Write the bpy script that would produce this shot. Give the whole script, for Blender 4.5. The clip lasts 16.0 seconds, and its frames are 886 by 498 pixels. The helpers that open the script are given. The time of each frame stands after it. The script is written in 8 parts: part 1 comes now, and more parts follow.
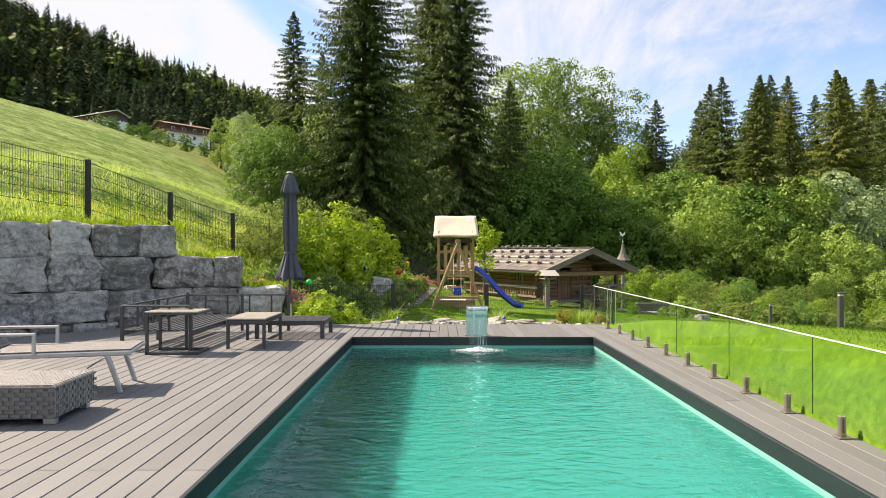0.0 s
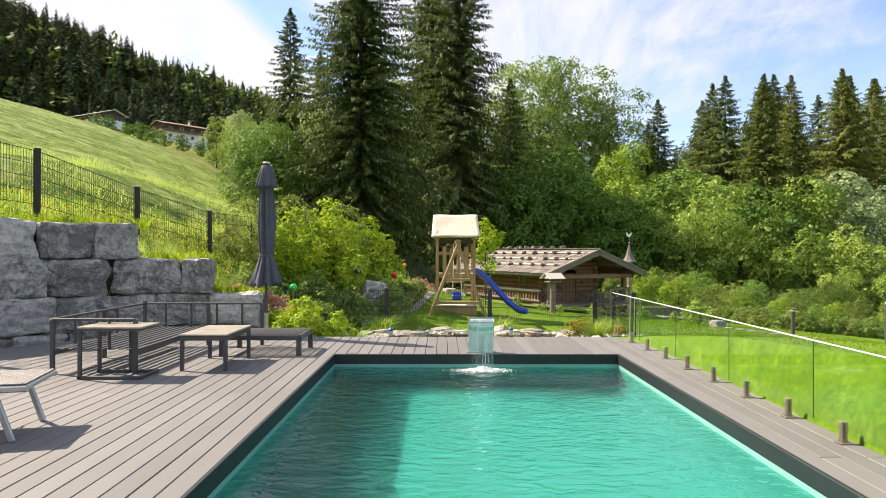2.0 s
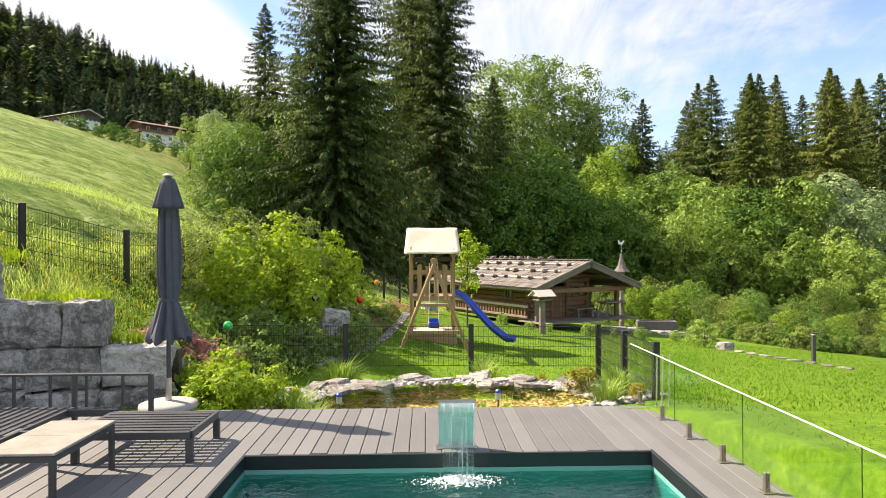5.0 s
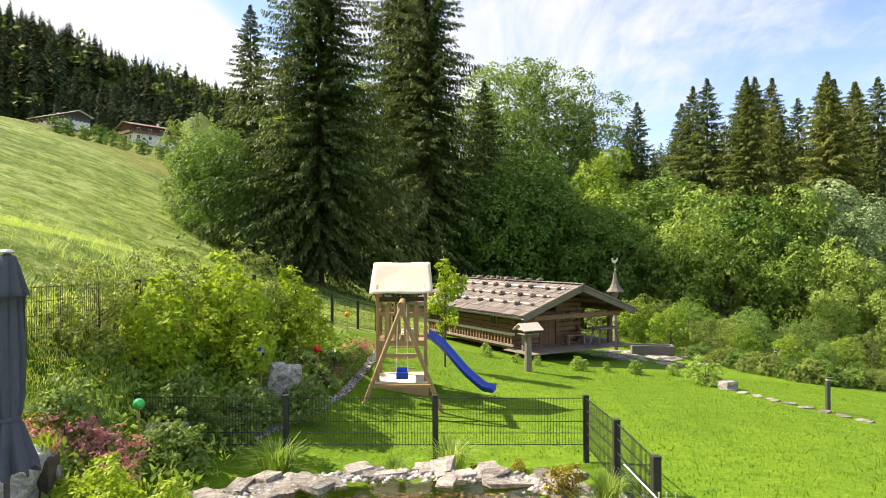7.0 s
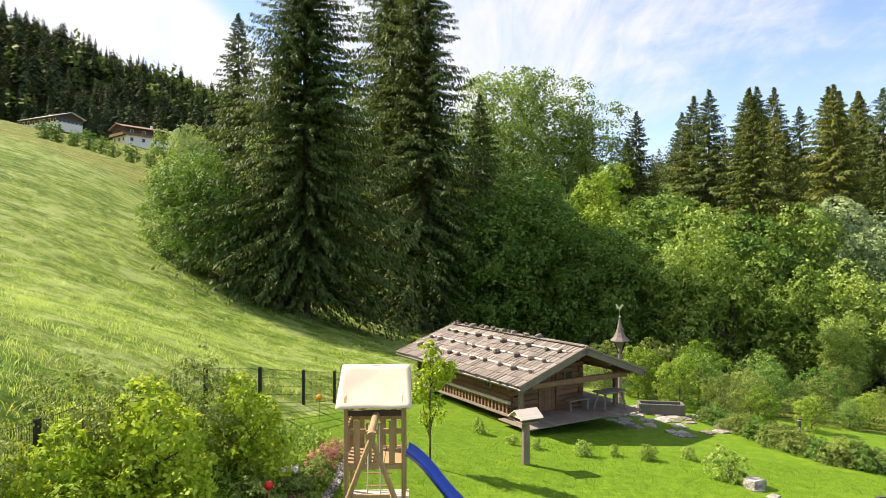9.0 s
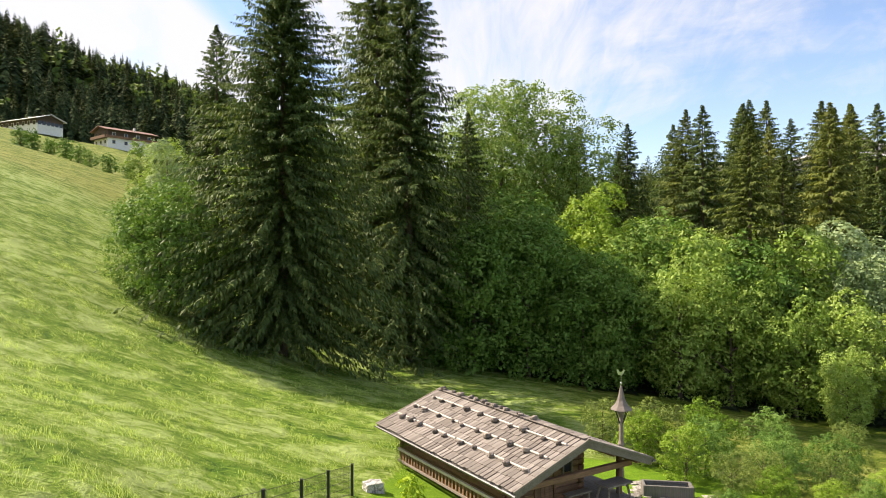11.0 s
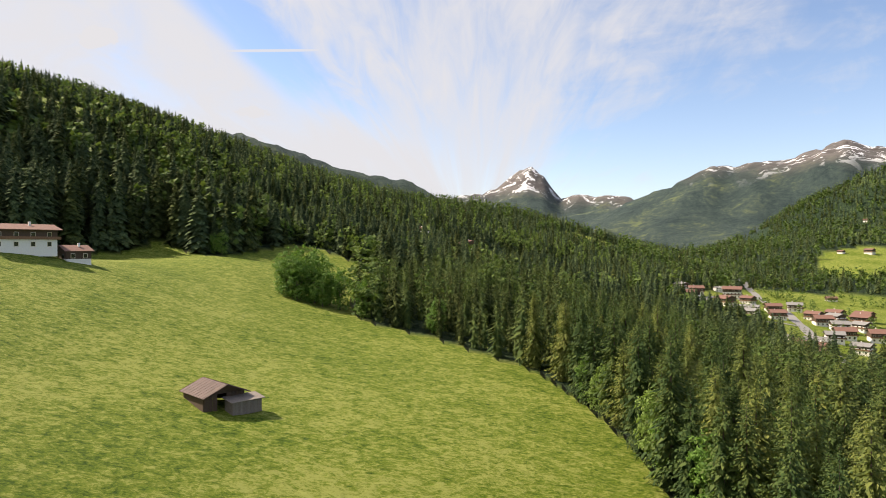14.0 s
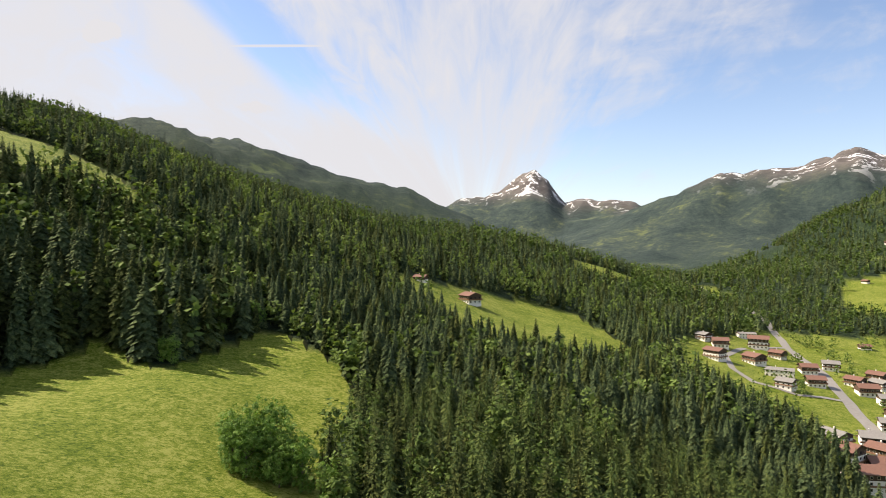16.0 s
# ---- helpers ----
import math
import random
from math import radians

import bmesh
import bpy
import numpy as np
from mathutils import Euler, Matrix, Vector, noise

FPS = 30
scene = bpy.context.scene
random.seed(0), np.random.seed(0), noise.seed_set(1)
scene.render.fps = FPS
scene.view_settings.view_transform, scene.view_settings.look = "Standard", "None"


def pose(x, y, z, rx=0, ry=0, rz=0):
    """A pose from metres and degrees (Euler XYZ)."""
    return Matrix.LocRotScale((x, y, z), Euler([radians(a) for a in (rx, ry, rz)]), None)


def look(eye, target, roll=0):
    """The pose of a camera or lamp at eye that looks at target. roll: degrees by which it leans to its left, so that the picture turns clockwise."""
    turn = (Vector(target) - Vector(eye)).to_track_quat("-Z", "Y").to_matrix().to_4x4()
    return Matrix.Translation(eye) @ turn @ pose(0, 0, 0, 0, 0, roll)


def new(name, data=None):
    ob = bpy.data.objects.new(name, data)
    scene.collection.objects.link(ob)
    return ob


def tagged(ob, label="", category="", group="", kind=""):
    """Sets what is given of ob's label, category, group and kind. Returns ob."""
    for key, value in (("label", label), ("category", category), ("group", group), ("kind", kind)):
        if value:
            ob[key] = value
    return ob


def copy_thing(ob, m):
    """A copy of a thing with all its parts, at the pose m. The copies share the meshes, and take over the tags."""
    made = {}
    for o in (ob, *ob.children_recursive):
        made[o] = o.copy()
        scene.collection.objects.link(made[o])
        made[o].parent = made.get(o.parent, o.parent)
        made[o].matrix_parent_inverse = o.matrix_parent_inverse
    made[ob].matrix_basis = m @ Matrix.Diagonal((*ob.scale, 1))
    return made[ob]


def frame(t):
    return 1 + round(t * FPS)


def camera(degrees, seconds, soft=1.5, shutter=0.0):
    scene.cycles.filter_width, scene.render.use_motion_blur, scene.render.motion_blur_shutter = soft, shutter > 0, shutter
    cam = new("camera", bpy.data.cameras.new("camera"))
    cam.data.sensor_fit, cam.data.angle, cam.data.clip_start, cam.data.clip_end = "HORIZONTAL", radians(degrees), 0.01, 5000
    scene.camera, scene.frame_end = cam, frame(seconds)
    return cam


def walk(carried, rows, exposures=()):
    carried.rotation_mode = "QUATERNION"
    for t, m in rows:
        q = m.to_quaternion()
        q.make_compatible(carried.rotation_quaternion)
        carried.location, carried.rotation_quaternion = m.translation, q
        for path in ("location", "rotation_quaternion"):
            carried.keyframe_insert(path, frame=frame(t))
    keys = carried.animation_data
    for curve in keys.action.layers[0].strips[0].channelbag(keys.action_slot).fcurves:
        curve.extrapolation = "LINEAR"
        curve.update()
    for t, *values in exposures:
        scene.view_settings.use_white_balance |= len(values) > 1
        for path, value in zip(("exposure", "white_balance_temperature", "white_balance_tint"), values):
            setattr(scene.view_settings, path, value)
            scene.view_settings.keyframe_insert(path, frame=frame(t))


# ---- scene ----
cam = camera(69.09, 16.0, 0.9)
# seconds, metres, then yaw, pitch and roll in degrees
ROWS = [
    (0.0, -0.000, 0.000, 0.975, 0.00, 0.20, -0.00),
    (0.5, -0.012, 0.272, 0.970, -0.04, 0.23, -0.06),
    (1.0, -0.010, 0.529, 0.969, -0.05, 0.24, -0.05),
    (1.5, -0.001, 0.789, 0.963, -0.07, 0.26, -0.04),
    (2.0, 0.007, 1.092, 0.987, -0.08, 0.28, -0.07),
    (2.5, -0.001, 1.368, 1.023, -0.09, 0.28, -0.07),
    (3.0, -0.007, 1.698, 1.076, -0.25, 0.28, -0.00),
    (3.5, 0.012, 1.997, 1.120, -0.51, 0.29, 0.07),
    (4.0, 0.044, 2.320, 1.185, -0.88, 0.29, 0.11),
    (6.5, 0.521, 4.015, 1.791, -2.01, 0.34, 0.27),
    (7.0, 0.638, 4.366, 2.014, -2.00, 0.32, 0.24),
    (7.5, 0.720, 4.702, 2.259, -2.01, 0.31, 0.23),
    (8.0, 0.797, 5.104, 2.576, -2.10, 0.31, 0.18),
    (10.5, 1.016, 7.430, 4.645, -2.91, 0.34, 0.07),
    (11.0, 1.079, 8.077, 5.323, -3.38, 0.33, 0.03),
    (11.5, 1.451, 11.517, 8.882, -4.01, 0.29, 0.04),
    (12.0, 2.122, 17.614, 14.578, -4.35, 0.05, 0.21),
    (12.5, 2.646, 25.022, 20.205, -4.56, 0.19, 0.11),
    (13.0, 3.696, 34.547, 27.237, -4.55, 0.14, 0.19),
    (13.5, 4.830, 44.053, 34.157, -4.56, 0.12, 0.21),
    (14.0, 6.053, 55.173, 42.384, -4.55, -0.01, 0.17),
    (14.5, 7.313, 67.302, 51.459, -4.54, -0.11, 0.08),
    (15.0, 8.745, 81.40, 63.78, -4.52, -0.19, 0.02),
    (15.5, 10.18, 95.35, 76.80, -4.47, -0.28, -0.12),
    (16.0, 11.78, 109.45, 86.20, -4.39, -0.31, -0.22),
]
# the lens closes down a little as the flight rises out of the garden
walk(cam, [(t, pose(x, y, z, 90 + pitch, roll, yaw)) for t, x, y, z, yaw, pitch, roll in ROWS],
     [(t, stops, 6800, 16) for t, stops in ((0.0, 1.05), (4.0, 1.20), (8.0, 1.18), (11.0, 1.10), (12.5, 1.0), (14.0, 0.75), (16.0, 0.75))])

# ---- world, sun ----
SUN = Vector((-0.86, 0.38, 0.90)).normalized()
world = bpy.data.worlds.new("world")
scene.world = world
world.use_nodes = True


def link(tree, a, b):
    tree.links.new(a, b)


def build_sky():
    tr = world.node_tree
    tr.nodes.clear()
    N = tr.nodes.new
    out, bg = N("ShaderNodeOutputWorld"), N("ShaderNodeBackground")
    sky = N("ShaderNodeTexSky")
    sky.sky_type = "NISHITA"
    sky.sun_disc = False
    sky.sun_elevation = math.asin(SUN.z)
    sky.sun_rotation = math.atan2(SUN.x, SUN.y) % (2 * math.pi)
    sky.altitude = 900
    sky.air_density, sky.dust_density, sky.ozone_density = 1.0, 0.6, 1.5
    # cirrus that fans out from the head of the valley
    co, sep = N("ShaderNodeTexCoord"), N("ShaderNodeSeparateXYZ")
    link(tr, co.outputs["Generated"], sep.inputs[0])

    def mth(op, a, b=None, clamp=False):
        n = N("ShaderNodeMath")
        n.operation, n.use_clamp = op, clamp
        for i, v in enumerate((a, b)):
            if v is None:
                continue
            if isinstance(v, (int, float)):
                n.inputs[i].default_value = v
            else:
                link(tr, v, n.inputs[i])
        return n.outputs[0]

    def step(v, a, b, c=0.0, d=1.0):
        n = N("ShaderNodeMapRange")
        n.interpolation_type = "SMOOTHSTEP"
        for k, q in zip(("From Min", "From Max", "To Min", "To Max"), (a, b, c, d)):
            n.inputs[k].default_value = q
        link(tr, v, n.inputs["Value"])
        return n.outputs[0]

    def vec(a, b):
        n = N("ShaderNodeCombineXYZ")
        link(tr, a, n.inputs[0])
        link(tr, b, n.inputs[1])
        return n.outputs[0]

    def noise(v, scale, detail, rough, dist):
        n = N("ShaderNodeTexNoise")
        link(tr, v, n.inputs["Vector"])
        n.inputs["Scale"].default_value, n.inputs["Detail"].default_value = scale, detail
        n.inputs["Roughness"].default_value, n.inputs["Distortion"].default_value = rough, dist
        return n.outputs["Fac"]
    ahead = mth("MAXIMUM", mth("ABSOLUTE", sep.outputs[1]), 0.08)
    u, v = mth("DIVIDE", sep.outputs[0], ahead), mth("DIVIDE", sep.outputs[2], ahead)
    du, dv = mth("SUBTRACT", u, 0.13), mth("ADD", v, 0.02)
    fan = mth("ARCTAN2", mth("MAXIMUM", dv, 0.01), du)
    reach = mth("SQRT", mth("ADD", mth("MULTIPLY", du, du), mth("MULTIPLY", dv, dv)))
    rays = vec(mth("MULTIPLY", fan, 2.4), mth("MULTIPLY", reach, 2.2))
    big, fine = noise(rays, 1.1, 4.0, 0.55, 0.8), noise(rays, 3.4, 9.0, 0.62, 0.9)
    wisps = noise(vec(mth("MULTIPLY", u, 2.0), mth("MULTIPLY", mth("SUBTRACT", v, mth("MULTIPLY", u, 0.22)), 11.0)), 1.4, 8.0, 0.6, 0.5)
    veil = mth("ADD", mth("MULTIPLY", mth("SUBTRACT", big, 0.5), 2.0), mth("MULTIPLY", mth("SUBTRACT", fine, 0.5), mth("MINIMUM", mth("MULTIPLY", reach, 5.0), 1.5)))
    # thick to the left of the valley's head, thin and streaked to the right of it
    body = step(fan, 0.45, 1.25, 0.20, 0.92)
    veil = mth("ADD", mth("ADD", veil, body), mth("MULTIPLY", mth("MULTIPLY", mth("SUBTRACT", wisps, 0.5), 1.6), step(fan, 0.9, 1.3, 1.0, 0.0)))
    veil = mth("ADD", veil, step(fan, 1.9, 2.4, 0.0, 0.5))
    # one clear lane with a sharp edge
    across = mth("ADD", mth("ADD", u, v), mth("MULTIPLY", mth("SUBTRACT", fine, 0.5), 0.06))
    lane = mth("MULTIPLY", mth("MULTIPLY", step(across, 0.03, 0.10), step(across, 0.11, 0.30, 1.0, 0.0)), step(v, 0.13, 0.30))
    veil = mth("SUBTRACT", veil, mth("MULTIPLY", lane, 1.5))
    amount = mth("MULTIPLY", step(veil, -0.10, 1.50), 0.97)
    # two small heaps of cloud and a vapour trail
    lumps = noise(vec(mth("MULTIPLY", u, 9.0), mth("MULTIPLY", v, 14.0)), 1.6, 7.0, 0.62, 0.3)
    for cu, cv, wu, wv in ((-0.435, 0.318, 0.062, 0.022), (-0.210, 0.208, 0.050, 0.017)):
        a, b = mth("DIVIDE", mth("SUBTRACT", u, cu), wu), mth("DIVIDE", mth("SUBTRACT", v, cv), wv)
        d = mth("ADD", mth("MULTIPLY", a, a), mth("MULTIPLY", b, b))
        amount = mth("MAXIMUM", amount, step(mth("SUBTRACT", mth("MULTIPLY", lumps, 2.6), d), 0.55, 1.15))
    off = mth("ABSOLUTE", mth("SUBTRACT", mth("SUBTRACT", v, 0.303), mth("MULTIPLY", mth("ADD", u, 0.2), 0.03)))
    trail = mth("MULTIPLY", step(off, 0.0012, 0.0030, 0.85, 0.0), mth("MULTIPLY", step(u, -0.36, -0.28), step(u, -0.112, -0.104, 1.0, 0.0)))
    amount = mth("MAXIMUM", amount, trail, True)
    haze = mth("MULTIPLY", mth("POWER", mth("SUBTRACT", 1.0, mth("MAXIMUM", sep.outputs[2], 0.0), True), 9.0), 0.40)
    mix = N("ShaderNodeMix")
    mix.data_type = "RGBA"
    link(tr, mth("MAXIMUM", amount, haze), mix.inputs[0])
    link(tr, sky.outputs[0], mix.inputs[6])
    mix.inputs[7].default_value = (3.95, 4.1, 4.25, 1)
    link(tr, mix.outputs[2], bg.inputs[0])
    bg.inputs[1].default_value = 0.115
    link(tr, bg.outputs[0], out.inputs[0])


build_sky()
sun_data = bpy.data.lights.new("sun", "SUN")
sun_data.energy, sun_data.angle, sun_data.color = 5.4, radians(0.53), (1.0, 0.885, 0.70)
sun = new("sun", sun_data)
sun.matrix_world = look(SUN * 300, (0, 0, 0))

# ---- small helpers ----
rnd = random.Random(7)


def mesh_of(name, V, F, mat=None, smooth=False):
    """A mesh from arrays of corners and of faces with one number of corners each."""
    V, F = np.asarray(V, np.float32), np.asarray(F, np.int32)
    me = bpy.data.meshes.new(name)
    me.vertices.add(len(V))
    me.vertices.foreach_set("co", V.ravel())
    k = F.shape[1]
    me.loops.add(F.size)
    me.loops.foreach_set("vertex_index", F.ravel())
    me.polygons.add(len(F))
    me.polygons.foreach_set("loop_start", np.arange(0, F.size, k, dtype=np.int32))
    if smooth:
        me.polygons.foreach_set("use_smooth", np.ones(len(F), bool))
    me.update(calc_edges=True)
    if mat:
        me.materials.append(mat)
    return me


def bm_mesh(name, bm, mat, smooth=False):
    me = bpy.data.meshes.new(name)
    bm.normal_update()
    if smooth:
        for f in bm.faces:
            f.smooth = True
    bm.to_mesh(me)
    bm.free()
    me.materials.append(mat)
    return me


def part(name, bm, mat, parent, label="", smooth=False):
    me = bm if isinstance(bm, bpy.types.Mesh) else bm_mesh(name, bm, mat, smooth)
    ob = new(name, me)
    ob.parent = parent
    if label:
        ob["label"] = label
    return ob


def thing(name, m, label, category, group="", kind=""):
    ob = new(name)
    ob.empty_display_size = 0.1
    ob.matrix_world = m
    return tagged(ob, label, category, group, kind)


def solid(name, bm, mat, label, category, group="", kind="", m=None, smooth=False):
    ob = new(name, bm if isinstance(bm, bpy.types.Mesh) else bm_mesh(name, bm, mat, smooth))
    if m is not None:
        ob.matrix_world = m
    return tagged(ob, label, category, group, kind)


def box(bm, c, s, rot=None, bev=0.0):
    """Adds a box of size s round c, with bevelled edges."""
    m = Matrix.Translation(c) @ (rot.to_4x4() if rot else Matrix()) @ Matrix.Diagonal((*s, 1))
    r = bmesh.ops.create_cube(bm, size=1, matrix=m)
    if bev:
        ed = list({e for v in r["verts"] for e in v.link_edges})
        bmesh.ops.bevel(bm, geom=ed, offset=bev, segments=1, affect="EDGES")
    return bm


def bx(c, s, rot=None, bev=0.004):
    return box(bmesh.new(), c, s, rot, bev)


def rod(bm, a, b, r0, r1=None, n=10):
    """Adds a round bar from a to b."""
    a, b = Vector(a), Vector(b)
    d = b - a
    m = Matrix.Translation((a + b) / 2) @ d.to_track_quat("Z", "Y").to_matrix().to_4x4()
    bmesh.ops.create_cone(bm, cap_ends=True, segments=n, radius1=r0, radius2=r0 if r1 is None else r1, depth=d.length, matrix=m)
    return bm


def bar(bm, a, b, w, t, bev=0.0):
    """Adds a squared bar from a to b, w wide, t thick."""
    a, b = Vector(a), Vector(b)
    d = b - a
    return box(bm, (a + b) / 2, (w, t, d.length), d.to_track_quat("Z", "Y").to_matrix(), bev)


def turned(profile, n=16):
    """A turned body from (radius, height) pairs."""
    bm = bmesh.new()
    rings = [[bm.verts.new((r * math.cos(2 * math.pi * k / n), r * math.sin(2 * math.pi * k / n), z)) for k in range(n)] for r, z in profile]
    for a, b in zip(rings, rings[1:]):
        for k in range(n):
            bm.faces.new((a[k], a[(k + 1) % n], b[(k + 1) % n], b[k]))
    for ring, flip in ((rings[0], True), (rings[-1], False)):
        bm.faces.new(ring[::-1] if flip else ring)
    return bm


def stone(size, seed, cuts=2, rough=0.12):
    """A broken block of stone about its middle."""
    bm = bmesh.new()
    bmesh.ops.create_cube(bm, size=1)
    bmesh.ops.subdivide_edges(bm, edges=bm.edges[:], cuts=cuts, use_grid_fill=True)
    r = random.Random(seed)
    off = Vector((r.uniform(-50, 50), r.uniform(-50, 50), r.uniform(-50, 50)))
    for v in bm.verts:
        p = v.co.copy()
        n = p.normalized()
        edge = sorted(abs(c) for c in p)
        pull = 0.07 if edge[1] > 0.45 else 0.0
        v.co = p * (1 - pull * r.uniform(0.3, 1.3)) + n * rough * (0.55 * noise.noise(p * 1.6 + off) + 0.45 * abs(noise.noise(p * 4.3 + off)))
        v.co = Vector((v.co.x * size[0], v.co.y * size[1], v.co.z * size[2]))
    return bm


# ---- materials ----
def material(name, build):
    mat = bpy.data.materials.new(name)
    mat.use_nodes = True
    tr = mat.node_tree
    tr.nodes.clear()
    out = tr.nodes.new("ShaderNodeOutputMaterial")
    link(tr, build(tr, Nodes(tr)), out.inputs[0])
    return mat


class Nodes:
    def __init__(self, tr):
        self.tr = tr

    def n(self, kind):
        return self.tr.nodes.new(kind)

    def put(self, sock, v):
        if isinstance(v, (int, float)):
            sock.default_value = v
        elif isinstance(v, tuple):
            sock.default_value = v if len(v) == 4 or sock.type == "VECTOR" else (*v, 1)
        else:
            link(self.tr, v, sock)

    def math(self, op, a, b=0.0, clamp=False):
        n = self.n("ShaderNodeMath")
        n.operation, n.use_clamp = op, clamp
        self.put(n.inputs[0], a)
        self.put(n.inputs[1], b)
        return n.outputs[0]

    def co(self, kind="Object", scale=(1, 1, 1), rot=(0, 0, 0)):
        c, m = self.n("ShaderNodeTexCoord"), self.n("ShaderNodeMapping")
        link(self.tr, c.outputs[kind], m.inputs[0])
        m.inputs["Scale"].default_value, m.inputs["Rotation"].default_value = scale, rot
        return m.outputs[0]

    def place(self, scale=(1, 1, 1)):
        c, m = self.n("ShaderNodeNewGeometry"), self.n("ShaderNodeMapping")
        link(self.tr, c.outputs["Position"], m.inputs[0])
        m.inputs["Scale"].default_value = scale
        return m.outputs[0]

    def noise(self, vec, scale, detail=4.0, rough=0.55, dist=0.0):
        n = self.n("ShaderNodeTexNoise")
        link(self.tr, vec, n.inputs["Vector"])
        for k, v in (("Scale", scale), ("Detail", detail), ("Roughness", rough), ("Distortion", dist)):
            n.inputs[k].default_value = v
        return n.outputs["Fac"]

    def voronoi(self, vec, scale, feature="F1", out="Distance"):
        n = self.n("ShaderNodeTexVoronoi")
        n.feature = feature
        link(self.tr, vec, n.inputs["Vector"])
        n.inputs["Scale"].default_value = scale
        return n.outputs[out]

    def span(self, v, a, b, c=0.0, d=1.0):
        n = self.n("ShaderNodeMapRange")
        for k, x in zip(("Value", "From Min", "From Max", "To Min", "To Max"), (v, a, b, c, d)):
            self.put(n.inputs[k], x)
        return n.outputs[0]

    def mix(self, f, a, b, how="MIX"):
        n = self.n("ShaderNodeMix")
        n.data_type, n.blend_type = "RGBA", how
        self.put(n.inputs[0], f)
        self.put(n.inputs[6], a)
        self.put(n.inputs[7], b)
        return n.outputs[2]

    def ramp(self, f, *stops):
        n = self.n("ShaderNodeValToRGB")
        el = n.color_ramp.elements
        while len(el) < len(stops):
            el.new(0.5)
        for e, (p, c) in zip(el, stops):
            e.position, e.color = p, (*c, 1)
        link(self.tr, f, n.inputs[0])
        return n.outputs[0]

    def bump(self, h, strength=0.4, dist=0.02, normal=None):
        n = self.n("ShaderNodeBump")
        n.inputs["Strength"].default_value, n.inputs["Distance"].default_value = strength, dist
        self.put(n.inputs["Height"], h)
        if normal is not None:
            link(self.tr, normal, n.inputs["Normal"])
        return n.outputs[0]

    def pbr(self, col, rough=0.6, metal=0.0, normal=None, **more):
        n = self.n("ShaderNodeBsdfPrincipled")
        self.put(n.inputs["Base Color"], col)
        self.put(n.inputs["Roughness"], rough)
        self.put(n.inputs["Metallic"], metal)
        for k, v in more.items():
            self.put(n.inputs[k.replace("_", " ")], v)
        if normal is not None:
            link(self.tr, normal, n.inputs["Normal"])
        return n.outputs[0]

    def island(self):
        return self.n("ShaderNodeNewGeometry").outputs["Random Per Island"]

    def obrand(self):
        return self.n("ShaderNodeObjectInfo").outputs["Random"]

    def attr(self, name):
        n = self.n("ShaderNodeAttribute")
        n.attribute_name = name
        return n.outputs["Fac"]

    def add(self, a, b, f):
        n = self.n("ShaderNodeMixShader")
        self.put(n.inputs[0], f)
        link(self.tr, a, n.inputs[1])
        link(self.tr, b, n.inputs[2])
        return n.outputs[0]


def leaf_mat(name, dark, mid, light, glow=0.35, rough=0.6, gain=1.75, gloss=0.16):
    """Leaves: colour varies from leaf to leaf and from plant to plant; some light comes through."""
    def build(tr, g):
        dark_, mid_, light_ = (tuple(min(0.8, c * gain) for c in k) for k in (dark, mid, light))
        f = g.math("ADD", g.math("MULTIPLY", g.island(), 0.62), g.math("MULTIPLY", g.obrand(), 0.38))
        patch = g.noise(g.place(), 0.45, 2.0)
        f = g.math("ADD", g.math("MULTIPLY", f, 0.7), g.math("MULTIPLY", patch, 0.42))
        col = g.ramp(f, (0.12, dark_), (0.5, mid_), (0.95, light_))
        tl = g.n("ShaderNodeBsdfTranslucent")
        g.put(tl.inputs[0], g.mix(1.0, col, (1.0, 1.0, 0.60), "MULTIPLY"))
        return g.add(g.pbr(col, rough, Specular_IOR_Level=gloss), tl.outputs[0], glow)
    return material(name, build)


M_NEEDLE = leaf_mat("spruce_needles", (0.022, 0.038, 0.015), (0.050, 0.080, 0.026), (0.112, 0.140, 0.040), 0.26, 0.6, 1.4, 0.12)
M_NEEDLE_BROWN = leaf_mat("spruce_needles_brownish", (0.030, 0.042, 0.013), (0.070, 0.092, 0.024), (0.145, 0.155, 0.042), 0.32, 0.6, 1.75, 0.12)
M_NEEDLE_WOOD = leaf_mat("wood_spruce_needles", (0.014, 0.030, 0.012), (0.038, 0.066, 0.020), (0.100, 0.130, 0.034), 0.22, 0.7, 1.3, 0.1)


def conifer_mat(name, dark, mid, light):
    """Needles of far conifers: clumps of light and dark, and rough relief."""
    def build(tr, g):
        p = g.place()
        clump, tone = g.noise(p, 0.9, 5.0, 0.75, 0.4), g.noise(p, 0.05, 3.0)
        f = g.math("ADD", g.math("MULTIPLY", clump, 0.62), g.math("ADD", g.math("MULTIPLY", tone, 0.26), g.math("MULTIPLY", g.island(), 0.13)))
        col = g.ramp(f, (0.38, dark), (0.51, mid), (0.66, light))
        return g.pbr(col, 0.85, normal=g.bump(clump, 1.0, 1.1), Specular_IOR_Level=0.05)
    return material(name, build)


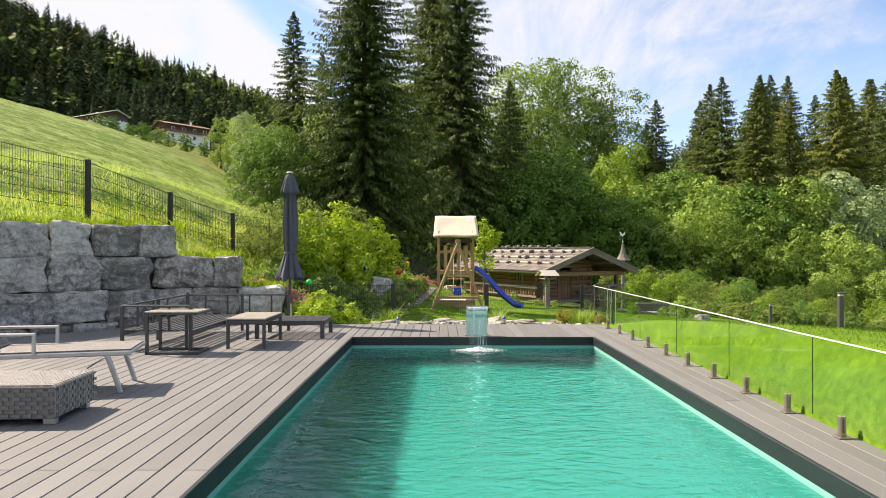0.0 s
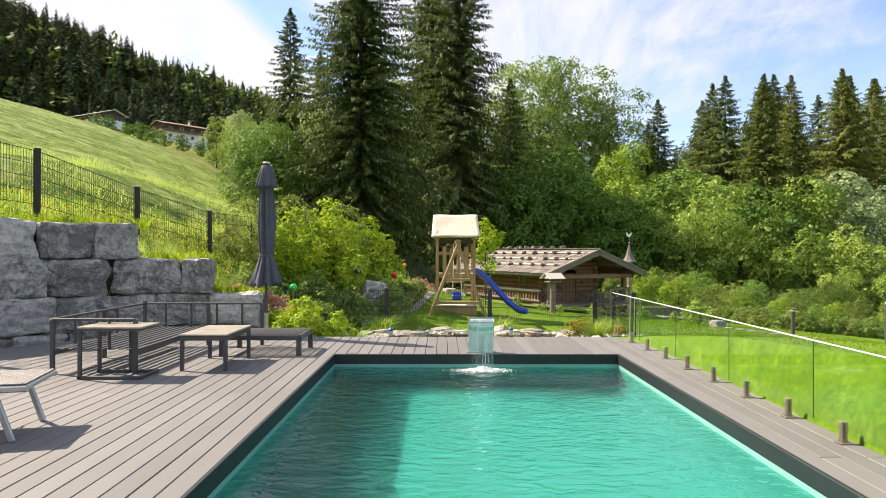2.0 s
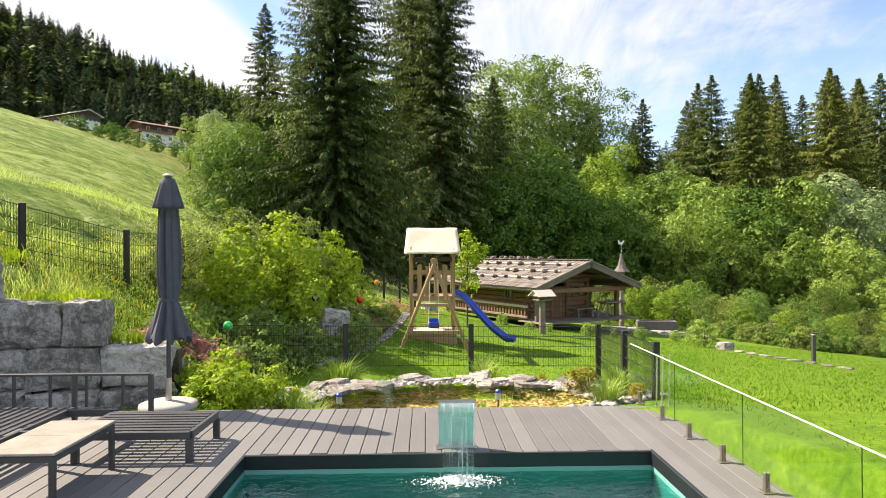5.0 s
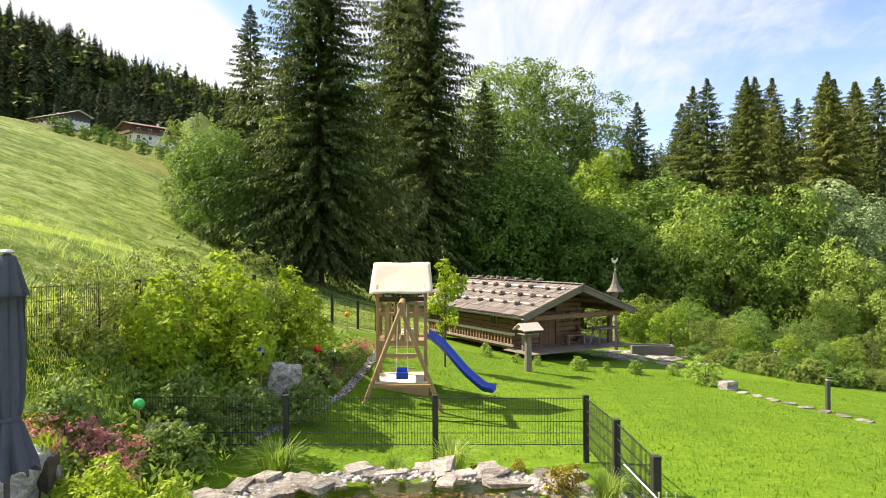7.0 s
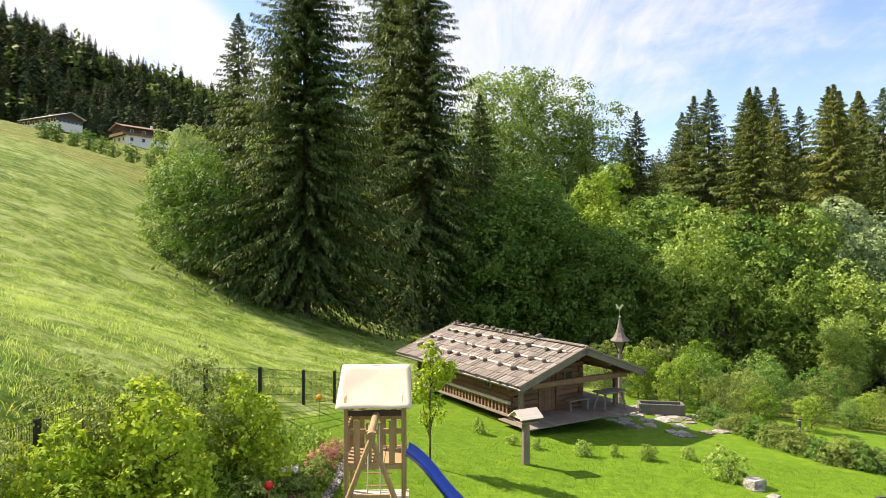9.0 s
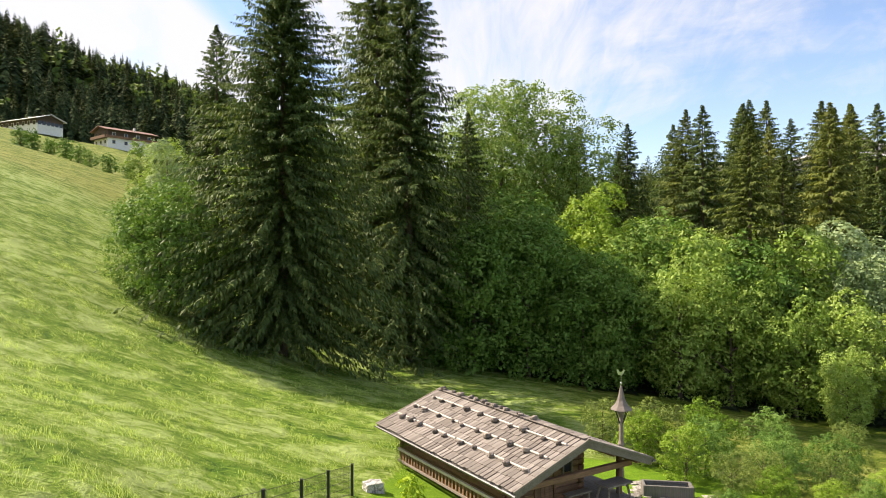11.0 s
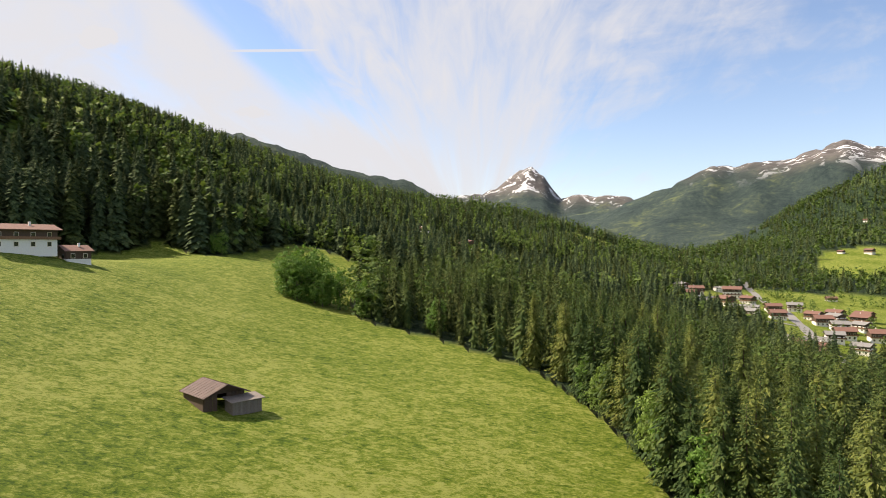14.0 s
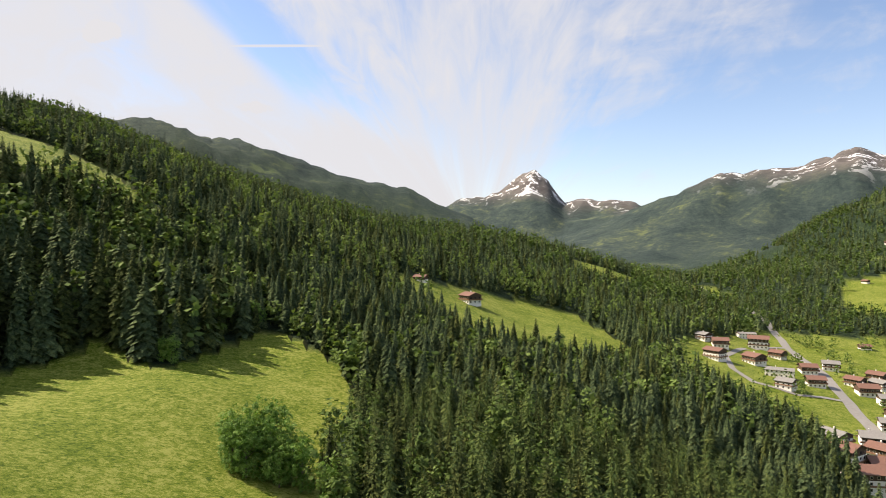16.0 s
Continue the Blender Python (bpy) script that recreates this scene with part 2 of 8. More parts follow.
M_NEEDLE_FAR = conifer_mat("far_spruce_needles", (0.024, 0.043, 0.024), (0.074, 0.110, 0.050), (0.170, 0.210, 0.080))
M_NEEDLE_OLIVE = conifer_mat("far_olive_needles", (0.017, 0.030, 0.012), (0.060, 0.082, 0.026), (0.150, 0.170, 0.048))
M_LEAF_FAR = leaf_mat("far_green_leaves", (0.028, 0.050, 0.014), (0.066, 0.108, 0.026), (0.140, 0.195, 0.050), 0.25, 0.7, 1.25, 0.1)
M_LEAF = leaf_mat("green_leaves", (0.046, 0.080, 0.015), (0.105, 0.162, 0.030), (0.220, 0.275, 0.080), 0.38, gain=2.1)
M_LEAF_LIME = leaf_mat("lime_green_leaves", (0.052, 0.105, 0.010), (0.120, 0.205, 0.018), (0.235, 0.320, 0.050), 0.36, gain=1.35)
M_LEAF_OLIVE = leaf_mat("olive_green_leaves", (0.035, 0.055, 0.014), (0.085, 0.118, 0.028), (0.180, 0.215, 0.060), 0.38, gain=2.0)
M_LEAF_DARK = leaf_mat("dark_green_leaves", (0.022, 0.052, 0.010), (0.051, 0.104, 0.017), (0.120, 0.175, 0.046), 0.34, gain=2.0)
M_LEAF_BRIGHT = leaf_mat("bright_green_leaves", (0.079, 0.135, 0.010), (0.183, 0.270, 0.017), (0.340, 0.416, 0.045), 0.38, gain=1.45)
M_LEAF_LIGHT = leaf_mat("light_green_leaves", (0.050, 0.092, 0.020), (0.110, 0.170, 0.036), (0.215, 0.290, 0.095), 0.38, gain=1.5)
M_LEAF_GREY = leaf_mat("silvery_leaves", (0.075, 0.110, 0.055), (0.150, 0.205, 0.100), (0.270, 0.330, 0.190), 0.36, gain=1.75)
M_LEAF_GOLD = leaf_mat("golden_leaves", (0.06, 0.07, 0.010), (0.14, 0.125, 0.018), (0.28, 0.20, 0.03), 0.30)
M_GRASS = leaf_mat("long_grass", (0.105, 0.175, 0.030), (0.215, 0.290, 0.070), (0.380, 0.430, 0.190), 0.60, gain=2.0)
M_MEADOW = leaf_mat("meadow_grass_blades", (0.110, 0.180, 0.030), (0.220, 0.300, 0.070), (0.370, 0.420, 0.180), 0.42, gain=1.8)
M_BLADE = leaf_mat("lawn_blades", (0.055, 0.125, 0.006), (0.110, 0.215, 0.010), (0.230, 0.340, 0.030), 0.25, gain=0.95)
M_PINK = leaf_mat("pink_blossom", (0.35, 0.10, 0.12), (0.50, 0.22, 0.22), (0.62, 0.36, 0.34), 0.3, gain=1.0)
M_YELLOW = leaf_mat("yellow_blossom", (0.50, 0.36, 0.02), (0.60, 0.45, 0.03), (0.70, 0.55, 0.05), 0.3, gain=1.0)


def bark(tr, g):
    c = g.co("Object", (6, 6, 1.6))
    n = g.noise(c, 3.0, 6.0, 0.65)
    return g.pbr(g.ramp(n, (0.3, (0.045, 0.034, 0.026)), (0.7, (0.13, 0.10, 0.075))), 0.9, normal=g.bump(n, 0.8, 0.04))


M_BARK = material("bark", bark)


def wood_mat(name, dark, light, rough=0.75, grain=(40, 40, 1.5), bump=0.35):
    def build(tr, g):
        c = g.co("Object", grain)
        streak, big = g.noise(c, 1.0, 6.0, 0.6, 0.6), g.noise(g.co("Object"), 3.5, 3.0)
        f = g.math("ADD", g.math("MULTIPLY", streak, 0.65), g.math("MULTIPLY", big, 0.3))
        f = g.math("ADD", f, g.math("MULTIPLY", g.obrand(), 0.14))
        return g.pbr(g.ramp(f, (0.28, dark), (0.8, light)), rough, normal=g.bump(streak, bump, 0.006))
    return material(name, build)


M_PINE = wood_mat("pine_posts", (0.22, 0.135, 0.058), (0.42, 0.29, 0.145))
M_LOG = wood_mat("weathered_logs", (0.060, 0.030, 0.018), (0.30, 0.165, 0.095), 0.85, (2, 30, 30), 0.6)
M_GREYWOOD = wood_mat("grey_weathered_wood", (0.085, 0.068, 0.056), (0.27, 0.23, 0.20), 0.85, (30, 2, 30), 0.6)
M_PALEWOOD = wood_mat("pale_bare_poles", (0.36, 0.32, 0.28), (0.60, 0.55, 0.50), 0.8, (2, 30, 30), 0.4)


def plain_mat(name, col, rough=0.5, metal=0.0, var=0.12, scale=9.0, bump=0.1, **more):
    def build(tr, g):
        n = g.noise(g.co("Object"), scale, 5.0, 0.6)
        lo, hi = tuple(c * (1 - var) for c in col), tuple(min(1, c * (1 + var)) for c in col)
        return g.pbr(g.ramp(n, (0.3, lo), (0.7, hi)), rough, metal, g.bump(g.noise(g.co("Object"), scale * 12, 3.0), bump, 0.002), **more)
    return material(name, build)


def deck_mat(tr, g):
    c = g.co("Object", (1, 1, 1))
    lines = g.noise(g.co("Object", (160, 1.2, 1)), 1.0, 2.0)
    stain = g.noise(g.place(), 1.3, 5.0, 0.6)
    f = g.math("ADD", g.math("MULTIPLY", lines, 0.30), g.math("MULTIPLY", stain, 0.42))
    f = g.math("ADD", f, g.math("MULTIPLY", g.obrand(), 0.22))
    return g.pbr(g.ramp(f, (0.25, (0.100, 0.100, 0.102)), (0.75, (0.172, 0.172, 0.174))), 0.70, normal=g.bump(lines, 0.25, 0.003))


M_DECK = material("grey_composite_boards", deck_mat)
M_ANTHRACITE = plain_mat("anthracite_metal", (0.018, 0.019, 0.021), 0.55, 0.0, 0.15)
M_DARKFRAME = plain_mat("dark_grey_aluminium", (0.060, 0.061, 0.066), 0.42, 0.1, 0.12)
M_SILVER = plain_mat("silver_aluminium", (0.45, 0.45, 0.46), 0.38, 0.6, 0.08)
M_STEEL = plain_mat("brushed_steel", (0.55, 0.55, 0.55), 0.28, 1.0, 0.08)
M_BRONZE = plain_mat("dull_steel_spigot", (0.36, 0.32, 0.29), 0.34, 0.9, 0.18)
M_COPING = plain_mat("dark_pool_edge", (0.010, 0.015, 0.018), 0.5, 0.0, 0.15)
M_LINER = plain_mat("green_pool_lining", (0.003, 0.165, 0.148), 0.55, 0.0, 0.05, 2.0)
# the same lining with sunlight put into its colour
M_LINER_SUNLIT = plain_mat("sunlit_pool_lining", (0.16, 0.38, 0.35), 0.5, 0.0, 0.06, 2.0)
M_FABRIC = plain_mat("slate_blue_canvas", (0.072, 0.078, 0.100), 0.9, 0.0, 0.12, 14.0, 0.4)
M_CANVAS = plain_mat("cream_canvas", (0.60, 0.53, 0.42), 0.85, 0.0, 0.06, 8.0, 0.3)
M_BLUE = plain_mat("blue_plastic", (0.010, 0.060, 0.46), 0.35, 0.0, 0.05, 4.0, 0.05)
M_CONCRETE = plain_mat("grey_concrete", (0.33, 0.32, 0.30), 0.85, 0.0, 0.15, 12.0, 0.4)
M_ROPE = plain_mat("white_rope", (0.6, 0.58, 0.52), 0.9)
M_PLASTER = plain_mat("white_plaster", (0.74, 0.72, 0.68), 0.9, 0.0, 0.06, 3.0)
M_TILE_RED = plain_mat("brown_red_roof", (0.165, 0.085, 0.064), 0.8, 0.0, 0.25, 2.0)
M_TILE_GREY = plain_mat("grey_roof", (0.20, 0.195, 0.19), 0.8, 0.0, 0.2, 2.0)
M_DARKWOOD = wood_mat("dark_stained_boards", (0.035, 0.022, 0.015), (0.11, 0.07, 0.045), 0.85)
M_DARKGLASS = plain_mat("dark_window_panes", (0.015, 0.018, 0.022), 0.08, 0.0, 0.2, 3.0, 0.0)
M_ASPHALT = plain_mat("asphalt", (0.21, 0.205, 0.20), 0.9, 0.0, 0.12, 0.4)


def rock_mat(name, a, b, c, bump=0.9):
    def build(tr, g):
        p = g.co("Object", (1, 1, 1))
        w = g.place()
        n1, n2 = g.noise(w, 4.5, 10.0, 0.76, 1.1), g.noise(w, 26.0, 7.0, 0.70, 0.5)
        facet = g.voronoi(g.place((1, 1, 1.7)), 6.0)
        crack = g.span(g.voronoi(w, 3.2, "DISTANCE_TO_EDGE"), 0.0, 0.03)
        f = g.math("ADD", g.math("MULTIPLY", n1, 0.62), g.math("MULTIPLY", n2, 0.33))
        f = g.math("ADD", f, g.math("MULTIPLY", g.math("SUBTRACT", g.obrand(), 0.5), 0.14))
        col = g.ramp(f, (0.40, a), (0.49, b), (0.59, c))
        h = g.math("ADD", g.math("MULTIPLY", n1, 1.0), g.math("MULTIPLY", n2, 0.45))
        h = g.math("ADD", h, g.math("ADD", g.math("MULTIPLY", crack, 0.06), g.math("MULTIPLY", facet, 0.9)))
        return g.pbr(col, 0.88, normal=g.bump(h, bump, 0.07))
    return material(name, build)


M_WALLSTONE = rock_mat("blue_grey_limestone", (0.20, 0.192, 0.180), (0.48, 0.465, 0.44), (0.74, 0.72, 0.68), 1.0)
M_PONDSTONE = rock_mat("pale_slate", (0.14, 0.128, 0.112), (0.29, 0.272, 0.245), (0.46, 0.44, 0.405), 0.8)
M_ROOFSTONE = rock_mat("brown_fieldstone", (0.075, 0.065, 0.060), (0.16, 0.135, 0.12), (0.28, 0.25, 0.22), 0.6)


def water_mat(name, tint, wave, scale, strength):
    def build(tr, g):
        c = g.place()
        w = g.math("ADD", g.noise(g.place((1, 1.7, 1)), scale, 3.0, 0.5, 0.7), g.math("MULTIPLY", g.noise(c, scale * 3.1, 2.0), 0.32))
        return g.pbr(tint, 0.015, 0.0, g.bump(w, strength, wave), IOR=1.33, Transmission_Weight=1.0)
    return material(name, build)


M_WATER = water_mat("pool_water", (0.45, 0.95, 0.90), 0.020, 6.2, 1.0)
M_PONDWATER = water_mat("pond_water", (0.86, 0.86, 0.66), 0.008, 3.0, 0.3)


def glass(tr, g):
    clear, gloss = g.n("ShaderNodeBsdfTransparent"), g.n("ShaderNodeBsdfGlossy")
    clear.inputs[0].default_value = (0.91, 0.955, 0.93, 1)
    gloss.inputs["Roughness"].default_value = 0.0
    return g.add(clear.outputs[0], gloss.outputs[0], 0.06)


M_GLASS = material("clear_glass", glass)

# ---- the lie of the land ----
# ground heights at a few places (x, y, z), in the garden and on the near meadow
NEAR = [
    (0, -30, -0.6), (9, 2, -0.35), (0.5, 9, -0.16), (3.2, 9.8, -0.16), (0.8, 15.2, -0.42), (3.1, 18.9, -0.68), (8.1, 16, -0.95),
    (7.3, 26.5, -1.45), (15, 24, -1.9), (1.6, 23, -0.72), (-5.3, 8.6, 1.45), (-4.0, 11.4, 1.15), (-3.0, 15.0, 0.95), (-1.7, 20, 0.35),
    (-10.5, 30, 2.1), (-14.3, 36.9, 4.2), (-4.9, 29.3, 0.3), (-2.3, 29, -0.35), (0.4, 45, -1.6), (7, 45, -2.4), (-23.7, 51.8, 9.2), (19, 45, -4.2),
    (-12, 14, 2.3), (-7.0, 6.5, 1.75), (-19, 28, 4.9), (-28, 40, 9.6), (-16, 40, 5.2), (-38, 60, 14.4), (-3.4, 24, 0.5), (30, 40, -5.0), (-9, 20, 2.6),
    (-2.6, 11.8, -0.12), (-1.3, 12.8, -0.2), (-1.0, 15.0, -0.1), (-2.7, 10.2, 0.05), (-3.2, 13.2, 0.75),
]
# and along the valley
FAR = [
    (-28.6, 67, 11.6), (-37, 98, 15.5), (-5, 70, 0.5), (30, 80, -4), (-101, 246, 42.5), (-50, 166, 21.8), (-6, 154, 12.6), (15, 151, 9.4),
    (44, 194, 7.6), (-18, 222, 18.6), (-62, 332, 37.5), (90, 130, -2), (150, 330, -6), (230, 410, -20), (395, 615, -19), (112, 658, 32),
    (35, 603, 53), (-198, 492, 130), (-35, 410, 41.5), (-213, 976, 168), (462, 1013, 14), (697, 998, 27), (171, 996, 92), (-37, 1109, 124),
    (280, 920, 58), (0, 300, 20), (54, 311, 20), (350, 780, 2), (873, 1275, 74), (-130, 100, 38), (500, 300, -34), (-374, 923, 232), (-344, 500, 172), (-119, 361, 41), (-145, 325, 43), (-48, 428, 44), (150, 400, 8),
]
KNOTS = np.array(NEAR + FAR, float)
SOFT = 5.0


def kernel(dx, dy):
    return np.sqrt(dx * dx + dy * dy + SOFT * SOFT)


_n = len(KNOTS)
_A = np.zeros((_n + 3, _n + 3))
_A[:_n, :_n] = -kernel(KNOTS[:, None, 0] - KNOTS[None, :, 0], KNOTS[:, None, 1] - KNOTS[None, :, 1]) + 0.02 * np.eye(_n)
_A[:_n, _n:] = np.column_stack([np.ones(_n), KNOTS[:, :2]])
_A[_n:, :_n] = _A[:_n, _n:].T
COEF = np.linalg.solve(_A, np.concatenate([KNOTS[:, 2], np.zeros(3)]))


def smooth(v, a, b):
    t = np.clip((v - a) / (b - a), 0, 1)
    return t * t * (3 - 2 * t)


def wave(x, y, s, k=0):
    """A cheap soft noise between -1 and 1, for arrays."""
    a = np.sin(x * s + 1.3 * k) * np.cos(y * s * 1.13 - 0.7 * k) + 0.5 * np.sin((x + y) * s * 2.1 + 2.2 * k + 1.7 * np.sin(y * s * 0.9))
    return (a + 0.25 * np.sin(x * s * 4.7 - 1.9 * y * s * 2.3 + k)) / 1.75


EYE_XY = (12.0, 110.0)
# skylines: how far off, how deep, and heights at some bearings (degrees from straight ahead)
RIDGES = (
    (2300, 620, ((-75, 500), (-45, 500), (-30, 500), (-18.6, 462), (-10.5, 408), (-5.8, 345), (1.2, 270), (7.7, 165), (12, 40), (18, 0))),
    (4100, 560, ((-2, 60), (3, 250), (5.7, 385), (9.0, 430), (10.6, 500), (12.4, 555), (13.6, 500), (15.0, 350), (16.2, 362), (17.4, 345), (18.9, 348), (20.5, 330), (21.5, 305), (26, 250), (34, 200), (60, 100))),
    (3100, 640, ((13, 60), (17.5, 165), (22.2, 275), (27.5, 400), (29.2, 392), (31, 415), (32.8, 415), (35.5, 450), (37.3, 478), (39, 440), (46, 430), (60, 400), (80, 300))),
    (1750, 420, ((24, 0), (30, 60), (34, 130), (39, 200), (46, 260), (60, 300), (80, 260))),
)


def ground(x, y):
    """The height of the land at x, y (arrays)."""
    x, y = np.asarray(x, float), np.asarray(y, float)
    z = np.full(x.shape, COEF[_n]) + COEF[_n + 1] * x + COEF[_n + 2] * y
    for i in range(_n):
        z -= COEF[i] * kernel(x - KNOTS[i, 0], y - KNOTS[i, 1])
    dx, dy = x - EYE_XY[0], y - EYE_XY[1]
    r, a = np.hypot(dx, dy), np.degrees(np.arctan2(dx, dy))
    far = smooth(r, 900, 1500)
    back = smooth(np.abs(a), 75, 110) * smooth(r, 110, 260)
    z = z * (1 - far) * (1 - back) + (-12.0) * np.maximum(far, back)
    z += (0.12 * wave(x, y, 0.35, 1) * smooth(r, 0, 1) * smooth(np.hypot(x, y - 10), 14, 30) + 2.0 * wave(x, y, 0.03, 2) * smooth(y, 250, 500))
    for k, (D, w, knots) in enumerate(RIDGES):
        ks = np.array(knots, float)
        h = np.interp(a, ks[:, 0], ks[:, 1], left=ks[0, 1] * 0.8, right=ks[-1, 1] * 0.8) * (1 - smooth(np.abs(a), 90, 130))
        rr = r + 90 * wave(x, y, 0.004, k + 3)
        shape = np.exp(-((rr - D) / w) ** 2)
        rough = 1 + 0.045 * wave(x, y, 0.011, k + 5) + 0.03 * wave(x, y, 0.031, k + 9) + 0.012 * wave(x, y, 0.09, k)
        z = z + np.maximum(0, (h + 5) * shape * rough)
    # the terrace in front of the stone wall, and the pit under the deck and pool
    wy = np.interp(x, (-9, -6.5, -5, -3.85, -2.3, -1.0), (2.3, 5.6, 7.6, 9.0, 9.35, 9.9))
    low = (1 - smooth(y - wy, 0.18, 0.5)) * (1 - smooth(x, -1.4, -0.7)) * smooth(x, -12, -9.5)
    z = z * (1 - low) + low * np.minimum(z, -0.13)
    inside = smooth(x, -6.0, -5.0) * (1 - smooth(x, 1.95, 2.25)) * (1 - smooth(y, 8.0, 8.35)) * (1 - smooth(y - wy, -1.1, -0.7) * (x < -2.3))
    z = z * (1 - inside) + inside * -1.5
    pond = 1 - smooth(np.hypot((x - 0.5) / 1.75, (y - 9.75) / 1.05), 0.72, 1.1)
    return z - 0.34 * pond


def gz(x, y):
    return float(ground(np.array([x]), np.array([y]))[0])


def in_poly(x, y, poly):
    c = np.zeros(np.shape(x), bool)
    for (x0, y0), (x1, y1) in zip(poly, poly[1:] + poly[:1]):
        c ^= ((y0 > y) != (y1 > y)) & (x < (x1 - x0) * (y - y0) / ((y1 - y0) or 1e-9) + x0)
    return c


GARDEN = [(-20, -40), (-4.4, 9.3), (-3.1, 13.0), (-2.0, 16.5), (-0.9, 20.5), (0.2, 23.5), (1.5, 29), (6, 30.5), (11, 28), (13, 25), (21, 24.5), (40, 24), (40, -40)]
MEADOW = [(-300, -60), (-195, 262), (-142, 312), (-131, 343), (-109, 386), (-76, 362), (-48, 428), (-11, 388), (0, 345), (-9, 300), (-4, 268), (20, 252), (45, 226), (50, 195),
          (51, 170), (47, 130), (38, 108), (-8, 103), (-31, 99), (-27, 78), (-19, 62), (-8, 54), (2, 51.5), (12, 50.5), (20, 48.5), (30, 45), (45, 38), (60, -60)]
PASTURES = [
    [(-330, 520), (-330, 650), (-249, 632), (-175, 580), (-130, 530), (-142, 510), (-175, 498), (-205, 472), (-260, 480)],
    [(30, 560), (44, 490), (66, 465), (112, 455), (150, 485), (192, 560), (190, 640), (178, 700), (100, 692), (58, 665), (20, 640), (-12, 628), (-8, 612)],
    [(170, 290), (194, 353), (226, 419), (216, 456), (210, 505), (222, 575), (246, 642), (305, 700), (400, 765), (440, 776), (545, 766), (640, 700), (620, 480), (520, 300)],
    [(590, 905), (672, 1010), (790, 1062), (900, 960), (760, 850), (610, 855)], [(425, 960), (440, 1060), (500, 1070), (505, 980)],
    [(-70, 760), (-40, 830), (10, 800), (-20, 740)], [(230, 880), (250, 960), (330, 940), (300, 860)], [(-260, 800), (-230, 880), (-180, 850), (-200, 780)],
    [(855, 1593), (943, 1640), (837, 1409), (782, 1380)],
]


def wooded(x, y):
    w = ~in_poly(x, y, MEADOW) & ~in_poly(x, y, GARDEN) & (y > 30)
    for p in PASTURES:
        w &= ~in_poly(x, y, p)
    return w


def land_mat(tr, g):
    p = g.place()
    wood, rock, lawn = g.attr("wood"), g.attr("rock"), g.attr("lawn")
    n_big, n_mid = g.noise(p, 0.035, 4.0, 0.6), g.noise(p, 0.35, 5.0, 0.65, 0.4)
    n_fine, n_tuft = g.noise(p, 4.0, 6.0, 0.7), g.noise(g.place((0.75, 1.15, 1)), 1.1, 7.0, 0.74, 0.7)
    f = g.math("ADD", g.math("MULTIPLY", n_big, 0.24), g.math("ADD", g.math("MULTIPLY", n_mid, 0.28), g.math("MULTIPLY", n_tuft, 0.54)))
    swathe = g.noise(g.place((0.7, 1, 1)), 0.62, 7.0, 0.75, 1.0)
    small = g.noise(g.place((0.6, 1, 1)), 3.2, 5.0, 0.7, 0.9)
    f = g.math("ADD", g.math("MULTIPLY", f, 0.56), g.math("ADD", g.math("MULTIPLY", swathe, 0.28), g.math("MULTIPLY", small, 0.18)))
    meadow = g.ramp(f, (0.44, (0.024, 0.056, 0.003)), (0.485, (0.068, 0.112, 0.007)), (0.52, (0.112, 0.150, 0.013)), (0.57, (0.22, 0.245, 0.058)))
    turf = g.ramp(g.math("ADD", g.math("ADD", g.math("MULTIPLY", n_fine, 0.35), g.math("MULTIPLY", g.noise(p, 24.0, 4.0, 0.7), 0.45)), g.math("MULTIPLY", n_mid, 0.2)), (0.36, (0.045, 0.105, 0.004)), (0.50, (0.090, 0.175, 0.007)), (0.64, (0.165, 0.265, 0.016)))
    # near meadow's colour lightened to carry the sheen of backlit grass
    meadow_sheen = g.mix(1.0, meadow, (1.22, 1.42, 1.9), "MULTIPLY")
    grass = g.mix(lawn, g.mix(g.attr("meadow_sheen"), meadow, meadow_sheen), turf)
    w1 = g.noise(p, 0.16, 5.0, 0.7)
    firs = g.ramp(g.math("ADD", g.math("MULTIPLY", w1, 0.6), g.math("MULTIPLY", g.noise(p, 0.006, 5.0, 0.65), 0.4)), (0.36, (0.014, 0.030, 0.016)), (0.52, (0.030, 0.056, 0.026)), (0.68, (0.070, 0.105, 0.040)))
    soil = g.mix(g.span(g.noise(p, 0.004, 5.0, 0.65), 0.60, 0.66), firs, (0.13, 0.18, 0.045))
    # blue-green tint mixed in by distance stands in for haze over far woods
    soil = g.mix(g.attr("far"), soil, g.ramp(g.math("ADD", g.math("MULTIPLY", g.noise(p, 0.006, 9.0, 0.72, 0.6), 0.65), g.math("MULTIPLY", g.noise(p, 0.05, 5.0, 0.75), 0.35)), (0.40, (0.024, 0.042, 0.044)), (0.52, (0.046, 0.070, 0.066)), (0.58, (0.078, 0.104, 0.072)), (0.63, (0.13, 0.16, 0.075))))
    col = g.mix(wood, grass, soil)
    rn = g.noise(p, 0.012, 9.0, 0.7, 0.5)
    stone_c = g.ramp(rn, (0.35, (0.085, 0.078, 0.076)), (0.6, (0.165, 0.152, 0.148)))
    snow = g.span(g.noise(p, 0.010, 8.0, 0.66, 1.2), 0.553, 0.578)
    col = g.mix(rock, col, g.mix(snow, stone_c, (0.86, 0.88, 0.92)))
    h = g.math("ADD", g.math("ADD", g.math("MULTIPLY", n_tuft, g.span(lawn, 0.0, 1.0, 0.22, 0.02)), g.math("MULTIPLY", g.math("SUBTRACT", 1.0, lawn), g.math("MULTIPLY", swathe, 0.7))), g.math("MULTIPLY", n_fine, 0.05))
    b1 = g.bump(h, 0.9, 0.8)
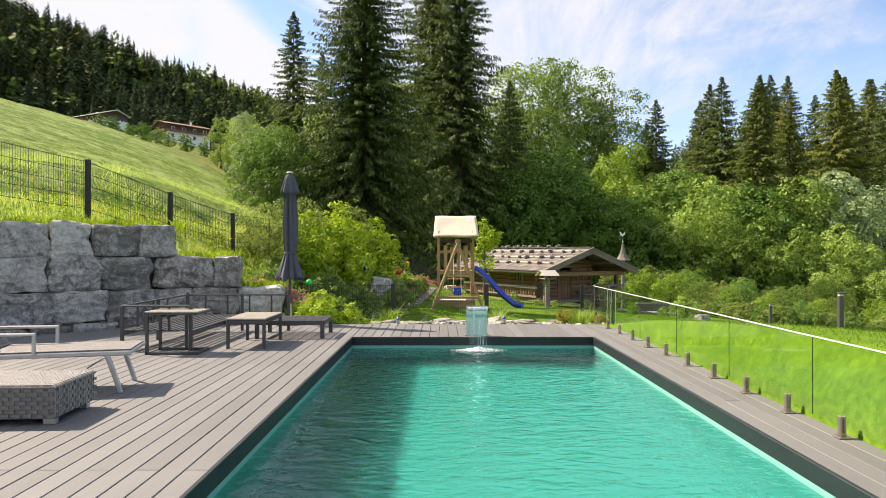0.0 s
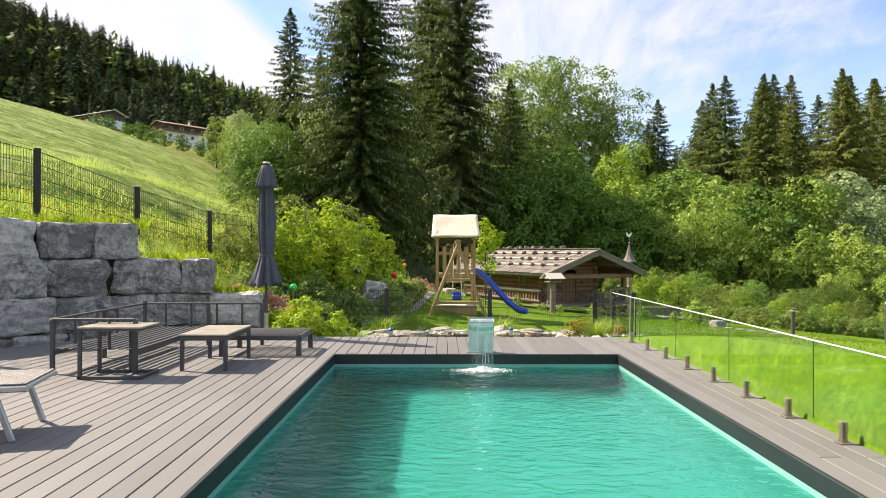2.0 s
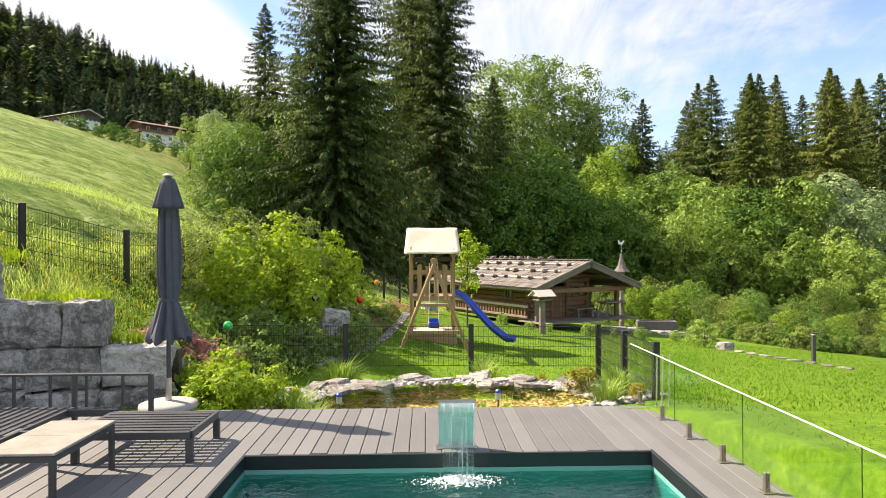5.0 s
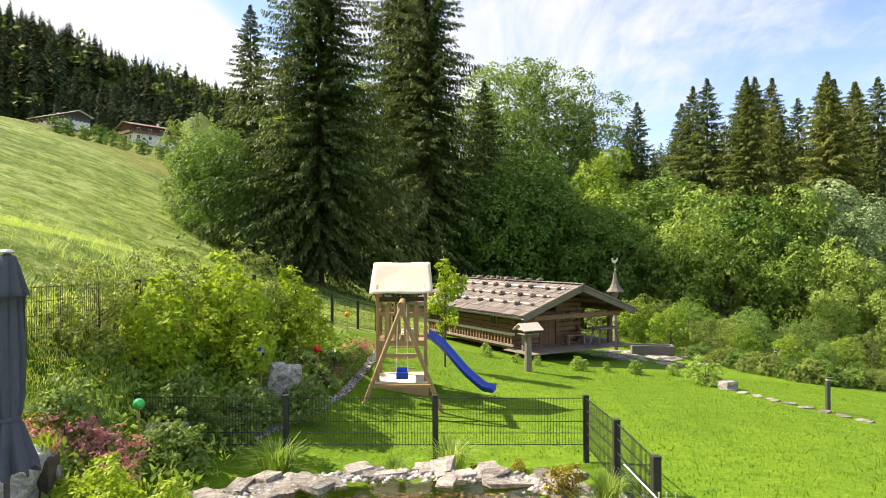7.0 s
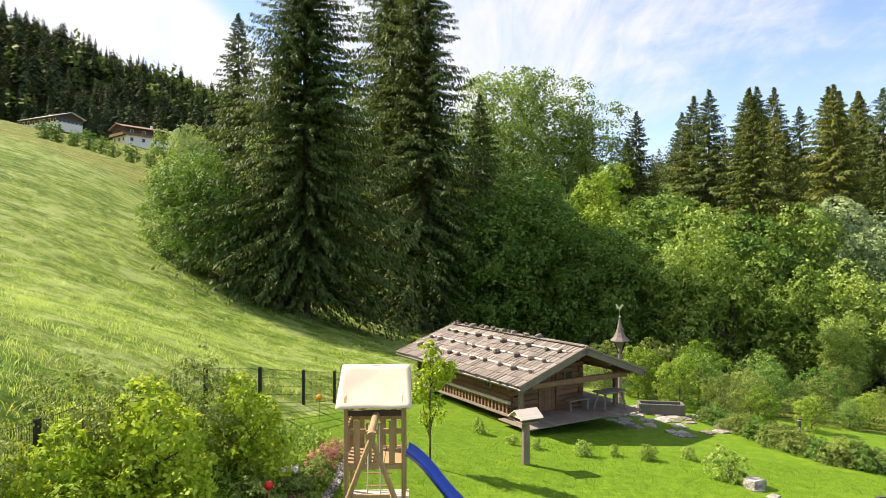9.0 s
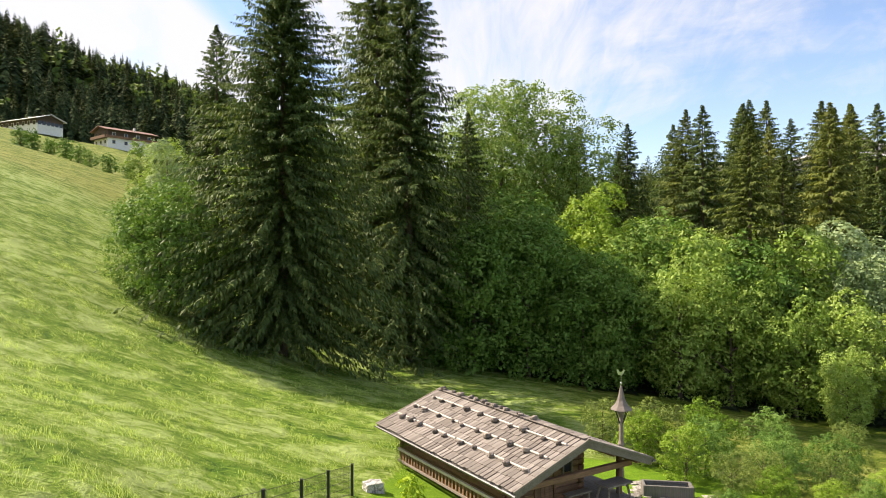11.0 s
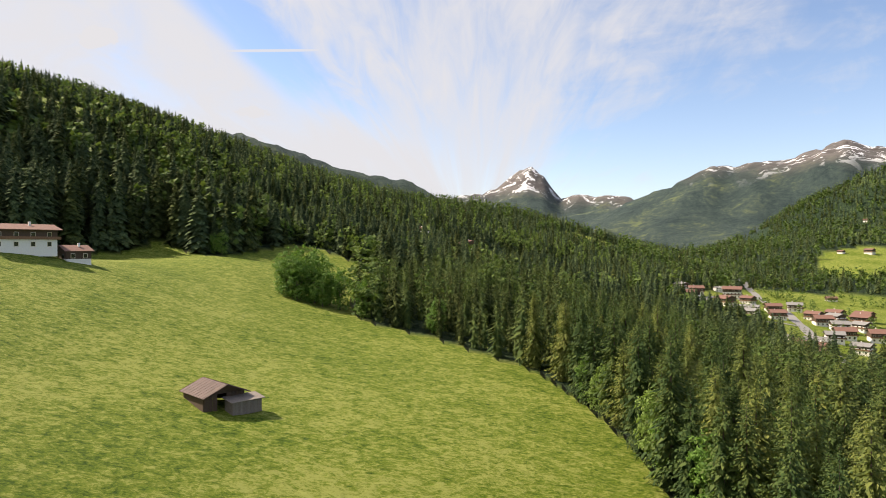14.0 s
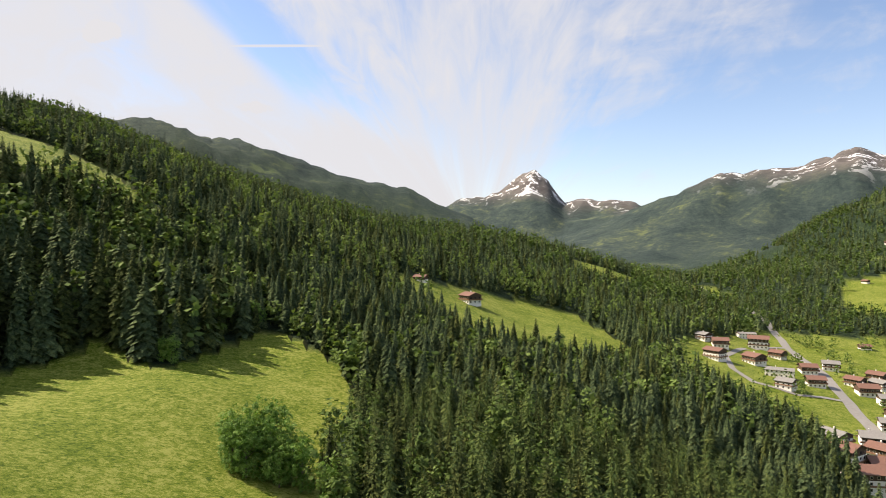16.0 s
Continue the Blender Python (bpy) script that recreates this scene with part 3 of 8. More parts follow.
    b2 = g.bump(g.math("MULTIPLY", g.math("MULTIPLY", g.noise(p, 0.10, 6.0, 0.75), g.math("MAXIMUM", wood, rock)), 12.0), 0.9, 1.0, b1)
    return g.pbr(col, 0.92, normal=b2, Specular_IOR_Level=0.15)


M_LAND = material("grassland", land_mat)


def build_ground():
    cx, cy = 2.0, 14.0
    rings = [0.0]
    step = 0.22
    while rings[-1] < 4900:
        rings.append(rings[-1] + step)
        step = max(0.22, rings[-1] * 0.0285)
    ang = np.concatenate([np.arange(-60, 60, 0.36), np.arange(60, 300, 1.0)])
    r, a = np.meshgrid(np.array(rings[1:]), np.radians(ang), indexing="ij")
    x, y = cx + r * np.sin(a), cy + r * np.cos(a)
    z = ground(x, y)
    nr, na = x.shape
    V = np.concatenate([[[cx, cy, gz(cx, cy)]], np.stack([x, y, z], -1).reshape(-1, 3)])
    i, j = np.meshgrid(np.arange(nr - 1), np.arange(na), indexing="ij")
    k = (j + 1) % na
    Q = np.stack([1 + i * na + j, 1 + i * na + k, 1 + (i + 1) * na + k, 1 + (i + 1) * na + j], -1).reshape(-1, 4)
    c = np.arange(0, na, 2)
    Q = np.concatenate([Q, np.stack([0 * c, 1 + (c + 2) % na, 1 + (c + 1) % na, 1 + c], -1)])
    Q = Q[:, ::-1]
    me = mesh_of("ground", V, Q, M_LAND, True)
    X, Y, Z = V[:, 0], V[:, 1], V[:, 2]
    dist = np.hypot(X - EYE_XY[0], Y - EYE_XY[1])
    wood = (wooded(X, Y) & (Y > 20)).astype(float)
    wood[(dist > 1500)] = 1.0
    way = np.degrees(np.arctan2(X - EYE_XY[0], Y - EYE_XY[1]))
    low = 75 * smooth(way, 14, 15.5) * (1 - smooth(way, 20.5, 22)) * (dist > 3300)
    rock = smooth(Z + low + 30 * wave(X, Y, 0.01, 4), 330, 400) * smooth(dist, 2500, 2800)
    lawn = in_poly(X, Y, GARDEN).astype(float)
    wood *= 1 - lawn
    for nm, val in (("wood", wood), ("rock", rock), ("lawn", lawn), ("meadow_sheen", (1 - lawn) * (1 - smooth(Y, 56, 72)) * (1 - smooth(X, 6, 14))), ("far", smooth(dist, 1500, 2400))):
        me.attributes.new(nm, "FLOAT", "POINT").data.foreach_set("value", val.astype(np.float32))
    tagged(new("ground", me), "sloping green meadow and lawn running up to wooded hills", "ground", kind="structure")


build_ground()

# ---- trees ----
def kites(base, way, side, length, width, fold):
    """Sprays as folded four-cornered leaves: arrays of base, direction, side, length, width."""
    n = len(base)
    mid = base + way * (length * 0.45)[:, None]
    up = np.cross(way, side)
    V = np.stack([base, mid + side * (width / 2)[:, None] - up * (fold * width)[:, None], base + way * length[:, None], mid - side * (width / 2)[:, None] - up * (fold * width)[:, None]], 1)
    return V.reshape(-1, 3), np.arange(4 * n).reshape(-1, 4)


def unit(v):
    return v / np.maximum(np.linalg.norm(v, axis=-1, keepdims=True), 1e-9)


def spruce_sprays(h, r, branches, sprays, seed, bare=0.03, ragged=0.25, shape=1.0, fat=1.0, whole=0.0, tip=0.17, droop=0.0, inner=0.16):
    g = np.random.default_rng(seed)
    t = (np.arange(branches) + g.uniform(0, 1, branches)) / branches
    t = bare + (1 - bare) * t ** 1.12
    az = np.arange(branches) * 2.39996 + g.uniform(-0.5, 0.5, branches)
    lobe = 1 + 0.18 * np.sin(az * 2 + seed) + 0.12 * np.sin(az * 3 + t * 9)
    L = (r * (1 - t) ** shape * lobe * g.uniform(1 - ragged * 1.4, 1 + ragged * 0.5, branches) + 0.006 * h)
    L *= np.where(t < 0.30, 0.40 + t * 2.0, 1) * np.minimum(1, 0.25 + (1 - t) / 0.10)
    pitch = np.radians(-26 + 48 * t ** 1.3 + g.uniform(-9, 9, branches))
    s = np.tile(np.linspace(inner, 1.0, sprays), (branches, 1)) + g.uniform(-0.04, 0.04, (branches, sprays))
    rad = L[:, None] * s
    zz = t[:, None] * h + L[:, None] * (np.tan(pitch)[:, None] * s - 0.34 * s ** 2 + 0.24 * s ** 3)
    ca, sa = np.cos(az)[:, None], np.sin(az)[:, None]
    base = np.stack([ca * rad, sa * rad, zz], -1)
    out = np.stack([np.broadcast_to(ca, s.shape), np.broadcast_to(sa, s.shape), 0 * s], -1)
    tan = np.stack([-out[..., 1], out[..., 0], 0 * s], -1)
    sign = np.where(np.arange(sprays) % 2, 1.0, -1.0) * g.uniform(0.25, 1.15, s.shape)
    sign[:, -1] *= 0.15
    way = unit(out * 0.75 + tan * sign[..., None] + np.stack([0 * s, 0 * s, g.uniform(-0.75 - 1.6 * droop, -0.05, s.shape)], -1))
    ln = (tip * L[:, None] * (1.25 - 0.6 * s) + 0.0085 * h) * g.uniform(0.7, 1.25, s.shape)
    wd = ln * g.uniform(0.22, 0.34, s.shape) * fat
    side = unit(np.cross(way.reshape(-1, 3), np.array([0, 0, 1.0])) + g.normal(0, 0.25, (s.size, 3)))
    V, F = kites(base.reshape(-1, 3), way.reshape(-1, 3), side, ln.ravel(), wd.ravel(), 0.22)
    if whole:
        # a broad fan for each bough, under its sprays
        o2, t2 = out[:, 0], tan[:, 0]
        w2 = unit(o2 + np.stack([0 * L, 0 * L, np.tan(pitch) - 0.14 - 0.9 * droop], -1))
        b2 = np.stack([0 * L, 0 * L, t * h], -1) + o2 * (0.05 * L)[:, None]
        V2, F2 = kites(b2, w2, unit(t2 + g.normal(0, 0.18, t2.shape)), L * 0.98, L * whole, 0.20)
        if sprays <= 1:
            return V2, F2
        V, F = np.concatenate([V2, V]), np.concatenate([F2, F + len(V2)])
    return V, F


def trunk_mesh(h, r, seed, limbs=0, spread=0.0, n=7):
    bm = bmesh.new()
    g = random.Random(seed)
    rod(bm, (0, 0, -0.4), (0, 0, h * 0.5), r, r * 0.62, n)
    rod(bm, (0, 0, h * 0.5), (0.01, 0, h), r * 0.62, min(0.015, r * 0.3), n)
    for i in range(limbs):
        a, z = g.uniform(0, 6.28), h * g.uniform(0.22, 0.7)
        e = Vector((math.cos(a) * spread * g.uniform(0.45, 0.8), math.sin(a) * spread * g.uniform(0.45, 0.8), z + h * g.uniform(0.12, 0.28)))
        thin = min(0.02, r * 0.3)
        rod(bm, (0, 0, z), e, r * 0.42, thin, 5)
        e2 = e + Vector((g.uniform(-1, 1), g.uniform(-1, 1), 0.8)) * spread * 0.22
        rod(bm, e, e2, thin, thin * 0.4, 4)
    return bm_mesh("trunk", bm, M_BARK)


def leaf_cloud(lobes, leaves, size, seed, low=0.0, flat=0.55, fill=0.10):
    """Leaves in sprigs on the outside of a handful of lobes (x, y, z, radius, height)."""
    g = np.random.default_rng(seed)
    L = np.array(lobes, float)
    R = np.stack([L[:, 3], L[:, 3], L[:, 4]], -1)
    per = 15 if leaves > 1500 else 9
    m = max(6, int(leaves / per * 1.7))
    k = g.choice(len(L), m, p=L[:, 3] ** 2 / (L[:, 3] ** 2).sum())
    d = unit(g.normal(0, 1, (m, 3)) + np.array([0, 0, 0.22]))
    c = L[k, :3] + d * R[k] * (g.uniform(0.70, 1.02, m) + 0.30 * np.maximum(0, g.exponential(0.5, m) - 0.8))[:, None]
    deep = np.min(np.linalg.norm((c[:, None] - L[None, :, :3]) / R[None], axis=-1) + (np.arange(len(L))[None] == k[:, None]) * 9, axis=1)
    keep = (deep > 0.72) & (c[:, 2] > low)
    c, d, k = c[keep], d[keep], k[keep]
    rc = L[k, 3] * g.uniform(0.13, 0.34, len(c))
    axis = unit(d * 0.65 + np.array([0, 0, 0.55]) + g.normal(0, 0.30, d.shape))
    n = int(leaves * (1 - fill))
    q = g.choice(len(c), n, p=rc ** 1.6 / (rc ** 1.6).sum())
    w = unit(g.normal(0, 1, (n, 3)))
    h = np.sum(w * axis[q], 1)
    w = w - axis[q] * (h - np.abs(h) * 0.62 + 0.10)[:, None]
    p = c[q] + w * (rc[q] * g.uniform(0.45, 1.08, n))[:, None]
    nrm = unit(w * 0.55 + axis[q] * 0.75 + g.normal(0, 0.32, (n, 3)))
    # a few leaves within, round the limbs
    m = leaves - n
    k2 = g.choice(len(L), m)
    d2 = unit(g.normal(0, 1, (m, 3)))
    p = np.concatenate([p, L[k2, :3] + d2 * R[k2] * g.uniform(0.35, 0.8, m)[:, None]])
    nrm = np.concatenate([nrm, unit(d2 * 0.5 + g.normal(0, 0.6, (m, 3)) + np.array([0, 0, 0.4]))])
    keep = p[:, 2] > low
    p, nrm = p[keep], nrm[keep]
    n = len(p)
    way = unit(np.cross(nrm, g.normal(0, 1, (n, 3))) + np.array([0, 0, -0.25]))
    side = unit(np.cross(nrm, way))
    s = size * g.uniform(0.6, 1.35, n)
    return kites(p, way, side, s, s * flat, 0.12)


def lobes_for(h, r, n, seed, low=0.25, top=1.0):
    g = random.Random(seed)
    out = []
    for i in range(n):
        t = low + (top - low) * (i + 0.5) / n
        w = math.sin(math.pi * min(1, max(0.08, (t - low * 0.5) / (1.12 - low * 0.5)))) ** 0.7
        a = g.uniform(0, 6.28)
        q = r * w * g.uniform(0.25, 0.72)
        lr = r * g.uniform(0.36, 0.60) * (0.55 + 0.45 * w)
        out.append((q * math.cos(a), q * math.sin(a), h * t - lr * 0.4, lr, lr * g.uniform(0.75, 1.1)))
    return out


def tree_proto(name, crown_me, trunk_me, label, category):
    ob = thing(name, Matrix(), label, category)
    part("trunk", trunk_me, None, ob)
    part("crown", crown_me, None, ob)
    return ob


def spruce_proto(i, h, r, mat, branches=560, sprays=20, seed=0, label="tall dark green spruce with drooping branches", **kw):
    V, F = spruce_sprays(h, r, branches, sprays, seed, **kw)
    return tree_proto("spruce_tree", mesh_of("spruce_crown", V, F, mat), trunk_mesh(h * 0.97, 0.014 * h, seed), label, "tree")


def broad_proto(h, r, n, leaves, size, mat, seed, label, low=0.18, name="deciduous_tree", limbs=7):
    V, F = leaf_cloud(lobes_for(h, r, n, seed, low), leaves, size, seed, 0.05)
    return tree_proto(name, mesh_of("leafy_crown", V, F, mat), trunk_mesh(h * 0.8, 0.016 * h + (0.02 if h > 5 else 0.004), seed, limbs, r if h > 5 else r * 0.55), label, "tree" if name != "shrub" else "shrub")


protos = []


def stand(proto, x, y, z=None, turn=None, s=1.0, sz=None, group=""):
    """A copy of a tree on the ground at x, y."""
    z = gz(x, y) - 0.05 if z is None else z
    ob = copy_thing(proto, pose(x, y, z, 0, 0, rnd.uniform(0, 360) if turn is None else turn))
    ob.scale = (s, s, sz or s)
    if group:
        ob["group"] = group
    if proto not in protos:
        protos.append(proto)
    return ob


def drop_proto(proto):
    for o in (*proto.children_recursive, proto):
        bpy.data.objects.remove(o)


S_A = spruce_proto(0, 21.0, 7.6, M_NEEDLE, 1500, 64, 11, ragged=0.42, shape=0.84, tip=0.045, fat=1.1, droop=0.9, inner=0.14, bare=0.07)
S_B = spruce_proto(1, 18.0, 4.3, M_NEEDLE, 420, 34, 12, ragged=0.35, shape=0.74, tip=0.13, fat=1.3, droop=0.5)
S_C = spruce_proto(2, 32.0, 9.0, M_NEEDLE, 1150, 54, 13, "very tall ragged dark spruce", ragged=0.66, shape=0.80, bare=0.05, tip=0.048, fat=1.05, droop=0.75, inner=0.14)
S_D = spruce_proto(3, 20.0, 4.6, M_NEEDLE_BROWN, 440, 34, 14, "tall spruce with brownish green needles", ragged=0.35, shape=0.72, tip=0.13, fat=1.3, droop=0.5)
SPRUCE_SPOTS = [
    (S_A, -5.0, 40.6, 0.96), (S_B, -14.4, 62.0, 1.08), (S_C, -0.8, 52.8, 0.92), (S_C, 1.3, 49.2, 0.80), (S_B, 5.7, 55.0, 1.0), (S_D, 26.3, 53.8, 1.0),
    (S_D, 33.0, 79.5, 1.30), (S_B, 29.5, 68.0, 1.36), (S_D, 37.0, 60.5, 1.2), (S_B, 41.0, 80.5, 1.55), (S_D, 44.5, 83.0, 1.42), (S_B, 50.0, 72.0, 1.5),
    (S_D, -11.0, 85.0, 1.05), (S_B, -15.0, 80.0, 1.1), (S_D, 24.0, 76.0, 1.0), (S_B, 55.0, 95.0, 1.55), (S_D, 46.0, 64.0, 1.2), (S_B, 34.0, 69.0, 1.4),
    (S_B, -6.0, 88.0, 0.75), (S_B, 62.0, 84.0, 1.5), (S_D, 31.0, 57.5, 0.95), (S_D, 48.0, 78.0, 1.4), (S_B, 37.5, 76.0, 1.45), (S_D, 53.0, 80.0, 1.4),
    (S_D, 41.5, 66.5, 1.25), (S_B, 28.5, 86.0, 1.35), (S_D, 57.0, 75.0, 1.3), (S_B, 46.5, 90.0, 1.5), (S_D, 22.5, 86.0, 1.15), (S_B, 36.0, 90.0, 1.4), (S_D, 60.0, 90.0, 1.5), (S_B, 44.0, 70.0, 1.35),
]
for proto, x, y, s in SPRUCE_SPOTS:
    stand(proto, x, y, s=s, group="tall spruces behind the garden")

B_POP = broad_proto(24, 5.4, 34, 17000, 0.32, M_LEAF_LIGHT, 21, "tall airy light green poplar", 0.22)
B_BRI = broad_proto(14.5, 3.6, 20, 13000, 0.28, M_LEAF_LIME, 22, "bright green maple in full leaf", 0.15)
B_MID = broad_proto(9, 3.3, 18, 13000, 0.23, M_LEAF, 23, "green leafy hazel at the wood's edge", 0.08)
B_DRK = broad_proto(9, 3.6, 18, 13000, 0.23, M_LEAF_DARK, 24, "dense dark green hazel in the shade", 0.06)
B_WIL = broad_proto(10, 3.0, 18, 11000, 0.22, M_LEAF_GREY, 25, "grey-green willow with silvery leaves", 0.08)
BROAD_SPOTS = [
    (B_POP, 11.0, 74, 1.06), (B_POP, 15.2, 77, 1.06), (B_POP, 19.0, 74.5, 0.96), (B_POP, 8.0, 70, 0.95), (B_POP, -2.5, 74, 0.85), (B_BRI, 16.0, 58.5, 1.0), (B_BRI, 20.5, 63, 0.85), (B_BRI, 24.5, 60.0, 0.62),
    (B_DRK, -10.6, 39.6, 0.66), (B_DRK, -12.2, 41.5, 0.56), (B_DRK, -9.0, 42.0, 0.55), (B_DRK, 2.2, 50.0, 0.9), (B_DRK, 5.6, 50.5, 1.05), (B_DRK, 9.3, 50.6, 1.12), (B_DRK, 12.8, 50.0, 0.95),
    (B_DRK, 16.0, 51.0, 1.0), (B_MID, 19.2, 49.6, 0.95), (B_DRK, 7.6, 54, 1.3), (B_DRK, 11.5, 55, 1.35), (B_MID, 18.0, 56.5, 1.25), (B_MID, 22.4, 49.0, 0.95), (B_MID, 25.5, 47.0, 0.78),
    (B_MID, 29.0, 47.0, 0.85), (B_WIL, 32.4, 49.5, 1.05), (B_WIL, 35.6, 48.0, 0.9), (B_MID, 30.5, 43.0, 0.6), (B_MID, 26.0, 43.0, 0.5), (B_MID, 22.5, 52.5, 1.2), (B_WIL, 39.5, 50.0, 1.1),
    (B_MID, 35.0, 42.5, 0.7), (B_MID, 40.0, 44, 0.85), (B_DRK, -0.8, 53, 1.0), (B_DRK, -4.5, 56, 1.1), (B_MID, -9.5, 56, 1.1), (B_MID, -9.0, 66, 1.25), (B_POP, -6.5, 70, 0.82), (B_DRK, 24.0, 51.5, 1.2), (B_MID, 28.3, 51.5, 1.25), (B_WIL, 33.0, 53.0, 1.3), (B_DRK, 20.5, 54.5, 1.35), (B_MID, 30.5, 54.0, 1.3),
    (B_MID, 28, 61, 1.3), (B_MID, 32, 64, 1.4), (B_MID, 23.5, 57, 1.3), (B_DRK, 27.0, 56.5, 1.25), (B_WIL, 36.0, 55.0, 1.2), (B_BRI, 33, 73, 0.8), (B_WIL, -20.5, 68, 0.75), (B_MID, -23.5, 76, 0.8), (B_POP, 4.0, 66, 0.75), (B_BRI, 42.0, 57, 0.8),
]
for proto, x, y, s in BROAD_SPOTS:
    stand(proto, x, y, s=s, group="leafy trees at the edge of the wood")

# trees of the belt and the long wood, one by one
K_1 = spruce_proto(4, 25, 5.4, M_NEEDLE_WOOD, 250, 8, 31, "slender dark green spruce in a wood", shape=0.66, ragged=0.4, fat=1.7, whole=0.30, tip=0.24, droop=0.5)
K_2 = spruce_proto(5, 25, 5.6, M_NEEDLE_BROWN, 250, 8, 32, "slender olive green spruce in a wood", shape=0.64, ragged=0.4, fat=1.7, whole=0.30, tip=0.24, droop=0.5)
K_3 = broad_proto(13, 4.2, 22, 4200, 0.50, M_LEAF_DARK, 33, "round-headed green tree in a wood", 0.12, limbs=4)
K_4 = broad_proto(12, 3.8, 20, 4200, 0.44, M_LEAF_LIGHT, 34, "pale green tree at a wood's edge", 0.12, limbs=4)


def scatter(x0, x1, y0, y1, step, seed):
    g = np.random.default_rng(seed)
    xs, ys = np.meshgrid(np.arange(x0, x1, step), np.arange(y0, y1, step))
    x, y = xs.ravel() + g.uniform(-0.42, 0.42, xs.size) * step, ys.ravel() + g.uniform(-0.42, 0.42, xs.size) * step
    return x, y, g


x, y, g = scatter(-34, 120, 62, 232, 5.0, 5)
ok = wooded(x, y) & (x > -30)
taken = np.array([(p[1], p[2]) for p in SPRUCE_SPOTS + BROAD_SPOTS])
ok &= np.min(np.hypot(x[:, None] - taken[:, 0], y[:, None] - taken[:, 1]), axis=1) > 3.0
x, y, pick = x[ok], y[ok], g.uniform(0, 1, ok.sum())
band = np.where(y > 105, x - np.interp(y, (105, 130, 170, 195, 226, 232), (38, 47, 51, 50, 45, 40)), 20 * (y - 62) / 43 * (x < 45) + np.maximum(0, x - 45) * 0.6)
order = np.argsort(band)[:330]
NEAR_WOOD = np.zeros(len(x), bool)
NEAR_WOOD[order] = True
for xx, yy, p in zip(x[NEAR_WOOD], y[NEAR_WOOD], pick[NEAR_WOOD]):
    low_belt = yy < 105 and xx < 24
    leafy = 1.0 if low_belt else (0.75 if yy < 88 else (0.5 if yy < 105 else 0.14))
    pr = (K_3 if p < leafy * 0.6 else K_4) if p < leafy else (K_1 if p < leafy + (1 - leafy) * 0.6 else K_2)
    s = rnd.uniform(0.66, 0.98) * (1.0 if yy > 105 else (0.62 if low_belt else 0.9))
    stand(pr, xx, yy, s=s, sz=s * rnd.uniform(0.9, 1.15), group="trees of the long wood")


def bough_spruce(boughs, seed):
    """A spruce one unit high: broad drooping boughs round a dark core, small ones at the tip."""
    g = np.random.default_rng(seed)
    t = 0.06 + 0.93 * ((np.arange(boughs) + g.uniform(0, 1, boughs)) / boughs) ** 0.86
    az = np.arange(boughs) * 2.39996 + g.uniform(-0.5, 0.5, boughs)
    R = (0.255 * (1 - t) ** 0.86 * g.uniform(0.66, 1.18, boughs) + 0.008) * np.minimum(1, 0.45 + 0.55 * t / 0.22)
    out = np.stack([np.cos(az), np.sin(az), 0 * az], -1)
    tan = np.stack([-np.sin(az), np.cos(az), 0 * az], -1)
    way = unit(out + np.stack([0 * t, 0 * t, -1.15 + 0.55 * t ** 2 + g.uniform(-0.22, 0.22, boughs)], -1))
    base = out * (R * 0.10)[:, None] + np.stack([0 * t, 0 * t, t + 0.018], -1)
    return kites(base, way, unit(tan + g.normal(0, 0.14, tan.shape)), R, R * g.uniform(0.50, 0.80, boughs), 0.18)


def wood_stuff(name, x, y, h, kind_spruce, mat, label, seed, sprays, spread=0.135):
    """One mesh of many far trees."""
    g = np.random.default_rng(seed)
    n = len(x)
    if n == 0:
        return
    if kind_spruce:
        base_V, base_F = spruce_sprays(1.0, 0.21, 100, 3, seed, shape=0.74, ragged=0.4, fat=1.9, whole=0.34, tip=0.26, droop=0.5) if sprays > 90 else bough_spruce({84: 210, 60: 110}.get(sprays, 44), seed)
    else:
        base_V, base_F = leaf_cloud(lobes_for(1.0, 0.29, 12, seed, 0.08), int(sprays * (2.4 if sprays > 90 else 1.3)), 0.060 if sprays > 90 else (0.105 if sprays > 50 else 0.17), seed, 0.0, 0.75)
    if kind_spruce:
        ring = np.array([(0.06 * math.cos(q * 1.2566), 0.06 * math.sin(q * 1.2566), 0.02) for q in range(5)] + [(0, 0, 0.80), (0, 0, 0.80)])
        core = [(q, (q + 1) % 5, 5, 6) for q in range(5)]
        ring[6] += (0.002, 0.002, 0.0)
        base_F = np.concatenate([np.array(core), base_F + 7])
        base_V = np.concatenate([ring, base_V])
    k = len(base_V)
    a = g.uniform(0, 6.28, n)
    s = h * g.uniform(0.62, 1.18, n)
    w = s * g.uniform(0.90, 1.45, n)
    ca, sa = np.cos(a) * w, np.sin(a) * w
    V = np.empty((n, k, 3), np.float32)
    V[:, :, 0] = x[:, None] + ca[:, None] * base_V[:, 0] - sa[:, None] * base_V[:, 1]
    V[:, :, 1] = y[:, None] + sa[:, None] * base_V[:, 0] + ca[:, None] * base_V[:, 1]
    V[:, :, 2] = ground(x, y)[:, None] - 0.3 + s[:, None] * base_V[:, 2]
    F = base_F[None] + (np.arange(n) * k)[:, None, None]
    tagged(new(name, mesh_of(name, V.reshape(-1, 3), F.reshape(-1, 4), mat)), label, "woodland", kind="stuff")


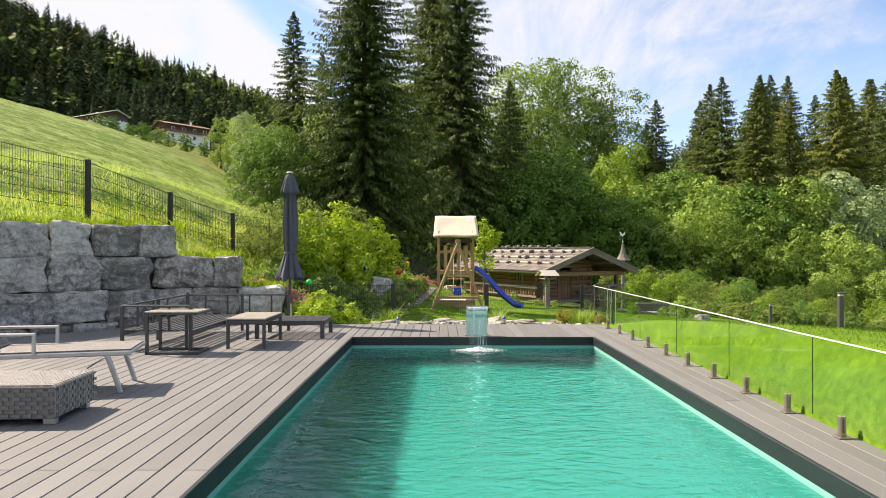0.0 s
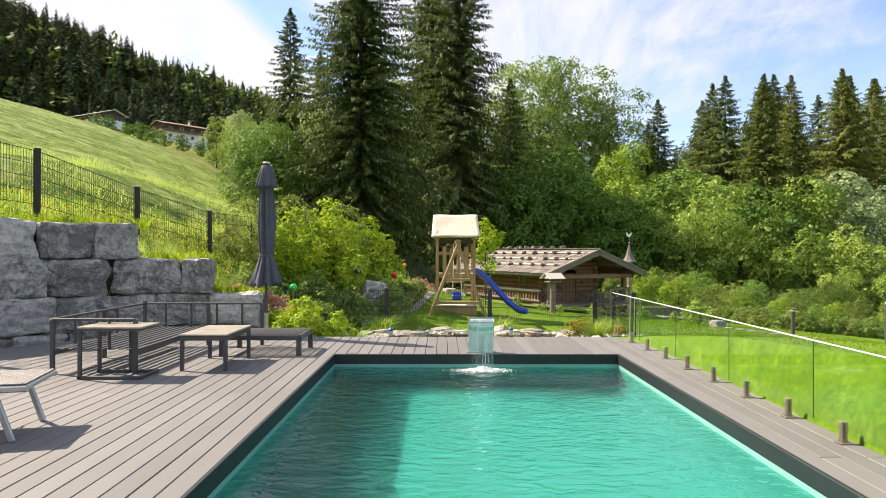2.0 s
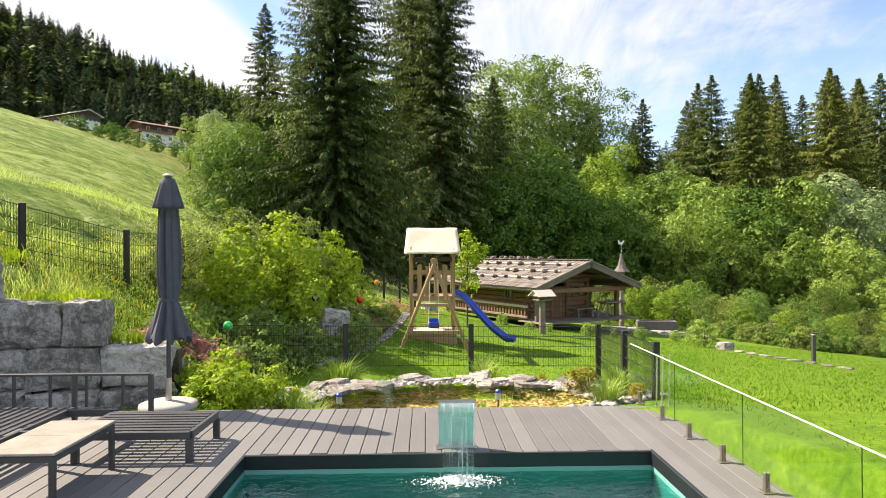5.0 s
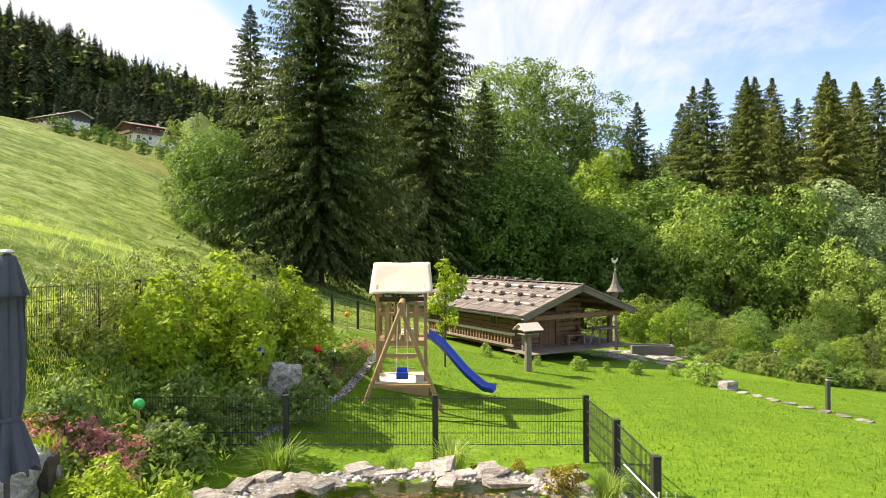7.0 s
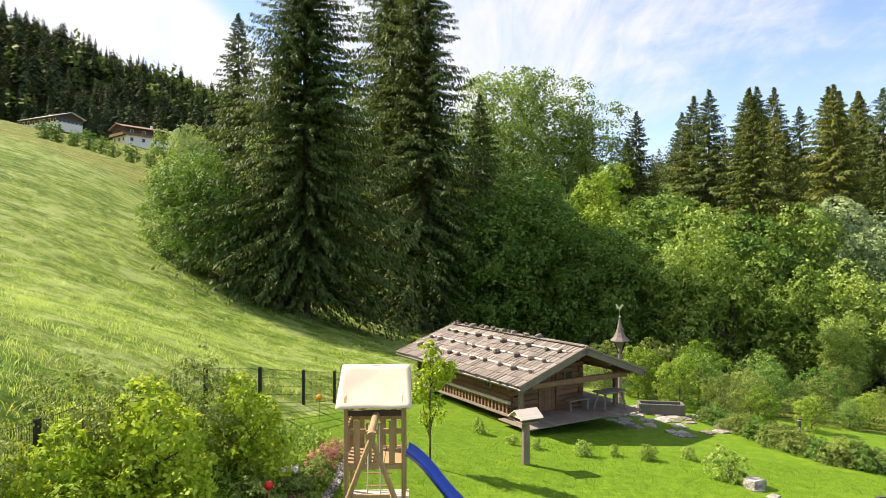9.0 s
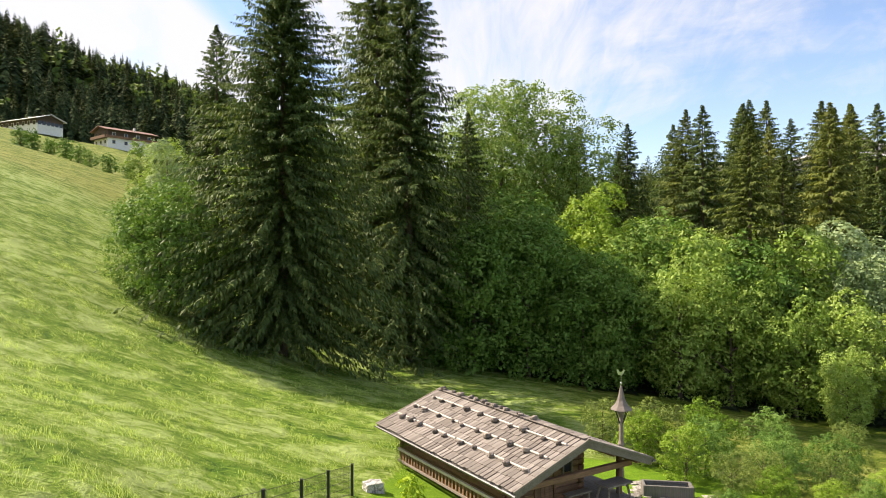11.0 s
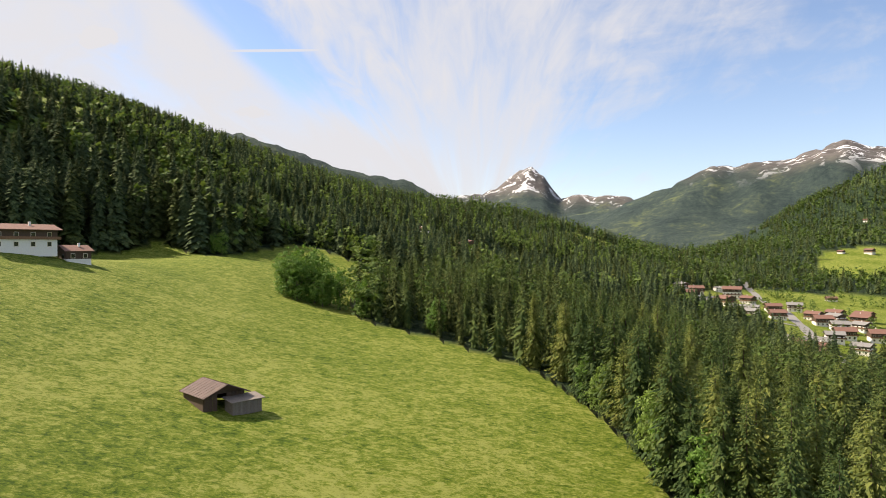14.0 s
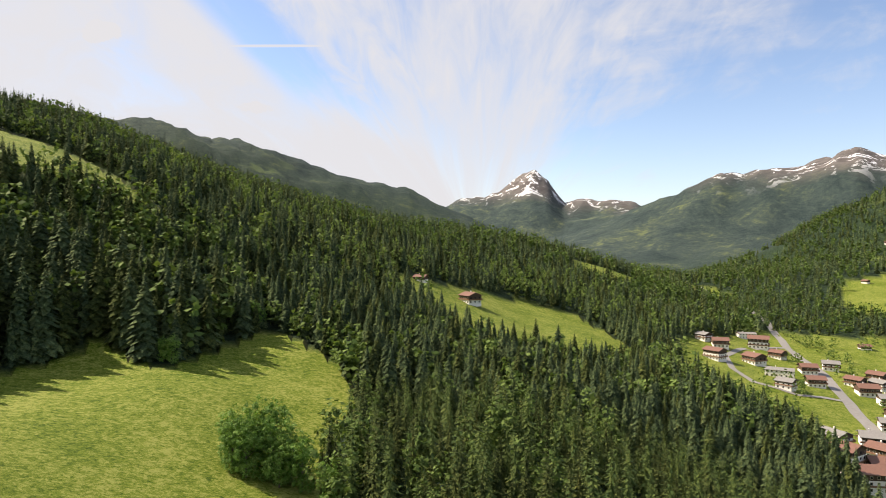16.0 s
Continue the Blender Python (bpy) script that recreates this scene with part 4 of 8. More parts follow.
rest = ~NEAR_WOOD
bx_, by_ = x[rest], y[rest]
x2, y2, g = scatter(-180, 330, 232, 520, 5.8, 6)
x2b, y2b, g2 = scatter(120, 330, 62, 232, 6.0, 16)
x3, y3, g3 = scatter(-480, 420, 520, 980, 8.2, 7)
x4, y4, g4 = scatter(-700, 1300, 980, 1650, 13.0, 8)
x5, y5, g5 = scatter(420, 1100, 400, 980, 9.5, 9)
x6, y6, g6 = scatter(-480, -180, 300, 520, 7.0, 10)
gx, gy = np.concatenate([bx_, x2, x2b, x3, x4, x5, x6]), np.concatenate([by_, y2, y2b, y3, y4, y5, y6])
size = np.concatenate([np.full(len(bx_), 20.0), np.full(len(x2), 20.0), np.full(len(x2b), 18.0), np.full(len(x3), 21.0), np.full(len(x4), 22.0), np.full(len(x5), 18.0), np.full(len(x6), 24.0)])
ahead = np.degrees(np.arctan2(gx - 6, gy - 30))
ok = wooded(gx, gy) & (ahead > -42) & (ahead < 48)
size *= 1 + 0.55 * (1 - smooth(np.abs(gy - 362), 40, 75)) * (1 - smooth(gx, -75, -45))
size *= 1 + 0.12 * (1 - smooth(gx, -130, -50)) * smooth(gy, 380, 420)
gx, gy, size = gx[ok], gy[ok], size[ok]
pick = np.random.default_rng(3).uniform(0, 1, len(gx)) + 0.22 * wave(gx, gy, 0.02, 6)
dist = np.hypot(gx - 12, gy - 110)
leafy = 0.27 - 0.20 * (1 - smooth(dist, 235, 330)) + 0.12 * smooth(gx, 200, 320) + 0.20 * wave(gx, gy, 0.022, 8)
for lo, hi, sp in ((0, 235, 160), (235, 400, 84), (400, 720, 60), (720, 5000, 30)):
    ring = (dist >= lo) & (dist < hi)
    for nm, sel, conifer, mat, lab in (
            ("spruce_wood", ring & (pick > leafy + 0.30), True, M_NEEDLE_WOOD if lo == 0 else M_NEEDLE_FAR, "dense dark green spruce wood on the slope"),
            ("olive_spruce_wood", ring & (pick > leafy) & (pick <= leafy + 0.30), True, M_NEEDLE_OLIVE, "olive green spruces among the dark wood"),
            ("leafy_wood", ring & (pick <= leafy), False, M_LEAF_FAR, "light green leafy trees scattered through the spruces")):
        wood_stuff(nm, gx[sel], gy[sel], size[sel] * (1.0 if conifer else 0.84), conifer, mat, lab, 40 + sp, sp)
# the clump of round bushes at the tip of the wood, and rows of bushes on the meadow
for xx, yy, s in ((-29, 287, 1.1), (-25, 291, 1.15), (-21, 285, 1.0), (-16, 287, 1.0), (-12, 281, 0.9), (-33, 291, 0.85), (-27, 283, 0.9), (-31, 285, 0.8), (-22, 294, 1.1), (-18, 281, 0.8), (-4, 274, 0.8), (20, 256, 0.7), (-74, 366, 0.7), (-78, 369, 0.6), (-54, 425, 0.8)):
    stand(K_3, xx, yy, s=s * 1.25, group="round bushes at the wood's tip")
for xx, yy, s in ((-36, 97, 0.33), (-40, 100, 0.40), (-44, 103, 0.36), (-48, 108, 0.42), (-53, 114, 0.5), (-57, 117, 0.42), (-33, 95, 0.36), (-62, 121, 0.5), (-68, 128, 0.5)):
    stand(K_3, xx, yy, z=gz(xx, yy) - 1.1 * s, s=s * 0.8, sz=s * 0.6, group="bushes along a meadow path")

# ---- pool and deck ----
PX0, PX1, PY0, PY1 = -1.03, 1.71, -3.2, 7.32
WATER_Z, FLOOR_Z = -0.125, -0.80


def wall_line(y):
    """x of the foot of the stone wall at y."""
    return np.interp(y, (5.6, 7.6, 9.0), (-6.5, -5.0, -3.85))


def build_pool():
    pool = thing("swimming_pool", pose(0, 0, 0), "long rectangular garden pool with green lining and dark edge", "pool")
    b = bmesh.new()
    box(b, ((PX0 + PX1) / 2, (PY0 + PY1) / 2, FLOOR_Z - 0.05), (PX1 - PX0 + 0.2, PY1 - PY0 + 0.2, 0.1))
    part("pool_floor", b, M_LINER, pool)
    h = -0.13 - FLOOR_Z
    for c, s in (((PX0 - 0.05, (PY0 + PY1) / 2), (0.1, PY1 - PY0)), ((PX1 + 0.05, (PY0 + PY1) / 2), (0.1, PY1 - PY0)),
                 (((PX0 + PX1) / 2, PY1 + 0.05), (PX1 - PX0 + 0.2, 0.1)), (((PX0 + PX1) / 2, PY0 - 0.05), (PX1 - PX0 + 0.2, 0.1))):
        part("pool_wall", bx((*c, FLOOR_Z + h / 2 + 0.02), (*s, h + 0.04), None, 0), M_LINER, pool)
    for c, s in (((PX0 - 0.02, (PY0 + PY1) / 2), (0.05, PY1 - PY0)), ((PX1 + 0.02, (PY0 + PY1) / 2), (0.05, PY1 - PY0)),
                 (((PX0 + PX1) / 2, PY1 + 0.02), (PX1 - PX0 + 0.09, 0.05)), (((PX0 + PX1) / 2, PY0 - 0.02), (PX1 - PX0 + 0.09, 0.05))):
        part("pool_edge", bx((*c, -0.048), (*s, 0.095), None, 0.003), M_COPING, pool, "dark anthracite edge strip")
        # bare lining above the water, painted paler to show sun on it
        part("waterline_strip", bx((c[0], c[1], -0.114), (s[0] - 0.006, s[1] - 0.006, 0.036), None, 0.002), M_LINER_SUNLIT, pool, "strip of lining above the water, coloured pale as if sunlit")
    n, m = 60, 200
    g = np.random.default_rng(2)
    xs, ys = np.meshgrid(np.linspace(PX0 + 0.004, PX1 - 0.004, n), np.linspace(PY0, PY1 - 0.004, m))
    z = WATER_Z + 0.0022 * wave(xs, ys, 7.0, 1) + 0.0015 * wave(xs, ys, 15.0, 2)
    d = np.hypot(xs - 0.39, ys - 7.02)
    z += 0.008 * np.sin(d * 38) * np.exp(-d * 2.4)
    i, j = np.meshgrid(np.arange(m - 1), np.arange(n - 1), indexing="ij")
    F = np.stack([i * n + j, i * n + j + 1, (i + 1) * n + j + 1, (i + 1) * n + j], -1).reshape(-1, 4)
    w = new("pool_water", mesh_of("pool_water", np.stack([xs, ys, z], -1).reshape(-1, 3), F, M_WATER, True))
    w.visible_shadow = False
    tagged(w, "clear turquoise pool water with small ripples", "water", kind="structure")


build_pool()


def build_deck():
    deck = new("pool_deck")
    tagged(deck, "grey composite board deck round the pool", "deck", kind="structure")
    pitch, wid, th = 0.1105, 0.1063, 0.024

    def board(x, y0, y1, key={}):
        L = round(y1 - y0, 3)
        if L not in key:
            key[L] = bm_mesh("board", bx((0, 0, -th / 2), (wid, L - 0.004, th), None, 0.0035), M_DECK)
        ob = new("board", key[L])
        ob.parent = deck
        ob.location = (x, (y0 + y1) / 2, rnd.uniform(-0.0006, 0.0006))
    k = 0
    x = PX0 - 0.012 - wid / 2
    while x > -5.5:
        ys = np.linspace(-3, 9.5, 400)
        end = 8.6
        for yy in ys:
            if yy > 5 and wall_line(yy) + 0.42 > x:
                end = min(end, yy)
        cut = (2.87, 5.6)[k % 2]
        for a, c in ((-3.4, cut), (cut, end)):
            board(x, a, round(c, 2))
        x -= pitch
        k += 1
    x = PX0 - 0.012 - wid / 2 + pitch
    while x < 2.34:
        if x < PX1 + 0.03:
            board(x, PY1 + 0.012, 8.6)
        else:
            for a, c in ((-3.4, 2.3), (2.3, 6.1), (6.1, 8.6)) if k % 2 else ((-3.4, 4.2), (4.2, 8.6)):
                board(x, a, c)
        x += pitch
        k += 1
    b = bmesh.new()
    box(b, (-1.4, 8.56, -0.13), (7.6, 0.05, 0.19))
    box(b, (2.30, 2.6, -0.13), (0.05, 11.9, 0.19))
    for yy in np.arange(-3.2, 8.6, 0.42):
        box(b, (-3.1, yy, -0.075), (4.0, 0.05, 0.09))
    for yy in np.arange(-3.2, 8.6, 0.42):
        box(b, (2.03, yy, -0.075), (0.5, 0.05, 0.09))
    for xx in np.arange(-1, 2, 0.42):
        box(b, (xx, 7.95, -0.075), (0.05, 1.1, 0.09))
    part("deck_joist", b, M_ANTHRACITE, deck, "dark joists under the boards")


build_deck()


def waterfall():
    t = thing("waterfall_spout", pose(0.39, 7.40, 0), "brushed steel waterfall spout pouring into the pool", "fountain")
    b = bmesh.new()
    W = 0.245
    prof = [(0.06, 0.0), (0.06, 0.22), (0.05, 0.29), (0.02, 0.335), (-0.04, 0.352), (-0.115, 0.350)]
    inner = [(p[0] - 0.03 if i < 3 else p[0], p[1] - (0.028 if i >= 2 else 0)) for i, p in enumerate(prof)]
    outer_l = [b.verts.new((-W / 2, y, z)) for y, z in prof + inner[::-1]]
    outer_r = [b.verts.new((W / 2, y, z)) for y, z in prof + inner[::-1]]
    n = len(outer_l)
    for i in range(n):
        b.faces.new((outer_l[i], outer_l[(i + 1) % n], outer_r[(i + 1) % n], outer_r[i]))
    b.faces.new(outer_l[::-1])
    b.faces.new(outer_r)
    part("spout", b, M_STEEL, t)
    part("foot_plate", bx((0, 0.05, 0.006), (0.28, 0.10, 0.010), None, 0.002), M_STEEL, t)
    # the falling sheet of water
    g = np.random.default_rng(4)
    nu, nv = 34, 22
    u, v = np.meshgrid(np.linspace(-1, 1, nu), np.linspace(0, 1, nv))
    yy = -0.115 - 0.16 * v ** 0.55
    zz = 0.345 - (0.345 - WATER_Z - 0.005) * v ** 1.25
    xx = u * (W / 2 - 0.008) * (1 - 0.16 * v)
    rip = g.normal(0, 1, nu)
    yy = yy + 0.004 * rip[None, :] * v + 0.003 * np.sin(u * 23 + v * 5) * v
    i, j = np.meshgrid(np.arange(nv - 1), np.arange(nu - 1), indexing="ij")
    F = np.stack([i * nu + j, i * nu + j + 1, (i + 1) * nu + j + 1, (i + 1) * nu + j], -1).reshape(-1, 4)
    me = mesh_of("water_sheet", np.stack([xx, yy, zz], -1).reshape(-1, 3), F, M_FALL, True)
    s = part("water_sheet", me, None, t, "thin clear sheet of falling water")
    # foam where it lands
    V, Fs = [], []
    for q in range(900):
        a, d = rnd.uniform(0, 6.28), abs(rnd.gauss(0, 1))
        c = Vector((0.14 * d * math.cos(a) * (1.25 if d > 0.7 else 1), -0.27 + 0.075 * d * math.sin(a), WATER_Z + 0.004 + max(0, 0.035 * (1.1 - d)) * rnd.random()))
        r = rnd.uniform(0.004, 0.013) * (1.25 - min(1, d * 0.45))
        k = len(V)
        V += [c + Vector(o) * r for o in ((1, 0, 0), (-1, 0, 0), (0, 1, 0), (0, -1, 0), (0, 0, 0.8), (0, 0, -0.6))]
        Fs += [(k + p, k + q2, k + w) for p, q2, w in ((0, 2, 4), (2, 1, 4), (1, 3, 4), (3, 0, 4), (2, 0, 5), (1, 2, 5), (3, 1, 5), (0, 3, 5))]
    part("foam", mesh_of("foam", np.array([tuple(v) for v in V]), Fs, M_FOAM, True), None, t, "white splashing foam")


def fall_mat(tr, g):
    c = g.co("Object", (60, 1, 3))
    n = g.noise(c, 1.0, 3.0, 0.6)
    gl = g.n("ShaderNodeBsdfGlass")
    gl.inputs["IOR"].default_value, gl.inputs["Roughness"].default_value = 1.2, 0.05
    gl.inputs["Color"].default_value = (0.85, 0.97, 0.95, 1)
    link(tr, g.bump(n, 0.6, 0.01), gl.inputs["Normal"])
    wh = g.n("ShaderNodeBsdfDiffuse")
    wh.inputs[0].default_value = (0.75, 0.85, 0.84, 1)
    return g.add(gl.outputs[0], wh.outputs[0], g.span(n, 0.48, 0.75, 0.05, 0.55))


M_FALL = material("falling_water", fall_mat)
M_FOAM = plain_mat("white_foam", (0.85, 0.88, 0.88), 0.6)
waterfall()


# ---- the wall of big blocks ----
def build_wall():
    wall = new("wall_stone")
    tagged(wall, "dry retaining wall of large blue-grey limestone blocks", "wall", kind="structure")
    P = [Vector((-9.0, 2.3, 0)), Vector((-6.5, 5.6, 0)), Vector((-5.0, 7.6, 0)), Vector((-3.85, 9.0, 0)), Vector((-2.3, 9.35, 0))]
    seg = [(b - a).length for a, b in zip(P, P[1:])]
    total = sum(seg)

    def at(s):
        for a, b, L in zip(P, P[1:], seg):
            if s <= L:
                return a + (b - a) * (s / L), (b - a).normalized()
            s -= L
        return P[-1], (P[-1] - P[-2]).normalized()
    top = ((-0.34, 0.06, total), (0.06, 0.46, total - 0.05), (0.46, 0.90, total - 0.62), (0.90, 1.34, total - 1.42))
    r = random.Random(5)
    for row, (z0, z1, end) in enumerate(top):
        s = r.uniform(-0.4, 0)
        while s < end - 0.1:
            L = r.uniform(0.42, 0.86)
            if s + L > end - 0.22:
                L = end - s
            c, d = at(max(0, s + L / 2))
            nrm = Vector((d.y, -d.x, 0))
            hh = (z1 - z0) * r.uniform(0.93, 1.02)
            me = bm_mesh("block", stone((L - 0.012, 0.46, hh - 0.006), r.random() * 999, 7, 0.22), M_WALLSTONE)
            ob = new("block", me)
            ob.parent = wall
            rot = Matrix((d, -nrm, Vector((0, 0, 1)))).transposed()
            back = 0.20 + 0.05 * row - r.uniform(0, 0.05)
            ob.matrix_world = Matrix.Translation(c - nrm * back + Vector((0, 0, (z0 + z1) / 2))) @ rot.to_4x4() @ pose(0, 0, 0, r.uniform(-2, 2), r.uniform(-1.5, 1.5), r.uniform(-3, 3))
            s += L
    # grass and weeds that hang over the top course
    g = np.random.default_rng(15)
    V, F = [], []
    for k in range(5200):
        q = g.uniform(0, total)
        c, d = at(q)
        nrm = Vector((d.y, -d.x, 0))
        z = 1.34 if q < total - 1.45 else (0.90 if q < total - 0.66 else 0.46)
        p = c - nrm * g.uniform(0.22, 0.60) + Vector((0, 0, z - 0.07))
        h, lean = g.uniform(0.06, 0.20), nrm * g.uniform(-0.03, 0.10) + d * g.uniform(-0.06, 0.06)
        w = (d * math.cos(k) + nrm * math.sin(k)) * g.uniform(0.004, 0.012)
        m = p + lean * 0.45 + Vector((0, 0, h * 0.7))
        V += [tuple(p), tuple(m + w), tuple(p + lean * 1.3 + Vector((0, 0, h * g.uniform(0.7, 1.0)))), tuple(m - w)]
        F.append((4 * k, 4 * k + 1, 4 * k + 2, 4 * k + 3))
    tagged(new("rim_weeds", mesh_of("rim_weeds", V, F, M_LEAF_BRIGHT)), "yellow-green weeds growing over the wall's top edge", "weeds", kind="stuff")
    # packed earth behind the joints
    b = bmesh.new()
    for i in range(40):
        s0, s1 = total * i / 40, total * (i + 1) / 40
        (a, d), (c, _) = at(s0), at(s1)
        nrm = Vector((d.y, -d.x, 0))
        topz = 1.14 if s1 < total - 1.5 else (0.78 if s1 < total - 0.7 else 0.36)
        box(b, (a + c) / 2 - nrm * 0.40 + Vector((0, 0, (topz - 0.5) / 2)), ((c - a).length + 0.05, 0.30, topz + 0.5), Matrix((d, -nrm, Vector((0, 0, 1)))).transposed())
    part("earth_fill", b, M_SOIL, wall, "dark packed earth in the joints")


def soil_mat(tr, g):
    n = g.noise(g.place(), 14.0, 6.0, 0.7)
    return g.pbr(g.ramp(n, (0.3, (0.035, 0.025, 0.018)), (0.7, (0.12, 0.09, 0.065))), 0.95, normal=g.bump(n, 1.0, 0.03))


M_SOIL = material("garden_soil", soil_mat)
build_wall()


def pebbles(name, pts, r0, r1, mat, label, seed, flat=0.6, kind="stuff", cat="gravel"):
    """Loose small stones as one body."""
    g = np.random.default_rng(seed)
    O = np.array([(1, 0, 0), (-1, 0, 0), (0, 1, 0), (0, -1, 0), (0, 0, 1), (0, 0, -1.0)])
    T = np.array([(0, 2, 4), (2, 1, 4), (1, 3, 4), (3, 0, 4), (2, 0, 5), (1, 2, 5), (3, 1, 5), (0, 3, 5)])
    n = len(pts)
    r = g.uniform(r0, r1, n)
    a = g.uniform(0, 6.28, n)
    sx, sy = r * g.uniform(0.8, 1.6, n), r * g.uniform(0.6, 1.1, n)
    V = np.empty((n, 6, 3))
    lx, ly = O[None, :, 0] * sx[:, None], O[None, :, 1] * sy[:, None]
    V[:, :, 0] = pts[:, 0:1] + lx * np.cos(a)[:, None] - ly * np.sin(a)[:, None]
    V[:, :, 1] = pts[:, 1:2] + lx * np.sin(a)[:, None] + ly * np.cos(a)[:, None]
    V[:, :, 2] = pts[:, 2:3] + O[None, :, 2] * (r * flat)[:, None] + g.normal(0, 0.15, (n, 6)) * r[:, None]
    F = T[None] + (np.arange(n) * 6)[:, None, None]
    tagged(new(name, mesh_of(name, V.reshape(-1, 3), F.reshape(-1, 3), mat)), label, cat, kind=kind)


def grey_pebble(tr, g):
    return g.pbr(g.ramp(g.island(), (0.0, (0.12, 0.12, 0.125)), (0.5, (0.26, 0.255, 0.25)), (1.0, (0.48, 0.46, 0.44))), 0.85)


M_PEBBLE = material("grey_pebbles", grey_pebble)
gq = np.random.default_rng(12)
yy = gq.uniform(3.0, 9.1, 3200)
xx = wall_line(yy) + gq.uniform(-0.1, 0.55, 3200)
pebbles("gravel_strip", np.stack([xx, yy, np.full(3200, -0.10) + gq.uniform(-0.02, 0.02, 3200)], -1), 0.012, 0.03, M_PEBBLE, "grey gravel strip along the foot of the wall", 3)


# ---- glass balustrade ----
def glass_fence():
    GX = 2.085
    spig = bmesh.new()
    box(spig, (0, 0, 0.005), (0.066, 0.066, 0.010), None, 0.003)
    box(spig, (-0.010, 0, 0.062), (0.011, 0.030, 0.105), None, 0.004)
    box(spig, (0.010, 0, 0.062), (0.011, 0.030, 0.105), None, 0.004)
    box(spig, (0, 0, 0.018), (0.030, 0.030, 0.022), None, 0.003)
    spig_me = bm_mesh("clamp", spig, M_BRONZE)
    first = None
    y = 1.51
    while y < 8.0:
        t = thing("glass_panel_unit", pose(GX, y, 0), "frameless clear glass balustrade panel on steel clamps", "balustrade", "glass panels along the pool")
        p = part("glass_pane", bx((0, 0.53, 0.275), (0.011, 1.046, 0.435), None, 0.001), M_GLASS, t, "clear toughened glass")
        p.visible_shadow = False
        for nm, e, mt, lab in (("top_edge", bx((0, 0.53, 0.4965), (0.011, 1.05, 0.007), None, 0.002), M_EDGE, "pale polished top edge"),
                               ("side_edge", bx((0, 0.003, 0.275), (0.0045, 0.002, 0.43), None, 0), M_SEAM, "dark green cut edge of the glass")):
            part(nm, e, mt, t, lab).visible_shadow = False
        for dy in (0.265, 0.795):
            c = part("clamp", spig_me, None, t, "dull steel floor clamp")
            c.location = (0, dy, 0)
        y += 1.06
    t = thing("glass_end_unit", pose(2.20, 8.42, 0), "short end of the glass balustrade with pale rods", "balustrade")
    p = part("glass_pane", bx((0.12, 0, 0.27), (0.40, 0.011, 0.44), None, 0.001), M_GLASS, t)
    p.visible_shadow = False
    for dx in (-0.05, 0.0, 0.06):
        part("rod", rod(bmesh.new(), (dx, 0.03, -0.1), (dx + 0.01, 0.03, 0.47), 0.006), M_PALEWOOD, t)


M_SEAM = plain_mat("dark_glass_seam", (0.03, 0.05, 0.045), 0.3)
M_EDGE = plain_mat("polished_glass_edge", (0.72, 0.78, 0.76), 0.2)
glass_fence()


# ---- furniture on the deck ----
def weave_mat(name, a, b, sx):
    def build(tr, g):
        br = g.n("ShaderNodeTexBrick")
        link(tr, g.co("Object", (sx, sx, sx)), br.inputs["Vector"])
        g.put(br.inputs["Color1"], a)
        g.put(br.inputs["Color2"], b)
        g.put(br.inputs["Mortar"], tuple(c * 0.35 for c in a))
        br.inputs["Scale"].default_value, br.inputs["Mortar Size"].default_value = 1.0, 0.09
        br.inputs["Brick Width"].default_value, br.inputs["Row Height"].default_value = 1.1, 0.4
        n = g.noise(g.co("Object"), 60.0, 3.0)
        col = g.mix(0.35, br.outputs["Color"], g.ramp(n, (0.3, a), (0.7, b)))
        return g.pbr(col, 0.6, normal=g.bump(br.outputs["Fac"], 0.8, 0.006))
    return material(name, build)


M_WEAVE = weave_mat("grey_wicker", (0.16, 0.15, 0.145), (0.36, 0.345, 0.33), 26)
M_WEAVE_V = weave_mat("grey_wicker_fine", (0.20, 0.19, 0.185), (0.38, 0.365, 0.35), 34)


def strands(bm, x0, x1, y0, y1, z, step, along_x, r=0.0045):
    """Woven strands over a flat seat, each dipping under its neighbours."""
    k, n = 0, 0
    pos = y0 if along_x else x0
    end = y1 if along_x else x1
    while pos < end:
        a, b = ((x0, pos, z), (x1, pos, z)) if along_x else ((pos, y0, z), (pos, y1, z))
        bar(bm, a, b, step * 0.86, r, 0)
        pos += step
    return bm


